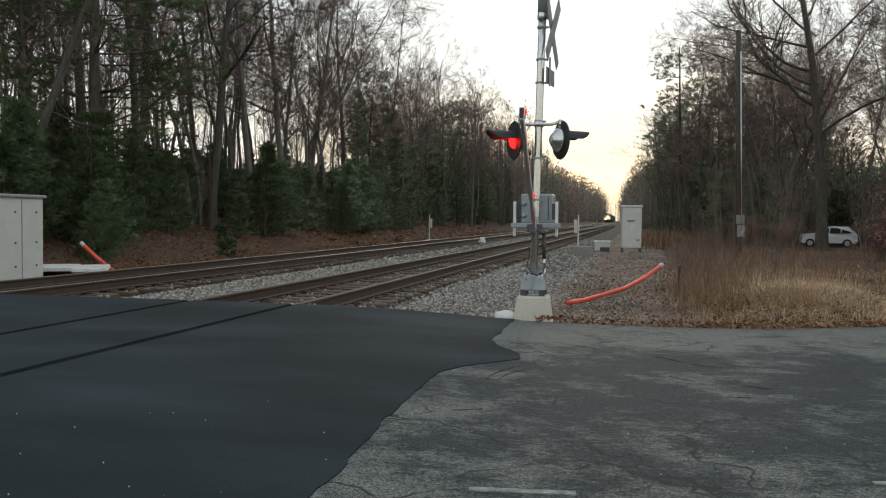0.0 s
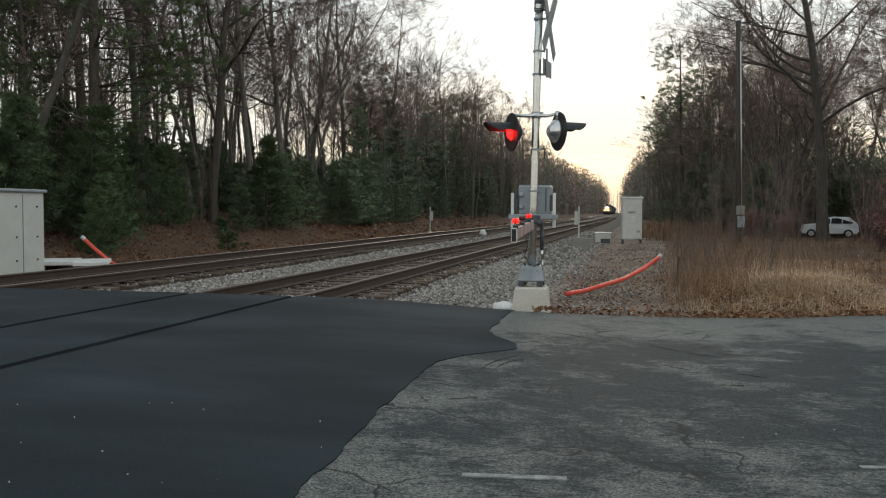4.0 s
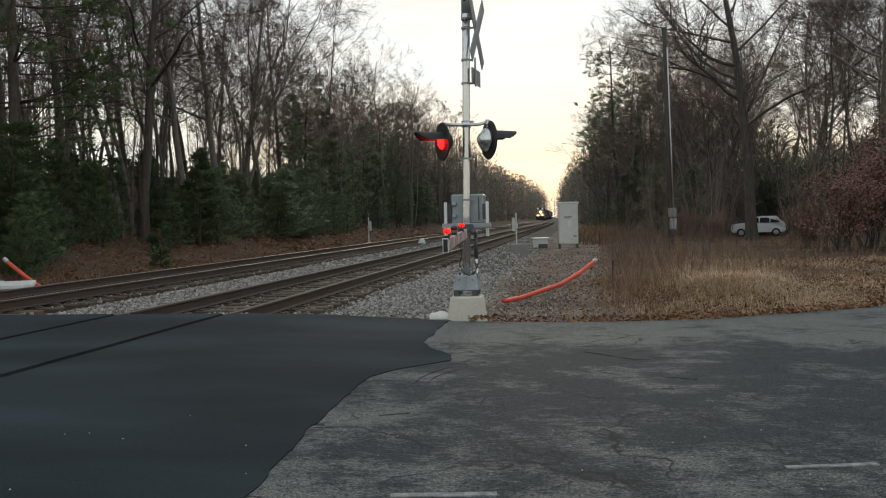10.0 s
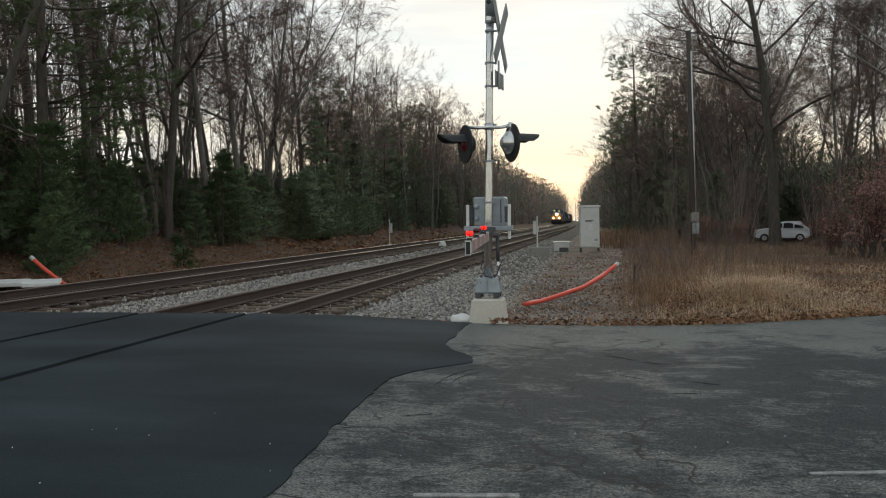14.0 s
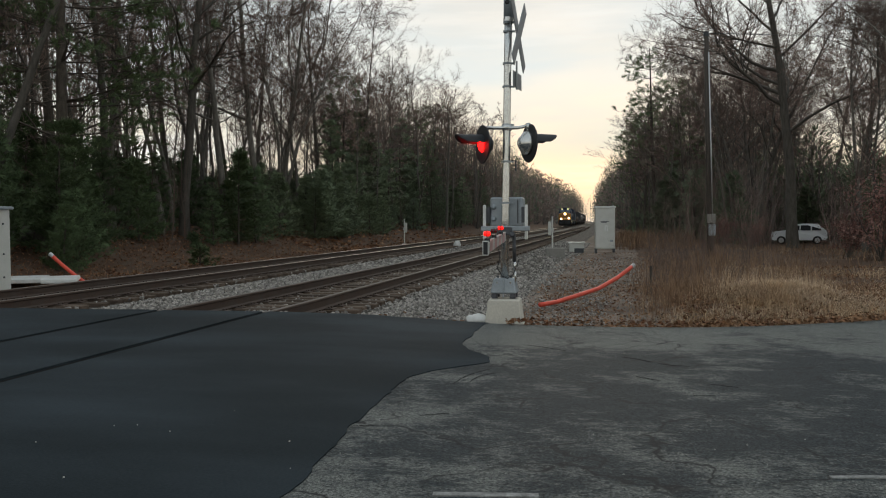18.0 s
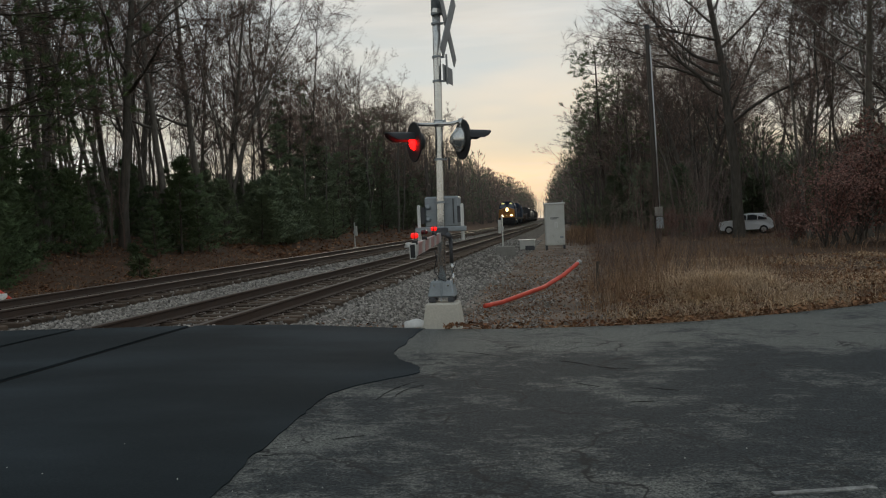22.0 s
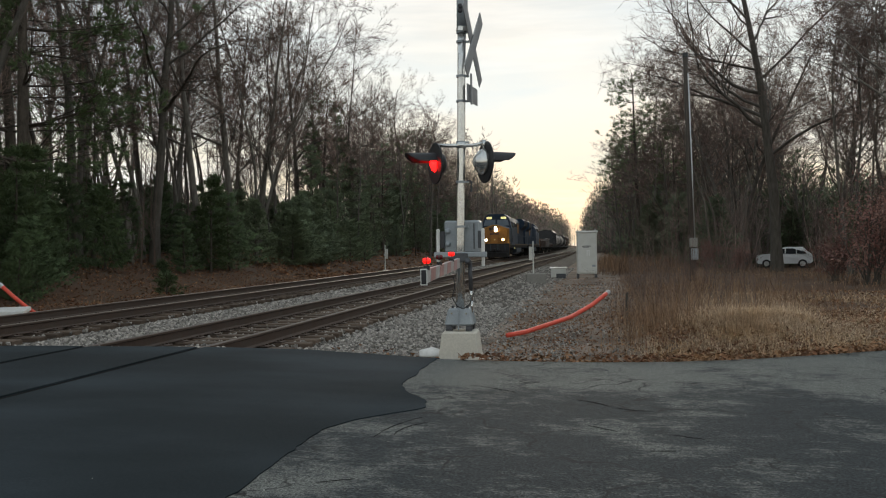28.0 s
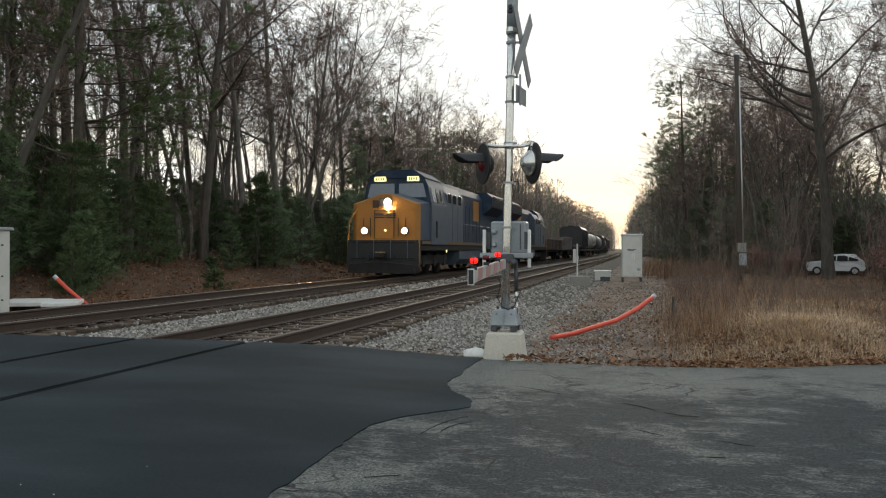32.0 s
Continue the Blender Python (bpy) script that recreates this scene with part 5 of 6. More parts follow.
def stone_lump(name, x, y, z, size, material, label, category, seed, turn=0):
    rnd = random.Random(seed)
    bm = bmesh.new()
    bmesh.ops.create_icosphere(bm, subdivisions=3, radius=1)
    for v in bm.verts:
        k = 1 + 0.22 * noise.noise(v.co * 1.4 + Vector((seed, 0, 0))) + 0.07 * noise.noise(v.co * 4 + Vector((0, seed, 0)))
        v.co = Vector((v.co.x * size[0] * k, v.co.y * size[1] * k, max(-0.25, v.co.z) * size[2] * k))
    me = bpy.data.meshes.new(name)
    bm.to_mesh(me)
    bm.free()
    me.materials.append(M[material])
    me.polygons.foreach_set("use_smooth", [True] * len(me.polygons))
    ob = new(name, me)
    ob.matrix_basis = pose(x, y, z, 0, 0, turn)
    return tagged(ob, label, category)


def make_cabinet():
    t = thing("signal_cabinet", pose(4.05, 40.5, -0.42, 0, 0, 4), "tall pale grey steel signal cabinet on short legs", "cabinet")
    b = Build()
    b.box((0, 0, 1.22), (0.92, 0.72, 1.96), "cabinet", bevel=0.02)
    part("body", b, t)
    b = Build()
    b.box((0, 0, 2.23), (1.02, 0.82, 0.09), "white", bevel=0.02)
    part("roof", b, t, "pale overhanging roof plate")
    b = Build()
    b.box((0.0, -0.368, 1.22), (0.84, 0.014, 1.84), "cabinet", bevel=0.004)
    d = part("door", b, t)
    for px, pz, w, h in ((-0.02, 1.55, 0.40, 0.035), (-0.06, 1.50, 0.30, 0.03), (0.0, 1.20, 0.05, 0.26), (0.10, 1.20, 0.05, 0.26), (0.05, 1.34, 0.15, 0.04)):
        b = Build()
        b.box((px, -0.379, pz), (w, 0.004, h), "white" if h > 0.1 or pz == 1.34 else "steel_dark")
        part("marking", b, d, "small stencilled mark")
    b = Build()
    b.box((0.30, -0.385, 0.62), (0.16, 0.012, 0.10), "grey_paint", bevel=0.003)
    part("name_plate", b, d)
    for px in (-0.42, 0.42):
        b = Build()
        b.box((px, 0, 0.12), (0.10, 0.6, 0.28), "steel_dark")
        part("leg", b, t, "dark steel foot")
    b = Build()
    b.tube([(0.40, 0, 2.27), (0.40, 0, 2.36)], 0.02, "galv", 8)
    part("lifting_eye", b, t)


def make_trackside():
    make_cabinet()
    t = thing("junction_box", pose(2.66, 41.6, -0.43, 0, 0, 2), "low pale equipment box with a white lid on the gravel", "equipment box")
    b = Build()
    b.box((0, 0, 0.27), (0.74, 0.5, 0.42), "cabinet", bevel=0.02)
    part("body", b, t)
    b = Build()
    b.box((0, 0, 0.51), (0.84, 0.58, 0.06), "white", bevel=0.015)
    part("lid", b, t, "bright white lid")
    b = Build()
    b.box((0.12, -0.26, 0.12), (0.46, 0.03, 0.22), "steel_dark")
    part("opening", b, t, "dark opening at its foot")
    b = Build()
    b.box((0, 0, 0.18), (0.86, 0.5, 0.5), "block", taper=(0.94, 0.9), bevel=0.03)
    solid("concrete_block", b, pose(1.95, 36.3, -0.44, 0, 0, 6), "low weathered grey concrete block by the gravel", "concrete block")
    marker_post(1.70, 38.2, 180, "thin metal post with a pale panel on the ballast shoulder")
    marker_post(-8.75, 51.5, 0, "thin metal post with a pale panel beyond the tracks")
    # relay house west of the line
    t = thing("relay_house", pose(-9.60, 13.62, -0.42), "pale grey steel relay house beside the tracks", "relay house")
    b = Build()
    b.box((0, 0, 0.98), (2.4, 3.7, 1.86), "cabinet", bevel=0.015)
    part("wall", b, t)
    b = Build()
    b.box((0, 0, 1.94), (2.52, 3.82, 0.07), "grey_paint", bevel=0.015)
    part("roof", b, t, "thin grey flat roof")
    for k in range(3):
        b = Build()
        b.box((1.206, -1.2 + 1.2 * k, 0.98), (0.012, 0.018, 1.78), "grey_paint")
        part("panel_seam", b, t)
    for py in (1.62, 1.0, 0.45):
        for pz in (0.45, 0.95, 1.6):
            b = Build()
            b.tube([(1.205, py, pz), (1.222, py, pz)], 0.022, "steel_dark", 8)
            part("bolt", b, t)
    b = Build()
    b.box((0, 0, 0.03), (2.6, 3.9, 0.12), "concrete", bevel=0.02)
    part("plinth", b, t)
    # rotten log on the bank
    b = Build()
    ends = [(-14.57, 23.2), (-14.60, 23.8), (-14.52, 24.4), (-14.50, 24.9)]
    b.tube([(x, y, ground_z(x, y) + 0.07) for x, y in ends], [0.12, 0.145, 0.14, 0.10], "bark_pine", 9)
    solid("fallen_log", b, Matrix(), "dark rotten log lying on the leafy bank", "log", fix=False)
    # white slabs and conduits
    for k, (px, py, w, d, r) in enumerate(((-9.25, 16.95, 0.9, 1.5, 30), (-8.35, 17.05, 0.75, 1.5, 32))):
        b = Build()
        b.box((0, 0, 0), (w, d, 0.10), "white", bevel=0.015)
        solid("white_slab", b, pose(px, py, -0.14, 0, 0, r), "flat white slab lying on the ground by the rails", "slab", "white slabs")
    for nm, pts, rad in (("orange_conduit", [(3.2, 13.88, -0.27), (3.45, 14.33, -0.26), (3.75, 14.85, -0.20), (4.15, 15.6, -0.12), (4.5, 16.25, 0.04), (4.80, 16.8, 0.24)], 0.040),
                         ("orange_conduit", [(-8.35, 18.2, -0.42), (-8.75, 18.1, -0.10), (-9.05, 18.05, 0.15), (-9.32, 18.0, 0.40)], 0.047)):
        t = thing(nm, Matrix(), "bright orange plastic conduit sticking out of the ground", "conduit", "orange conduits")
        b = Build()
        fine = []
        for i in range(len(pts) - 1):
            for k in range(4):
                fine.append(Vector(pts[i]).lerp(Vector(pts[i + 1]), k / 4))
        fine.append(Vector(pts[-1]))
        b.tube(fine, rad, "orange", 12)
        part("pipe", b, t, "", True)
        b = Build()
        e, d = Vector(pts[-1]), (Vector(pts[-1]) - Vector(pts[-2])).normalized()
        b.tube([e - d * 0.06, e + d * 0.05], rad + 0.006, "galv", 12)
        b.tube([e + d * 0.04, e + d * 0.09 + Vector((0, 0, -0.06))], 0.02, "galv", 6)
        part("end_cap", b, t, "grey taped end")
    # utility pole
    t = thing("utility_pole", pose(8.12, 33.0, ground_z(8.12, 33.0)), "weathered wooden utility pole with a pale conduit and meter boxes", "utility pole")
    b = Build()
    b.tube([(0, 0, -0.3), (-0.09, 0, 4.2), (-0.19, 0, 8.48)], [0.125, 0.11, 0.09], "pole_wood", 14)
    part("pole", b, t, "", True)
    b = Build()
    b.tube([(0.05, -0.135, 1.6), (-0.01, -0.13, 4.0), (-0.11, -0.115, 7.8)], 0.024, "galv", 8)
    part("riser_pipe", b, t, "pale riser pipe up the pole", True)
    b = Build()
    b.tube([(-0.19, 0, 8.43), (-0.19, 0, 8.60)], 0.105, "steel_dark", 12)
    part("pole_cap", b, t)
    for px, pz, w, h in ((0.0, 1.45, 0.30, 0.36), (0.03, 1.02, 0.26, 0.44)):
        b = Build()
        b.box((px, -0.20, pz), (w, 0.16, h), "block" if h < 0.4 else "grey_paint", bevel=0.02)
        part("meter_box", b, t, "grey metal meter box")
    b = Build()
    b.tube([(8.08, 33.0, 8.3), (14, 40, 9.4), (24, 52, 9.5)], 0.012, "rubber", 4)
    solid("overhead_wire", b, Matrix(), "thin black overhead wire", "wire")
    # small things
    stone_lump("white_rock", 2.72, 10.12, -0.09, (0.15, 0.10, 0.075), "white_bag", "rounded white rock at the asphalt edge", "rock", 3)
    stone_lump("pale_rock", 6.1, 15.5, -0.43, (0.9, 0.35, 0.20), "stone", "long pale rock half hidden in dry grass", "rock", 8, 55)
    stone_lump("white_bundle", -4.25, 46.0, -0.16, (0.20, 0.15, 0.26), "white_bag", "small white bundle between the tracks", "bundle", 5)
    b = Build()
    b.tube([(0, 0, -0.2), (0.02, 0, 0.62)], [0.03, 0.027], "pole_wood", 7)
    solid("wooden_stake", b, pose(5.15, 16.9, ground_z(5.15, 16.9)), "short dark wooden stake in the weeds", "stake")
    for px, py, r, l in ((-14.6, 24.2, 96, 3.2), (-13.9, 22.5, 80, 2.4)):
        b = Build()
        b.tube([(0, -l / 2, 0), (0.1, 0, 0.02), (0, l / 2, 0)], [0.2, 0.18, 0.15], "bark", 9)
        solid("fallen_log", b, pose(px, py, ground_z(px, py) + 0.14, 0, 0, r), "dark fallen log on the leaf-covered bank", "log", "fallen logs", smooth=True)
    make_car(18.9, 69.5, 80)


def make_car(x, y, turn):
    """White hatchback parked side on, its nose to the west."""
    t = thing("parked_car", pose(x, y, ground_z(x, y) + 0.02, 0, 0, turn - 90), "white small SUV parked among the trees", "car")
    b = Build()
    side = [(-2.05, 0.42), (-2.08, 0.75), (-1.95, 0.98), (-1.0, 1.08), (-0.45, 1.50), (0.3, 1.62), (1.35, 1.60), (1.80, 1.20), (2.0, 1.02), (2.05, 0.5), (1.9, 0.34), (-1.9, 0.32)]
    n = len(side)
    rings = []
    for w, k in ((-0.86, 0.0), (-0.70, 1.0), (0.70, 1.0), (0.86, 0.0)):
        rings.append([(px * (1.0 if k else 0.985), w * (0.86 if pz > 1.2 else 1.0), pz + (0.015 if k else 0)) for px, pz in side])
    verts = [q for r in rings for q in r]
    f = [tuple(range(n)), tuple(range(4 * n - 1, 3 * n - 1, -1))]
    f += [(r * n + i, r * n + (i + 1) % n, (r + 1) * n + (i + 1) % n, (r + 1) * n + i) for r in range(3) for i in range(n)]
    b.faces(verts, f, "car_white")
    part("body", b, t)
    for sy in (-1, 1):
        for px0, px1 in ((-0.78, 0.02), (0.08, 0.82), (0.88, 1.58)):
            b = Build()
            foot, head = (px0, px1), (max(px0 + 0.05, -0.42), px1 - (0.22 if px1 > 1 else 0.0))
            q = [(px, sy * (w + o), pz) for o in (-0.03, 0.012) for px, w, pz in ((foot[0], 0.862, 1.10), (foot[1], 0.862, 1.10), (head[1], 0.752, 1.50), (head[0], 0.752, 1.50))]
            b.faces(q, [(0, 1, 2, 3), (7, 6, 5, 4), (0, 4, 5, 1), (1, 5, 6, 2), (2, 6, 7, 3), (3, 7, 4, 0)], "car_glass")
            part("side_window", b, t, "dark tinted side window")
        for px in (-1.3, 1.3):
            b = Build()
            b.tube([(px, sy * 0.70, 0.33), (px, sy * 0.88, 0.33)], 0.33, "rubber", 20)
            wheel = part("wheel", b, t, "black tyre")
            b = Build()
            b.tube([(px, sy * 0.86, 0.33), (px, sy * 0.895, 0.33)], 0.20, "galv", 14)
            part("rim", b, wheel, "silver rim")
        b = Build()
        b.box((1.93, sy * 0.62, 1.0), (0.16, 0.3, 0.16), "red_lens", bevel=0.03)
        part("tail_light", b, t)
        b = Build()
        b.box((-1.95, sy * 0.6, 0.78), (0.2, 0.34, 0.14), "galv", bevel=0.03)
        part("headlight", b, t)
    b = Build()
    b.box((1.66, 0, 1.38), (0.05, 1.25, 0.36), "glass", turn=Matrix.Rotation(radians(-48), 4, "Y"))
    part("rear_window", b, t)


# ---------------------------------------------------------------- train
TRAIN = []


def bogie(t, y, wheels, spacing, name="bogie"):
    b = Build()
    half = spacing * (wheels - 1) / 2
    for sx in (-1, 1):
        b.prism([(y - half - 0.55, 0.62), (y - half - 0.45, 0.86), (y + half + 0.45, 0.86), (y + half + 0.55, 0.62), (y + half + 0.2, 0.48), (y - half - 0.2, 0.48)], sx * 1.02, sx * 1.16, "grime", axis="x")
        for k in range(wheels):
            b.box((sx * 1.13, y - half + spacing * k, 0.55), (0.14, 0.36, 0.36), "grime", bevel=0.04)
            b.box((sx * 1.12, y - half + spacing * k, 0.80), (0.12, 0.22, 0.16), "grime", bevel=0.02)
    b.box((0, y, 0.68), (2.1, 0.5, 0.24), "grime", bevel=0.03)
    for end in (-1, 1):
        b.box((0, y + end * (half + 0.42), 0.74), (2.1, 0.12, 0.14), "grime")
    frame_ob = part(name, b, t, "grimy dark truck frame")
    for k in range(wheels):
        b = Build()
        yy = y - half + spacing * k
        for sx in (-1, 1):
            b.tube([(sx * 0.70, yy, 0.49), (sx * 0.84, yy, 0.49)], 0.49, "grime", 22)
        b.tube([(-0.7, yy, 0.49), (0.7, yy, 0.49)], 0.09, "grime", 8)
        part("wheelset", b, frame_ob, "steel wheelset", True)


def make_locomotive():
    t = thing("locomotive", pose(FAR, 40, 0), "diesel locomotive with yellow nose and dark blue body, lights on", "locomotive", "train")
    B = Build
    b = B()
    b.box((0, 11.2, 1.18), (2.9, 20.6, 0.26), "grime", bevel=0.03)
    part("underframe", b, t)
    for sx in (-1, 1):
        b = B()
        b.box((sx * 1.475, 11.2, 1.38), (0.03, 20.2, 0.14), "sill_yellow")
        part("sill_stripe", b, t, "dull yellow sill stripe")
    b = B()
    b.prism([(-1.42, 0.18), (1.42, 0.18), (1.50, 0.55), (1.46, 1.47), (-1.46, 1.47), (-1.50, 0.55)], 0.55, 0.90, "black")
    pilot = part("pilot", b, t, "black end sheet under the nose")
    b = B()
    b.prism([(-1.38, 0.16), (1.38, 0.16), (1.30, 0.50), (0.0, 0.60), (-1.30, 0.50)], 0.30, 0.56, "grime")
    part("plough", b, pilot, "dusty dark snow plough")
    for z0 in (1.40, 0.74):
        b = B()
        b.box((0, 0.53, z0), (2.7, 0.05, 0.05), "grime", bevel=0.01)
        part("foot_bar", b, pilot)
    for x0 in (-1.05, -0.35, 0.35, 1.05):
        b = B()
        b.tube([(x0, 0.50, 0.75), (x0, 0.49, 1.46)], 0.018, "loco_grey", 6)
        part("grab_bar", b, pilot)
    for px, pz in ((-0.55, 1.05), (0.5, 1.08), (0.75, 0.95), (-0.8, 0.98)):
        b = B()
        b.tube([(px, 0.53, pz), (px + 0.03, 0.40, pz - 0.18), (px, 0.42, pz - 0.42)], 0.03, "rubber", 6)
        part("air_hose", b, t)
    b = B()
    b.box((0, 0.25, 0.88), (0.30, 0.75, 0.26), "grime", bevel=0.05)
    part("coupler", b, t)
    for sx in (-1, 1):
        for k in range(4):
            b = B()
            b.box((sx * 1.30, 0.62 + 0.04 * k, 0.42 + 0.24 * k), (0.36, 0.24, 0.03), "grime")
            part("step", b, t)
        b = B()
        b.tube([(sx * 1.50, 0.62, 0.35), (sx * 1.50, 0.64, 1.35), (sx * 1.42, 0.70, 2.3), (sx * 1.15, 0.86, 2.75)], 0.024, "loco_yellow", 6)
        part("handrail", b, t, "yellow corner handrail", True)
    b = B()
    out = [(-1.42, 1.48), (1.42, 1.48), (1.42, 2.94), (0.22, 3.34), (-0.22, 3.34), (-1.42, 2.94)]
    n = len(out)
    front = [(x * 0.87, 0.95, z if z < 2 else z - 0.02) for x, z in out]
    mid = [(x, 1.10, z) for x, z in out]
    back = [(x, 2.55, z + (0.10 if z > 2 else 0)) for x, z in out]
    f = [tuple(range(n)), tuple(range(2 * n - 1, n - 1, -1))] + [((i + 1) % n, i, n + i, n + (i + 1) % n) for i in range(n)]
    b.faces(front + mid, f, "loco_yellow")
    nose = part("nose", b, t, "worn yellow nose")
    b = B()
    b.faces(mid + back, f, "loco_grey")
    part("nose_side", b, nose, "grey-blue rear of the nose")
    b = B()
    b.box((0.0, 0.93, 3.0), (0.52, 0.05, 0.34), "steel_dark", bevel=0.03)
    part("headlight_housing", b, nose)
    b = B()
    b.lathe([(0.13, 0.0), (0.13, 0.01), (0.11, 0.02), (0.0, 0.025)], "head_glow", (0, -1, 0), (0.10, 0.90, 3.0), 18)
    b.lathe([(0.12, 0.0), (0.12, 0.01), (0.10, 0.02), (0.0, 0.025)], "head_glow", (0, -1, 0), (0.12, 0.90, 2.80), 18)
    part("headlight", b, nose, "bright warm headlight", True)
    b = B()
    b.box((-0.42, 0.935, 2.92), (0.26, 0.04, 0.30), "rust_rail", bevel=0.02)
    part("dark_panel", b, nose, "dark square panel")
    b = B()
    b.box((-0.05, 0.94, 2.10), (0.78, 0.03, 1.14), "loco_yellow", bevel=0.01)
    part("nose_door", b, nose)
    for x0, z0, w, h in ((-0.45, 2.10, 0.02, 1.16), (0.36, 2.10, 0.02, 1.16), (-0.05, 2.68, 0.80, 0.02)):
        b = B()
        b.box((x0, 0.925, z0), (w, 0.03, h), "grime")
        part("door_gap", b, nose)
    for x0, w, z0, h in ((-0.25, 0.42, 2.52, 0.05), (0.22, 0.42, 2.52, 0.05), (-0.25, 0.42, 2.38, 0.05), (0.22, 0.42, 2.38, 0.05), (0.0, 0.9, 2.45, 0.03)):
        b = B()
        b.box((x0, 0.918, z0), (w, 0.012, h), "loco_blue")
        part("mark_bar", b, nose, "dark blue mark on the nose")
    for x0 in (-0.9, -0.62, 0.55, 0.86):
        b = B()
        b.tube([(x0, 0.90, 1.62), (x0, 0.88, 1.7), (x0, 0.88, 2.30), (x0, 0.93, 2.36)], 0.014, "grime", 5)
        part("grab_iron", b, nose, "thin dark grab iron")
    for sx in (-1, 1):
        b = B()
        b.box((sx * 0.84, 0.84, 1.84), (0.30, 0.14, 0.26), "steel_dark", bevel=0.03)
        lamp = part("ditch_light", b, nose)
        b = B()
        b.lathe([(0.115, 0.0), (0.11, 0.02), (0.07, 0.05), (0.0, 0.06)], "ditch_glow", (0, -1, 0), (sx * 0.84, 0.775, 1.84), 16)
        part("bulb", b, lamp, "glowing ditch light", True)
    b = B()
    b.lathe([(0.05, 0.0), (0.045, 0.02), (0.0, 0.03)], "number_glow", (0, -1, 0), (0.0, 0.90, 1.86), 12)
    part("marker_lamp", b, nose, "small pale lamp")
    # cab
    b = B()
    cab = [(-1.50, 1.31), (1.50, 1.31), (1.50, 3.0), (1.36, 3.72), (1.18, 4.14), (0.72, 4.38), (-0.72, 4.38), (-1.18, 4.14), (-1.36, 3.72), (-1.50, 3.0)]
    b.prism(cab, 2.55, 5.4, "loco_grey")
    cabo = part("cab", b, t, "grey-blue cab side")
    b = B()
    b.prism([(-1.49, 2.95), (1.49, 2.95), (1.35, 3.71), (1.17, 4.13), (0.71, 4.37), (-0.71, 4.37), (-1.17, 4.13), (-1.35, 3.71)], 2.50, 2.56, "loco_blue")
    part("cab_front", b, cabo, "dark blue cab front")
    b = B()
    b.prism([(-1.24, 4.10), (1.24, 4.10), (0.76, 4.43), (-0.76, 4.43)], 2.42, 5.45, "loco_blue")
    part("cab_roof", b, cabo, "dark blue roof")
    for x0, x1 in ((-1.28, -0.10), (0.10, 1.28)):
        b = B()
        b.prism([(x0, 3.28), (x1, 3.28), (x1 - (0.14 if x1 > 1 else 0), 3.86), (x0 + (0.14 if x0 < -1 else 0), 3.86)], 2.46, 2.51, "sky_glass")
        part("windshield", b, cabo, "pale windshield with reflected sky painted into its colour")
    for x0 in (-0.72, 0.72):
        b = B()
        b.box((x0, 2.46, 4.06), (0.50, 0.10, 0.20), "number_glow", bevel=0.015)
        nb = part("number_board", b, cabo, "glowing yellow number board")
        for k in range(4):
            b = B()
            b.box((x0 - 0.15 + 0.10 * k, 2.405, 4.06), (0.045, 0.012, 0.12), "grime")
            part("digit_bar", b, nb)
    for sx in (-1, 1):
        for y0, y1 in ((2.85, 3.45), (3.6, 4.2), (4.4, 4.75)):
            b = B()
            q = [(sx * (w + o), yy, zz) for o in (-0.05, 0.02) for w, yy, zz in ((1.49, y0, 3.08), (1.49, y1, 3.08), (1.37, y1, 3.68), (1.37, y0, 3.68))]
            b.faces(q, [(0, 1, 2, 3), (7, 6, 5, 4), (0, 4, 5, 1), (1, 5, 6, 2), (2, 6, 7, 3), (3, 7, 4, 0)], "glass" if y0 > 3 else "sky_glass")
            part("side_window", b, cabo, "cab side window")
        b = B()
        b.prism([(3.3, 1.6), (3.55, 1.6), (3.55, 2.3), (3.3, 2.3)], sx * 1.50, sx * 1.52, "grime", axis="x")
        part("side_vent", b, cabo)
    b = B()
    b.prism([(-1.46, 1.31), (1.46, 1.31), (1.46, 3.55), (1.15, 4.0), (-1.15, 4.0), (-1.46, 3.55)], 5.4, 8.9, "loco_grey")
    cabinet_ob = part("equipment_cabinet", b, t, "grey-blue equipment cabinet behind the cab")
    for sx in (-1, 1):
        for k in range(3):
            b = B()
            b.box((sx * 1.465, 5.95 + 1.1 * k, 2.45), (0.02, 1.0, 2.0), "loco_grey", bevel=0.006)
            part("cabinet_door", b, cabinet_ob)
        for y0 in (5.6, 6.6, 7.7):
            b = B()
            b.box((sx * 1.47, y0 + 0.3, 3.42), (0.03, 0.6, 0.42), "glass", bevel=0.006)
            part("louvre", b, cabinet_ob, "dark louvre panel")
    # hood, radiator wings and roof gear
    b = B()
    b.prism([(-0.98, 1.31), (0.98, 1.31), (0.98, 3.9), (0.72, 4.28), (-0.72, 4.28), (-0.98, 3.9)], 5.4, 16.4, "loco_blue")
    hood = part("hood", b, t, "dark blue engine hood")
    for k in range(11):
        for sx in (-1, 1):
            b = B()
            b.box((sx * 0.99, 6.3 + 0.95 * k, 2.4), (0.03, 0.86, 1.9), "loco_grey" if k < 2 else "loco_blue", bevel=0.008)
            part("hood_door", b, hood)
    for sx in (-1, 1):
        b = B()
        b.box((sx * 1.0, 14.2, 3.2), (0.04, 1.5, 1.1), "loco_yellow")
        part("yellow_panel", b, hood, "yellow panel on the hood side")
    b = B()
    b.box((0, 10.8, 4.38), (0.7, 1.2, 0.22), "grime", bevel=0.04)
    b.box((0, 6.6, 4.30), (1.2, 1.6, 0.16), "grime", bevel=0.04)
    part("exhaust_stack", b, hood, "sooty exhaust stack")
    b = B()
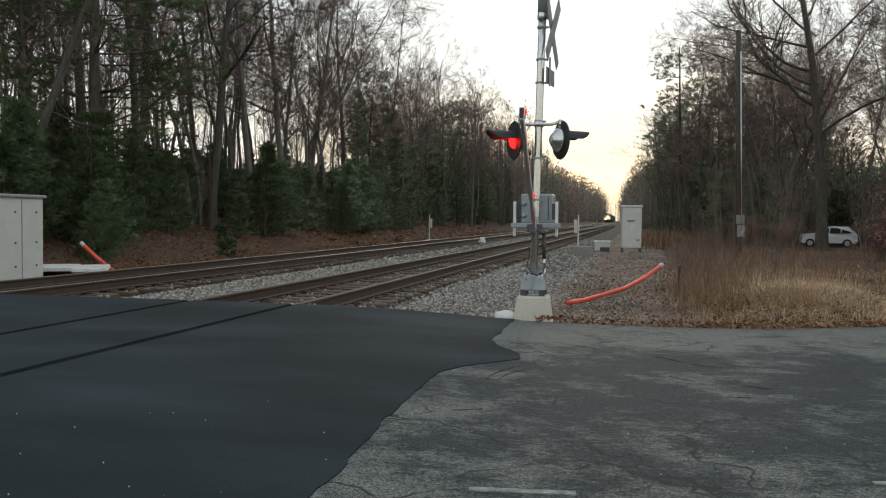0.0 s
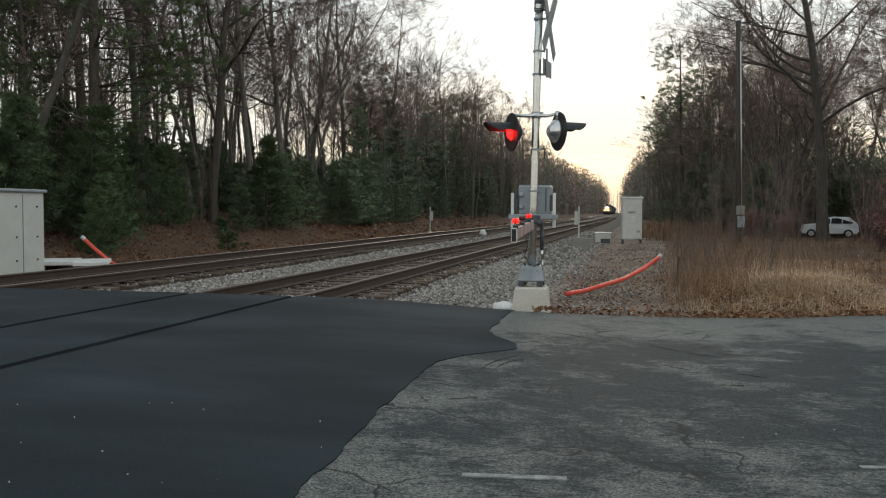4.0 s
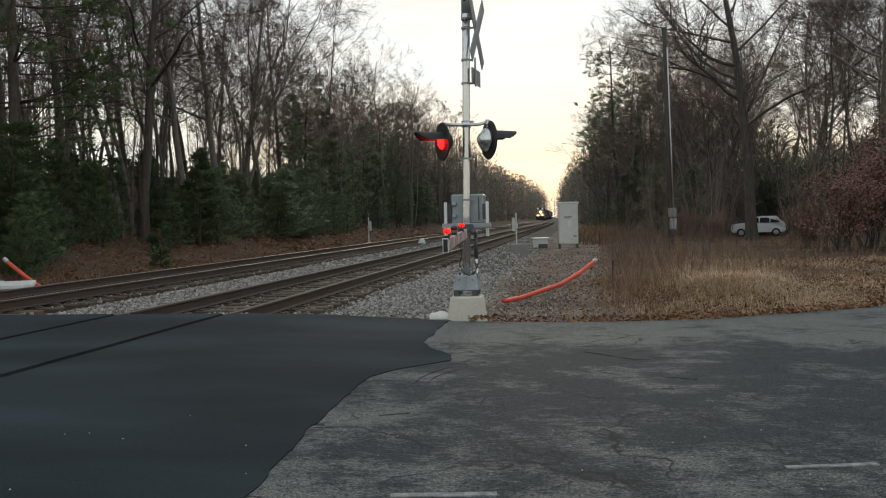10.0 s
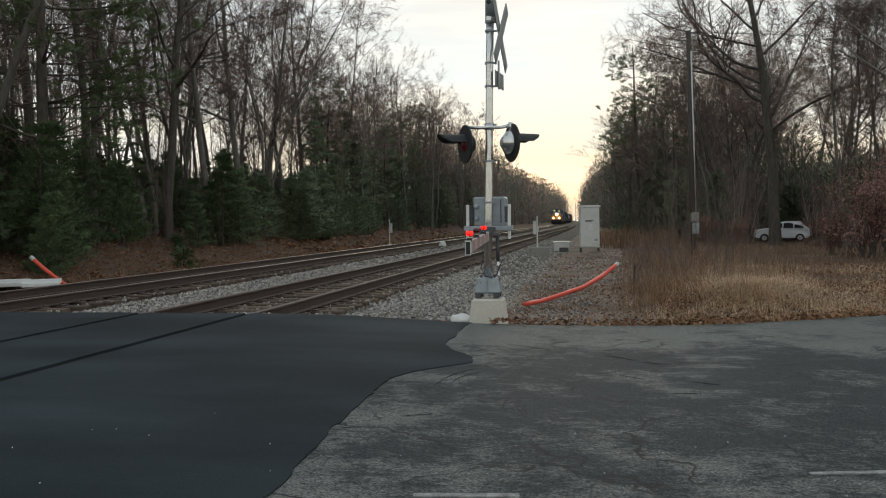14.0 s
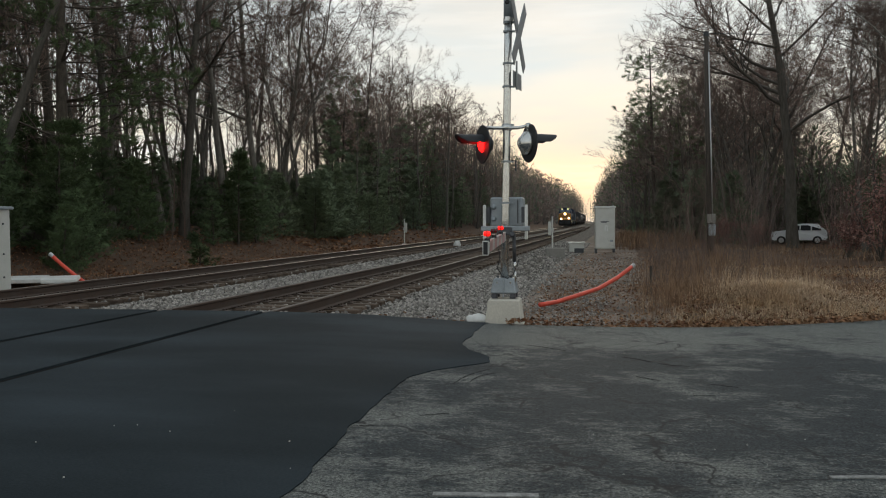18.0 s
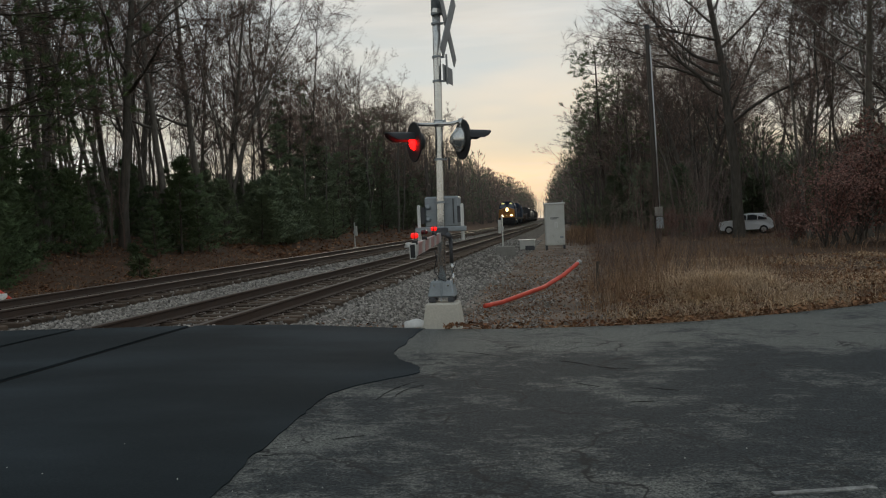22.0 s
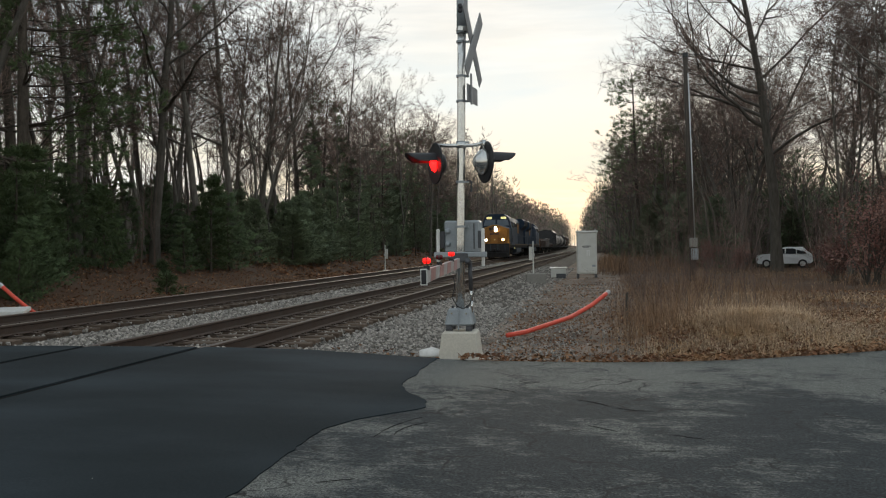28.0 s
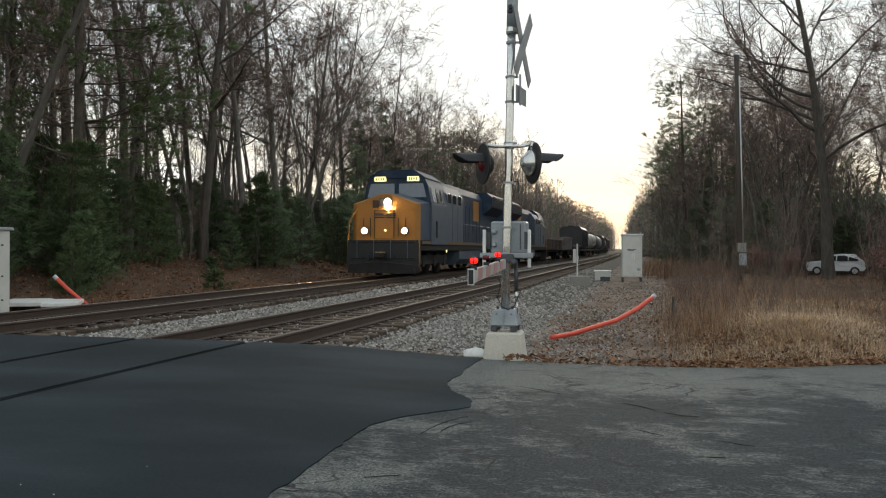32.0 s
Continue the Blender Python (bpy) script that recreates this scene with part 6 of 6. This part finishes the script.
    b.prism([(-0.98, 1.31), (0.98, 1.31), (0.98, 3.1), (1.52, 3.55), (1.52, 4.12), (1.2, 4.38), (-1.2, 4.38), (-1.52, 4.12), (-1.52, 3.55), (-0.98, 3.1)], 16.4, 21.3, "loco_blue")
    rad_ob = part("radiator_section", b, t, "dark blue flared radiator section")
    for sx in (-1, 1):
        b = B()
        for k in range(7):
            b.box((sx * 1.525, 18.9, 3.62 + 0.09 * k), (0.02, 4.4, 0.05), "grime")
        part("radiator_grille", b, rad_ob)
    for sx in (-1, 1):
        for k in range(10):
            b = B()
            b.tube([(sx * 1.42, 9.2 + 1.28 * k, 1.31), (sx * 1.42, 9.2 + 1.28 * k, 2.35)], 0.018, "loco_grey", 5)
            part("rail_post", b, t)
        b = B()
        b.tube([(sx * 1.42, 9.0, 2.35), (sx * 1.42, 21.0, 2.35)], 0.018, "loco_grey", 5)
        part("walkway_rail", b, t)
    b = B()
    b.prism([(-1.40, 0.62), (-1.1, 0.36), (1.1, 0.36), (1.40, 0.62), (1.40, 1.05), (-1.40, 1.05)], 8.3, 13.6, "loco_grey")
    part("fuel_tank", b, t, "grey fuel tank")
    b = B()
    b.lathe([(0.07, 0), (0.06, 0.03), (0.0, 0.04)], "number_glow", (1, 0, 0), (1.49, 5.2, 1.02), 10)
    part("step_lamp", b, t, "small lit step lamp")
    bogie(t, 4.3, 3, 1.85)
    bogie(t, 17.6, 3, 1.85)
    return t


def flat_frame(t, length):
    b = Build()
    b.box((0, length / 2, 0.98), (2.5, length - 0.8, 0.22), "grime", bevel=0.02)
    b.box((0, length / 2, 0.85), (0.6, length, 0.3), "grime")
    part("underframe", b, t)
    bogie(t, 2.0, 2, 1.8)
    bogie(t, length - 2.0, 2, 1.8)


def gondola(length, height, paint, label):
    t = thing("gondola_wagon", pose(FAR, 60, 0), label, "railway wagon", "train")
    flat_frame(t, length)
    for sx in (-1, 1):
        b = Build()
        b.box((sx * 1.45, length / 2, 1.08 + height / 2), (0.06, length - 1.0, height), paint)
        side = part("side_wall", b, t)
        k = 0.6
        while k < length - 0.5:
            b = Build()
            b.box((sx * 1.51, k, 1.08 + height / 2), (0.08, 0.10, height - 0.1), paint, bevel=0.01)
            part("rib", b, side)
            k += 1.35
        b = Build()
        b.box((sx * 1.48, length / 2, 1.1 + height), (0.14, length - 0.95, 0.10), paint, bevel=0.02)
        part("top_rail", b, side)
    for y in (0.5, length - 0.5):
        b = Build()
        b.box((0, y, 1.08 + height / 2), (2.9, 0.08, height), paint)
        part("end_wall", b, t)
    b = Build()
    b.box((0, length / 2, 1.15), (2.8, length - 1.1, 0.1), "grime")
    part("floor", b, t)
    return t


def hopper(length, paint, label):
    t = thing("hopper_wagon", pose(FAR, 60, 0), label, "railway wagon", "train")
    flat_frame(t, length)
    b = Build()
    b.prism([(-1.5, 1.5), (-0.9, 1.1), (0.9, 1.1), (1.5, 1.5), (1.55, 4.0), (1.2, 4.35), (-1.2, 4.35), (-1.55, 4.0)], 1.0, length - 1.0, paint)
    body = part("body", b, t)
    for sx in (-1, 1):
        for k in range(10):
            b = Build()
            b.box((sx * 1.56, 1.4 + (length - 2.8) * k / 9, 2.75), (0.10, 0.10, 2.4), paint, bevel=0.01)
            part("rib", b, body)
    b = Build()
    b.box((0, length / 2, 4.42), (0.9, length - 3, 0.10), "grime", bevel=0.02)
    part("roof_hatch", b, body)
    return t


def tank(length, paint, label):
    t = thing("tank_wagon", pose(FAR, 60, 0), label, "tank wagon", "train")
    flat_frame(t, length)
    b = Build()
    b.lathe([(0.0, 0.75), (0.7, 0.85), (1.2, 1.05), (1.46, 1.5), (1.5, 2.0), (1.5, length - 2.0), (1.46, length - 1.5), (1.2, length - 1.05), (0.7, length - 0.85), (0.0, length - 0.75)], paint, (0, 1, 0), (0, 0, 2.65), 28)
    body = part("tank", b, t, "", True)
    for k in range(5):
        b = Build()
        y = 2.2 + (length - 4.4) * k / 4
        b.tube([(0, y - 0.05, 2.65), (0, y + 0.05, 2.65)], 1.515, "grime", 28)
        part("band", b, body, "dark tank band")
    b = Build()
    b.tube([(0, length / 2, 4.1), (0, length / 2, 4.45)], 0.42, paint, 16)
    b.box((0, length / 2, 4.2), (1.6, 2.4, 0.05), "grime")
    part("dome", b, body)
    for sx in (-1, 1):
        b = Build()
        b.tube([(sx * 1.35, 0.8, 2.0), (sx * 1.35, length - 0.8, 2.0)], 0.02, "galv", 5)
        part("grab_rail", b, t)
    return t


def make_train():
    lead = make_locomotive()
    trailing = copy_thing(lead, pose(FAR, 90, 0, 0, 0, 180))
    tagged(trailing, "dark blue trailing diesel locomotive coupled rear to rear", "locomotive", "train")
    for ob in trailing.children_recursive:      # its own lamps are out
        if ob.name.split(".")[0] in ("headlight", "bulb", "marker_lamp"):
            ob.data = ob.data.copy()
            ob.data.materials[0] = M["glass"]
            ob["label"] = "unlit lamp glass"
    cars = [(lead, 22.4), (trailing, 22.4)]
    cars += [(gondola(13.5, 0.95, "wagon_brown", "low rusty brown gondola wagon"), 13.5), (gondola(12.5, 1.35, "wagon_grey", "weathered grey gondola wagon"), 12.5),
             (gondola(13.5, 0.5, "wagon_brown", "low dark flat wagon with short sides"), 13.5),
             (hopper(16.5, "tank_black", "black ribbed hopper wagon"), 16.5), (tank(15.5, "tank_white", "dirty white tank wagon with dark bands"), 15.5),
             (tank(15.5, "tank_white", "dirty white tank wagon with dark bands"), 15.5), (tank(15.5, "tank_black", "plain glossy black tank wagon"), 15.5),
             (tank(15.5, "tank_white", "dirty white tank wagon with dark bands"), 15.5), (hopper(16.5, "tank_black", "black ribbed hopper wagon"), 16.5),
             (tank(15.5, "tank_black", "plain glossy black tank wagon"), 15.5), (hopper(16.5, "wagon_brown", "brown ribbed hopper wagon"), 16.5), (hopper(16.5, "tank_black", "black ribbed hopper wagon"), 16.5)]
    y = 0.0
    for ob, length in cars:
        TRAIN.append((ob, y + (22.4 if ob is trailing else 0.0), 180 if ob is trailing else 0))
        y += length + (0.1 if ob is lead else 0.6)


# ---------------------------------------------------------------- low plants, leaves and far woods
def blade(b, rnd, x, y, z, height, width, lean, material):
    a = rnd.uniform(0, 2 * math.pi)
    dx, dy = math.cos(a), math.sin(a)
    l1, l2 = lean * height * rnd.uniform(0.1, 0.5), lean * height * rnd.uniform(0.6, 1.4)
    k = len(b.v)
    w = width
    b.v += [(x - dy * w, y + dx * w, z), (x + dy * w, y - dx * w, z), (x + dx * l1 + dy * w * 0.7, y + dy * l1 - dx * w * 0.7, z + height * 0.55),
            (x + dx * l1 - dy * w * 0.7, y + dy * l1 + dx * w * 0.7, z + height * 0.55), (x + dx * l2, y + dy * l2, z + height * (1 - 0.25 * lean))]
    b.f += [(k, k + 1, k + 2, k + 3), (k + 3, k + 2, k + 4)]
    b.s += [b.slot(material)] * 2


def make_grass():
    rnd = random.Random(31)
    b = Build()

    def field(count, x0, x1, y0, y1, h, w, lean, mat_name, blades, spread, power=1.0, rule=None):
        for _ in range(count):
            x, y = rnd.uniform(x0, x1), y0 + (y1 - y0) * rnd.random() ** power
            if y < road_edge(x) + 0.12 or (rule and not rule(x, y)):
                continue
            tall = 1 + 0.75 * noise.noise(Vector((x * 0.9, y * 0.9, 1)))
            for _ in range(blades):
                px, py = x + rnd.gauss(0, spread), y + rnd.gauss(0, spread)
                if py > road_edge(px) + 0.05:
                    blade(b, rnd, px, py, ground_z(px, py) - 0.02, h * tall * rnd.uniform(0.45, 1.3), w, lean, mat_name)

    def patch(x, y):
        return noise.noise(Vector((x * 0.45, y * 0.3, 2))) + 0.25 * smoothstep(5.0, 7.0, x) > -0.02

    def tuft(x, y):
        d = ((x - 7.15 - 0.35 * (y - 13.4)) / 0.85) ** 2 + ((y - 13.0) / 1.7) ** 2
        return noise.noise(Vector((x * 1.2, y * 1.2, 7))) > -0.15 and rnd.random() < math.exp(-0.9 * d) + 0.015

    field(700, 5.0, 14.5, 11.0, 22, 0.085, 0.0036, 1.3, "dry_grass", 14, 0.13, 1.0, patch)
    field(500, 6.0, 14.5, 10.4, 19, 0.10, 0.0036, 1.3, "brown_weed", 12, 0.15, 1.0)
    field(2300, 5.0, 10.0, 10.6, 16.5, 0.29, 0.0026, 1.25, "dry_grass", 28, 0.12, 1.0, tuft)
    field(420, 7.4, 12.5, 12.6, 18, 0.15, 0.003, 1.4, "dry_grass", 24, 0.16, 1.0, patch)
    field(650, 8.0, 15.0, 14.5, 25, 0.15, 0.0036, 1.3, "dry_grass", 20, 0.2, 1.0, patch)
    field(30, 7.6, 13, 11.5, 17, 0.22, 0.0028, 0.9, "dry_grass", 14, 0.10, 1.0)
    field(200, 5.4, 9, 12.3, 19, 0.32, 0.003, 1.0, "brown_weed", 10, 0.13, 1.0)
    field(500, 10, 34, 13, 46, 0.16, 0.005, 1.1, "dry_grass", 9, 0.3, 1.0, patch)
    field(700, 9, 34, 14, 46, 0.22, 0.006, 1.0, "brown_weed", 11, 0.3, 1.0)
    field(300, 3.4, 5.2, 9.4, 10.6, 0.12, 0.004, 1.0, "dry_grass", 8, 0.06, 1.0)
    field(130, 5.2, 9.0, 9.5, 12.2, 0.14, 0.004, 1.0, "dry_grass", 10, 0.08, 1.0)
    field(420, 3.0, 7, 11, 30, 0.13, 0.004, 0.9, "brown_weed", 7, 0.15)
    field(330, 6.8, 26, 24, 60, 0.5, 0.007, 0.7, "brown_weed", 8, 0.3, 1.0)
    field(260, 5.2, 9.5, 16, 30, 0.62, 0.004, 0.5, "brown_weed", 7, 0.16, 1.0)
    field(200, 4.9, 6.4, 13, 20, 0.62, 0.003, 0.4, "brown_weed", 6, 0.14, 1.0)
    field(90, 6.2, 8.0, 13, 19, 0.52, 0.0026, 0.5, "dry_grass", 5, 0.12, 1.0)
    field(260, 4.6, 9.0, 42, 70, 0.9, 0.012, 0.35, "brown_weed", 9, 0.25)
    field(300, -14, -8.6, 13, 60, 0.30, 0.006, 0.7, "brown_weed", 6, 0.15)
    solid("dry_grass", b, Matrix(), "straw-coloured dry grass and brown weeds on the verge", "grass", kind="stuff", fix=False)


def make_leaves():
    rnd = random.Random(41)
    b = Build()

    def scatter(count, x0, x1, y0, y1, size, power=1.0, lift=0.01, keep=None):
        for _ in range(count):
            x, y = rnd.uniform(x0, x1), y0 + (y1 - y0) * rnd.random() ** power
            if keep and not keep(x, y):
                continue
            on_road = y < road_edge(x)
            z = (road_z(x) + 0.012 if on_road else ground_z(x, y)) + lift * rnd.random()
            a, s = rnd.uniform(0, 6.28), size * rnd.uniform(0.6, 1.4)
            m = Euler((rnd.gauss(0, 0.45), rnd.gauss(0, 0.45), a)).to_matrix()
            k = len(b.v)
            for q in ((0, -1, 0), (0.55, -0.1, 0.22), (0.1, 1, 0.0), (-0.55, 0.1, 0.22)):
                v = m @ Vector((q[0] * s, q[1] * s, q[2] * s))
                b.v.append((x + v.x, y + v.y, z + v.z + 0.012))
            b.f += [(k, k + 1, k + 2), (k, k + 2, k + 3)]
            b.s += [b.slot("leaf")] * 2

    edge = lambda x, y: y > road_edge(x) - 0.05 - 0.12 * random.Random(int(x * 977)).random()
    scatter(12000, 3.2, 11.0, 9.2, 11.9, 0.032, 1.25, 0.05, edge)
    scatter(7000, 9, 18, 10.5, 26, 0.036, 1.0, 0.05, edge)
    scatter(15000, 5.4, 14.5, 10.0, 19, 0.036, 1.2, 0.09, edge)
    scatter(5200, 2.9, 6.8, 10.2, 20, 0.026, 1.2, 0.03)
    scatter(1700, 2.6, 7, 18, 40, 0.038, 1.2, 0.03)
    scatter(13000, -16, -8.4, 15, 46, 0.045, 1.3, 0.05)
    scatter(2500, -18, -9, 40, 90, 0.13, 1.2, 0.08)
    scatter(260, 0.9, 2.9, 9.9, 12.5, 0.05)
    scatter(520, 1.5, 2.5, 10.0, 10.9, 0.035, 1.0, 0.05)
    scatter(420, -1.9, 0.5, 10, 18, 0.045)
    p = Build()
    for _ in range(90):
        x, y, s = rnd.uniform(-1.5, 5.5), rnd.uniform(2.0, 4.6), rnd.uniform(0.001, 0.0035)
        z = road_z(x) + (0.007 if x < seam_x(y) else 0.0)
        p.box((x, y, z + s * 0.8), (s * 2.4, s * 1.8, s * 1.6), "stone", turn=Matrix.Rotation(rnd.uniform(0, 3), 4, "Z"), taper=(0.6, 0.6))
    solid("loose_grit", p, Matrix(), "tiny pale loose stones scattered on the asphalt", "grit", kind="stuff", fix=False)
    solid("fallen_leaves", b, Matrix(), "brown fallen leaves scattered over verge and bank", "leaves", kind="stuff", fix=False)


def make_brush():
    """Thin saplings and bare brush under the woods, and the far woods along the line."""
    rnd = random.Random(51)
    b = Build()

    def sapling(x, y, h, n, thick, wood="twig"):
        if y < 70 and abs((x - 4.6) / y - 0.208) < 0.032:      # the view to the parked car stays open
            return
        z = ground_z(x, y)
        st = wander(rnd, (x, y, z - 0.1), (rnd.uniform(-0.2, 0.2), rnd.uniform(-0.2, 0.2), 1), h, 4, 0.12, 0.04)
        b.tube(st, [thick, thick * 0.8, thick * 0.6, thick * 0.4, thick * 0.2], wood, 3, False)
        for _ in range(n):
            q, e = along(st, rnd.uniform(0.2, 0.98))
            l = h * rnd.uniform(0.12, 0.32)
            d = sideways(rnd, e, radians(rnd.uniform(25, 65)))
            tip = q + d * l + Vector((0, 0, 0.1 * l))
            b.tube([q, tip], [thick * 0.35, thick * 0.12], wood, 3, False)
            for _ in range(3):
                p2 = q.lerp(tip, rnd.uniform(0.3, 0.95))
                b.tube([p2, p2 + sideways(rnd, d, radians(rnd.uniform(25, 60))) * l * rnd.uniform(0.3, 0.6)], [thick * 0.2, thick * 0.08], wood, 3, False)

    for _ in range(620):
        y = 13 + 110 * rnd.random() ** 1.3
        sapling(rnd.uniform(-40, -12.8) + bend(y), y, rnd.uniform(1.8, 5.0), 9, rnd.uniform(0.018, 0.04))
    for _ in range(330):
        y = 24 + 100 * rnd.random() ** 1.3
        x = rnd.uniform(8.5, 34) if y > 50 else rnd.uniform(13.5, 40)
        sapling(x + bend(y), y, rnd.uniform(2.0, 6.5), 9, rnd.uniform(0.018, 0.04))
    for _ in range(170):
        y = rnd.uniform(46, 72)
        # these saplings take the twig colour that has haze mixed in
        sapling(rnd.uniform(8.6, 20), y, rnd.uniform(2.5, 6.0), 10, rnd.uniform(0.02, 0.04), "hazy_twig")
    for _ in range(90):
        sapling(rnd.uniform(5.6, 8.4), rnd.uniform(18, 34), rnd.uniform(0.9, 2.6), 9, 0.009)
    for _ in range(60):
        sapling(rnd.uniform(4.7, 6.4), rnd.uniform(15.0, 23), rnd.uniform(0.5, 1.25), 7, 0.005)
    solid("brush", b, Matrix(), "tangled bare brown brush and saplings under the trees", "brush", kind="stuff", fix=False)

    f = Build()

    def far_tree(x, y, h, green):
        z = ground_z(x, y)
        f.tube([(x, y, z), (x + rnd.uniform(-0.4, 0.4), y, z + h * 0.9)], [0.2, 0.05], "bark", 3, False)
        # distance haze is in these paler needle and twig colours
        mat_name = "hazy_needle" if green else "hazy_twig"
        n = (260 if green else 330) if y < 180 else (110 if green else 260) if y < 260 else (60 if green else 90)
        for _ in range(n):
            t = rnd.uniform(0.03, 1.0)
            r = h * 0.22 * (math.sin(math.pi * min(1.0, t * 0.85 + 0.12)) ** 0.6) * rnd.random() ** 0.5
            a = rnd.uniform(0, 6.28)
            p = Vector((x + r * math.cos(a), y + r * math.sin(a), z + h * t))
            d = Vector((math.cos(a) * rnd.uniform(0.1, 0.9), math.sin(a) * rnd.uniform(0.1, 0.9), rnd.uniform(0.2, 1.0))).normalized() * rnd.uniform(0.4, 1.1) * (0.8 if green else 1)
            s = d.orthogonal().normalized() * ((0.10 + 0.20 * smoothstep(150, 300, y)) if green else 0.026 + 0.10 * smoothstep(120, 330, y))
            s.rotate(Matrix.Rotation(rnd.uniform(0, 3.14), 3, d.normalized()))
            k = len(f.v)
            f.v += [tuple(p - s), tuple(p + s), tuple(p + d)]
            f.f.append((k, k + 1, k + 2))
            f.s.append(f.slot(mat_name))

    y = 95.0
    while y < 700:
        for side in (-1, 1):
            rows = 6 if y < 250 else 4
            for k in range(rows):
                west = -13.5 + 2.0 * smoothstep(200, 450, y)
                east = 9.0 - 3.5 * smoothstep(105, 170, y) - 2.2 * smoothstep(200, 420, y)
                u = (west - 3.2 * k if side < 0 else east + 3.2 * k) + rnd.uniform(-1.3, 1.3)
                far_tree(u + bend(y), y + rnd.uniform(-2, 2), rnd.uniform(10.5, 15.5) * (1 + 0.35 * smoothstep(230, 430, y)), rnd.random() < 0.18)
        y += 3.4 if y < 250 else 6.0
    for _ in range(300):
        x = rnd.uniform(-110, 100)
        far_tree(x, 705 + rnd.uniform(0, 40), rnd.uniform(17, 23), rnd.random() < 0.2)
    # the wood's deep interior west and east, far behind its edge
    for _ in range(520):
        y = rnd.uniform(20, 170)
        far_tree(rnd.uniform(-75, -42), y, rnd.uniform(2.5, 4.6), rnd.random() < 0.5)
    for _ in range(420):
        y = rnd.uniform(73, 150)
        far_tree(rnd.uniform(12, 48) + bend(y), y, rnd.uniform(4, 10), rnd.random() < 0.4)
    for _ in range(120):
        y = rnd.uniform(60, 100)
        far_tree(rnd.uniform(28, 50) + bend(y), y, rnd.uniform(4, 10), rnd.random() < 0.4)
    for _ in range(360):
        y = rnd.uniform(40, 170)
        far_tree(rnd.uniform(36, 75), y, rnd.uniform(6, 11), rnd.random() < 0.3)
    solid("far_woods", f, Matrix(), "brown leafless woods fading along the line", "woods", kind="stuff", fix=False)


# ---------------------------------------------------------------- build
make_ground()
make_roads()
make_cracks()
make_tracks()
make_ballast()
make_signal()
make_trackside()
make_grass()
make_leaves()
make_brush()
make_forest()
make_train()


def motions():
    """Keys of the train, car by car, and of the gate."""
    for ob, front, turn in TRAIN:
        rows = []
        t = 0.0
        while t < 32.01:
            head = 31.4 + SPEED * (32.0 - t) + float(np.interp(t, [0, 9, 14, 20, 24, 28, 30, 31, 32], [-7, -8, -8, -6, -3, 0.2, 0.6, 1.0, 0]))
            y = head + front
            slope = (bend(y + 6) - bend(y - 6)) / 12
            rows.append((t, pose(FAR + bend(y), y, 0, 0, 0, turn - math.degrees(math.atan(slope)))))
            t += 1.0
        walk(ob, rows)
    # half turns of the added drum imitate the lamp going dark and lit
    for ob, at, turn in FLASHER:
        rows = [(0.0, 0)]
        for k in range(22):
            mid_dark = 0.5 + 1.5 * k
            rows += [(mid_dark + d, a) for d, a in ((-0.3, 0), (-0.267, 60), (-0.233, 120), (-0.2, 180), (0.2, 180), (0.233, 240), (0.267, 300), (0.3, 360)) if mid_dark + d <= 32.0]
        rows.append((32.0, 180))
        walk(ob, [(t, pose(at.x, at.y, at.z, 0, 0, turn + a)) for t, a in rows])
    gate = [(0, 25.9), (0.5, 19.2), (1.0, 13.8), (1.5, 8.8), (2.0, 4.0), (2.4, 0.0), (2.8, -1.6), (3.4, -1.2), (4.5, -1.3), (32, -1.3)]
    walk(GATE_ARM, [(t, pose(0.05, -0.33, 0.79, -a, 0, 3.4)) for t, a in gate])


motions()
